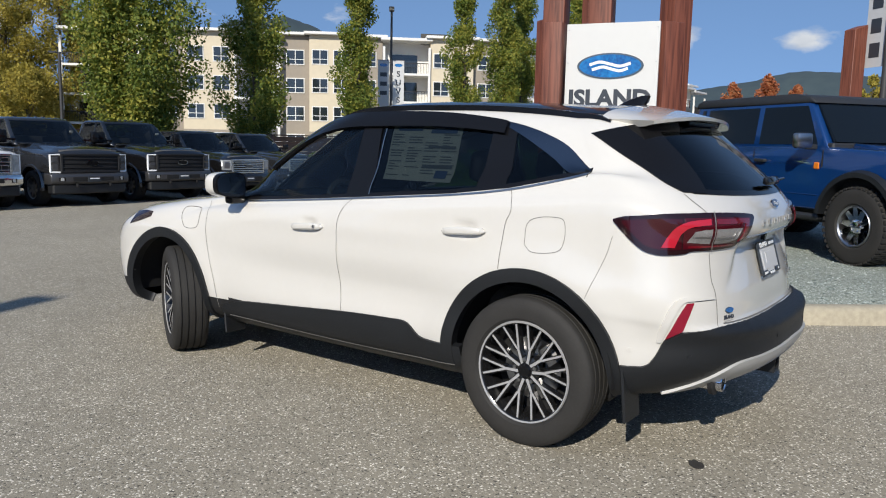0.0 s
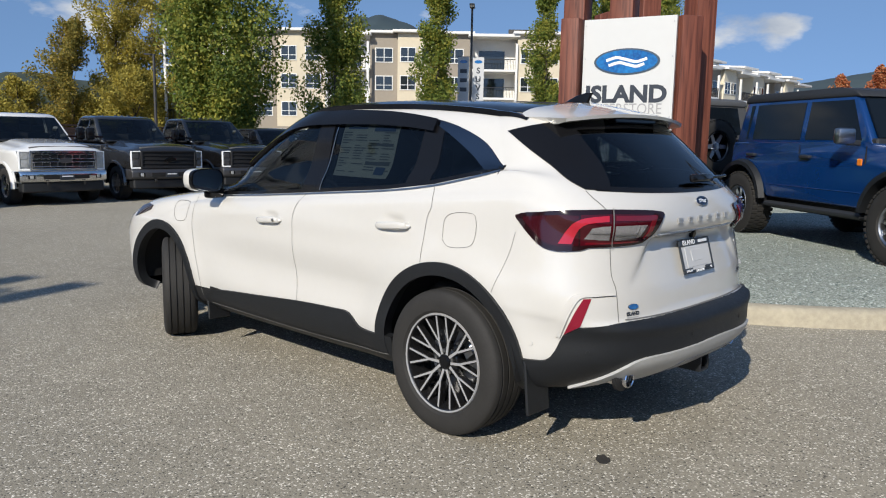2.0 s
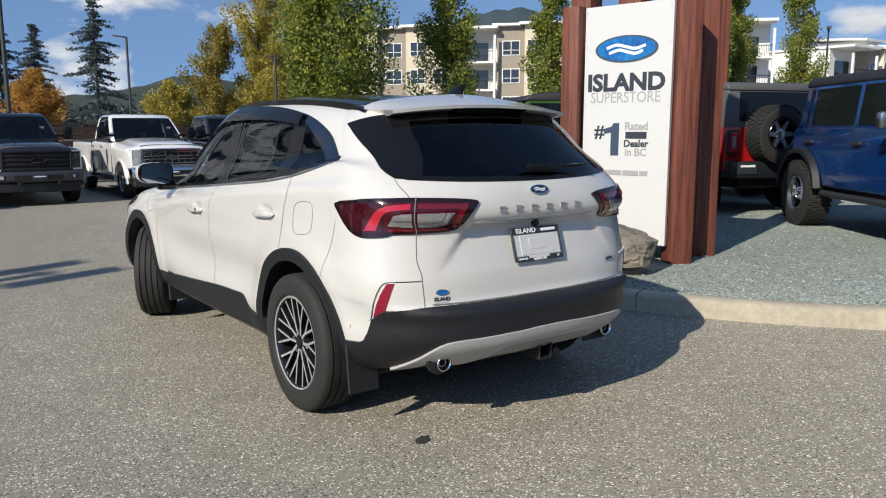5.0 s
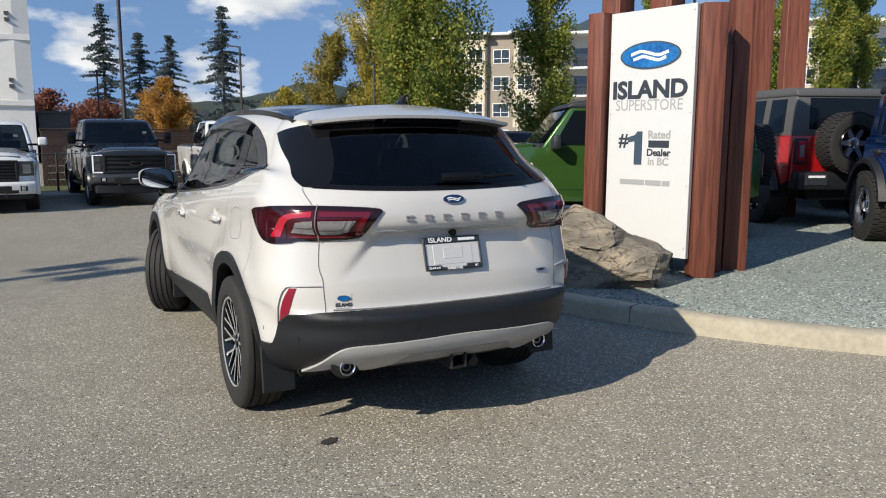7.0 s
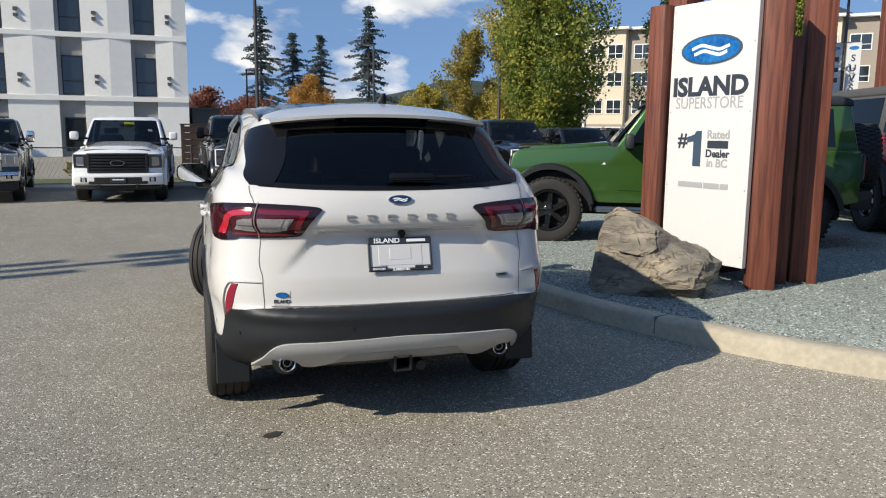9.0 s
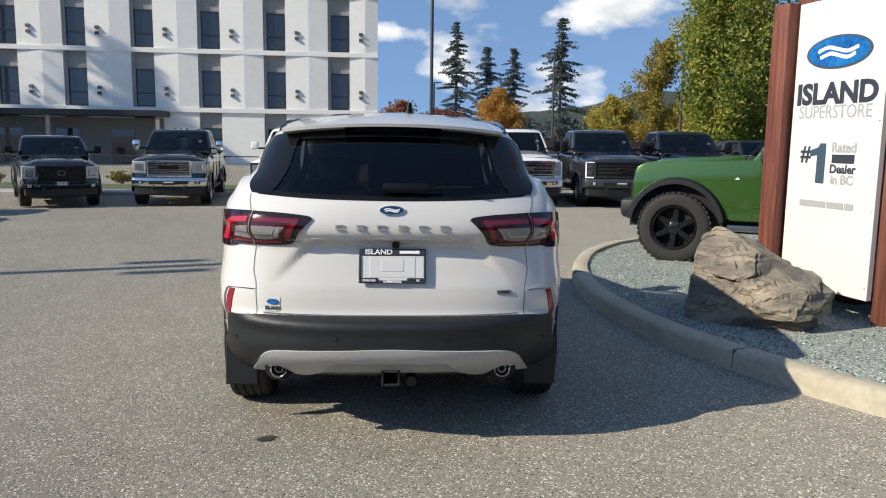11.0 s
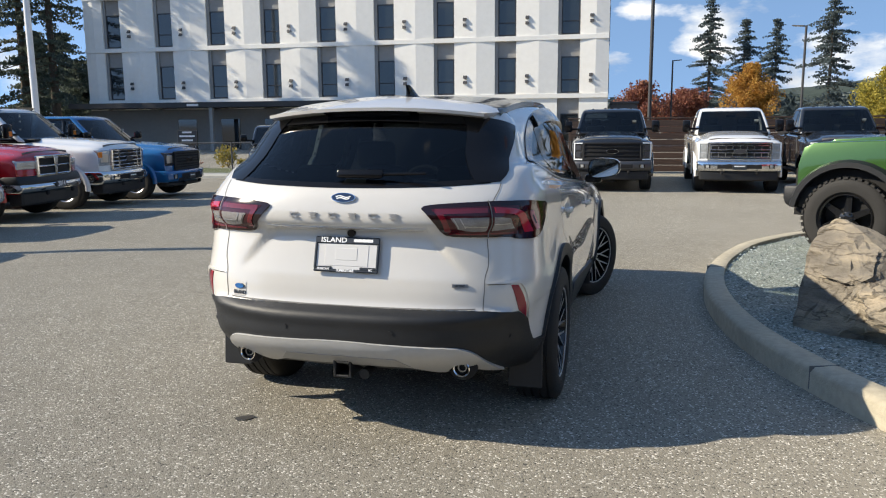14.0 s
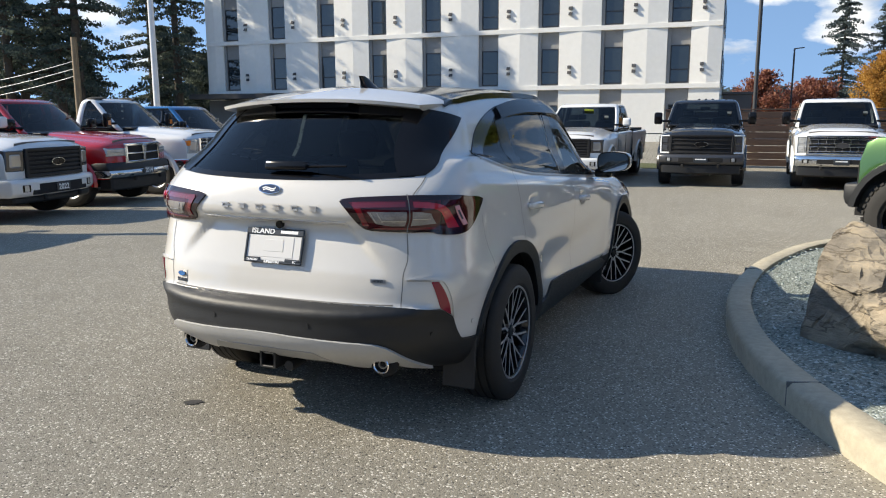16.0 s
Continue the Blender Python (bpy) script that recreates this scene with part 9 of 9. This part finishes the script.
            for i in range(4):
                bm.faces.new((v[i], v[(i + 1) % 4], q[(i + 1) % 4], q[i]))
            part("side_window", bm, CAR_GLASS, t, smooth=False)
        gaps = (fore - 0.86, fore * 0.7 - 1.95, -2.94) if doors == 4 else (-0.86, -2.2)
        for yy in gaps:
            gp = box(bmesh.new(), -0.02, 0.002, yy - 0.005, yy + 0.005, 0.60, BZ)
            for q in gp.verts:
                q.co.x = s * (W * (1 - 0.035 * (q.co.z - 0.58) / 0.66) + q.co.x)
            part("door_gap", gp, CABIN, t)
        part("door_crease", box(bmesh.new(), s * W - 0.01, s * W + 0.006, gaps[-1], gaps[0], 0.70, 0.712, 0.003), body, t)
        for yy in gaps[1:]:
            h = part("door_handle", box(bmesh.new(), s * W - 0.02, s * W + 0.035, yy + 0.08, yy + 0.27, 1.055, 1.095, 0.012, seg=2), ROOF_BLACK if roof is ROOF_BLACK else body, t)
        part("wing_badge", box(bmesh.new(), s * W - 0.01, s * W + 0.008, -0.70, -0.62, 1.0, 1.08, 0.01), AMBER, t) if body is P_BLUE2 else part("wing_badge", prism(bmesh.new(), [(-0.72, 1.0), (-0.62, 1.0), (-0.68, 1.055)], s * W * 0.97, s * W * 0.97 + s * 0.022), BADGE_WHITE, t)
        for cy in (0, -WB):
            ring, inner = arc(cy, R + 0.02, R + 0.165, 172, 8, 16), arc(cy, R + 0.02, R + 0.085, 172, 8, 16)
            b = bmesh.new()
            vo = [b.verts.new((s * (W + 0.01), *p)) for p in ring]; vm = [b.verts.new((s * (W + 0.085), *p)) for p in arc(cy, R + 0.02, R + 0.14, 172, 8, 16)]
            vi = [b.verts.new((s * (W + 0.085), *p)) for p in inner]; vb = [b.verts.new((s * (W - 0.2), *p)) for p in inner]
            for A, B in ((vo, vm), (vm, vi), (vi, vb)):
                for i in range(16):
                    b.faces.new((A[i], A[i + 1], B[i + 1], B[i]))
            part("wheel_arch_flare", b, BLACK_PLASTIC, t)
            part("arch_liner", box(bmesh.new(), s * 0.66 - 0.22, s * 0.66 + 0.22, cy - R - 0.12, cy + R + 0.12, R, R + 0.5), CABIN, t)
            plain_wheel(t, ("off", R, face.name if face else ""), pose(s * (W - 0.08), cy, R, 25 + 30 * cy, 0, 0 if s > 0 else 180), R, 0.30, rr, 10 if face is CHROME else 6, rim or WHEEL_BLACK, face or WHEEL_BLACK, knob=True)
        part("side_step", box(bmesh.new(), s * (W - 0.03) - 0.06, s * (W - 0.03) + 0.06, -WB + R + 0.15, -R - 0.15, 0.42, 0.49, 0.025), ROOF_BLACK if body is not P_GREEN else DARK_CHROME, t)
        mi = part("door_mirror", box(bmesh.new(), -0.11, 0.11, -0.05, 0.06, -0.09, 0.09, 0.035, seg=2), ROOF_BLACK if body is not P_BLUE2 else DARK_CHROME, t)
        mi.matrix_basis = pose(s * (W + 0.16), fore - 0.98, BZ + 0.10)
        part("mirror_arm", box(bmesh.new(), -0.08, 0.08, -0.03, 0.03, -0.10, -0.04, 0.012), ROOF_BLACK, mi).matrix_basis = pose(-s * 0.10, 0.02, 0)
        # tail lamps and headlamps
        tl = part("tail_lamp", box(bmesh.new(), s * 0.80 - 0.085, s * 0.80 + 0.085, r0 - 0.045, r0 + 0.05, 0.86, 1.20, 0.015), ROOF_BLACK, t)
        part("lamp_lens", box(bmesh.new(), s * 0.80 - 0.065, s * 0.80 + 0.065, r0 - 0.055, r0 - 0.02, 0.89, 1.17, 0.012), LAMP_RED_BRIGHT, tl)
        part("lamp_core", box(bmesh.new(), s * 0.80 - 0.03, s * 0.80 + 0.03, r0 - 0.062, r0 - 0.05, 0.95, 1.11, 0.004), LAMP_CLEAR, tl)
        b = lathe(bmesh.new(), [(0.0, 0.001), (0.035, 0.001), (0.03, 0.10), (0.0, 0.115)], 24, "Y", close=False)
        part("headlamp", b, HEADLAMP, t).matrix_basis = pose(s * 0.66, f0 + 0.01, 0.98)
        part("side_marker", box(bmesh.new(), s * W * 0.95 - 0.012, s * W * 0.95 + 0.012, f0 - 0.12, f0 - 0.02, 1.0, 1.10, 0.008), AMBER, t)
    part("grille", box(bmesh.new(), -0.82, 0.82, f0 - 0.06, f0 + 0.03, 0.83, 1.12, 0.02), ROOF_BLACK, t)
    part("front_bumper", prism(bmesh.new(), [(f0 - 0.2, 0.50), (f0 + 0.14, 0.52), (f0 + 0.17, 0.60), (f0 + 0.17, 0.74), (f0 - 0.2, 0.76)], -0.90, 0.90, bevel=0.03, seg=2), BLACK_PLASTIC, t, sharp=50)
    part("rear_bumper", box(bmesh.new(), -0.90, 0.90, r0 - 0.16, r0 + 0.10, 0.52, 0.76, 0.035, seg=2), BLACK_PLASTIC, t)
    part("rear_plate", box(bmesh.new(), -0.80, -0.48, r0 - 0.175, r0 - 0.155, 0.58, 0.73, 0.004), PLATE_DARK, t)
    part("plate_bar", box(bmesh.new(), -0.76, -0.52, r0 - 0.178, r0 - 0.17, 0.68, 0.71), BADGE_WHITE, t)
    part("underbody", box(bmesh.new(), -0.6, 0.6, r0 + 0.1, f0 - 0.1, 0.36, 0.62, 0.03), CABIN, t)
    if spare:
        plain_wheel(t, ("off", R, face.name if face else ""), pose(hang, r0 - 0.19, 1.14, 0, 0, -90), R)
        part("spare_carrier", box(bmesh.new(), -0.15, 0.30, r0 - 0.06, r0 + 0.02, 0.95, 1.3, 0.02), ROOF_BLACK, t)
    return t


Z = island_height(10, 3)
offroader(10.74, 0.77, Z, -127, P_BLUE2, ROOF_BLACK, "dark blue off-roader with black hardtop on knobbly tyres", 4, 0.415, DARK_CHROME, CHROME, spare=False, size=1.08, over=0.34, fore=0.25)
offroader(14.41, 8.80, Z, 70, P_RED2, ROOF_GREY, "bright red off-roader with grey hardtop and spare wheel", 4, 0.40, WHEEL_BLACK, DARK_CHROME, size=1.1, hang=-0.22)
offroader(17.40, 9.50, Z, 70, P_RED2, ROOF_GREY, "red off-roader with grey hardtop behind the others", 4, 0.41, WHEEL_BLACK, DARK_CHROME)
offroader(7.78, 7.15, 0.075, 152, P_GREEN, ROOF_BLACK, "metallic green off-roader on black wheels, half behind the sign", 4, 0.425, WHEEL_BLACK, WHEEL_BLACK, rr=0.262, over=0.74, nose=0.50, hang=-0.15)
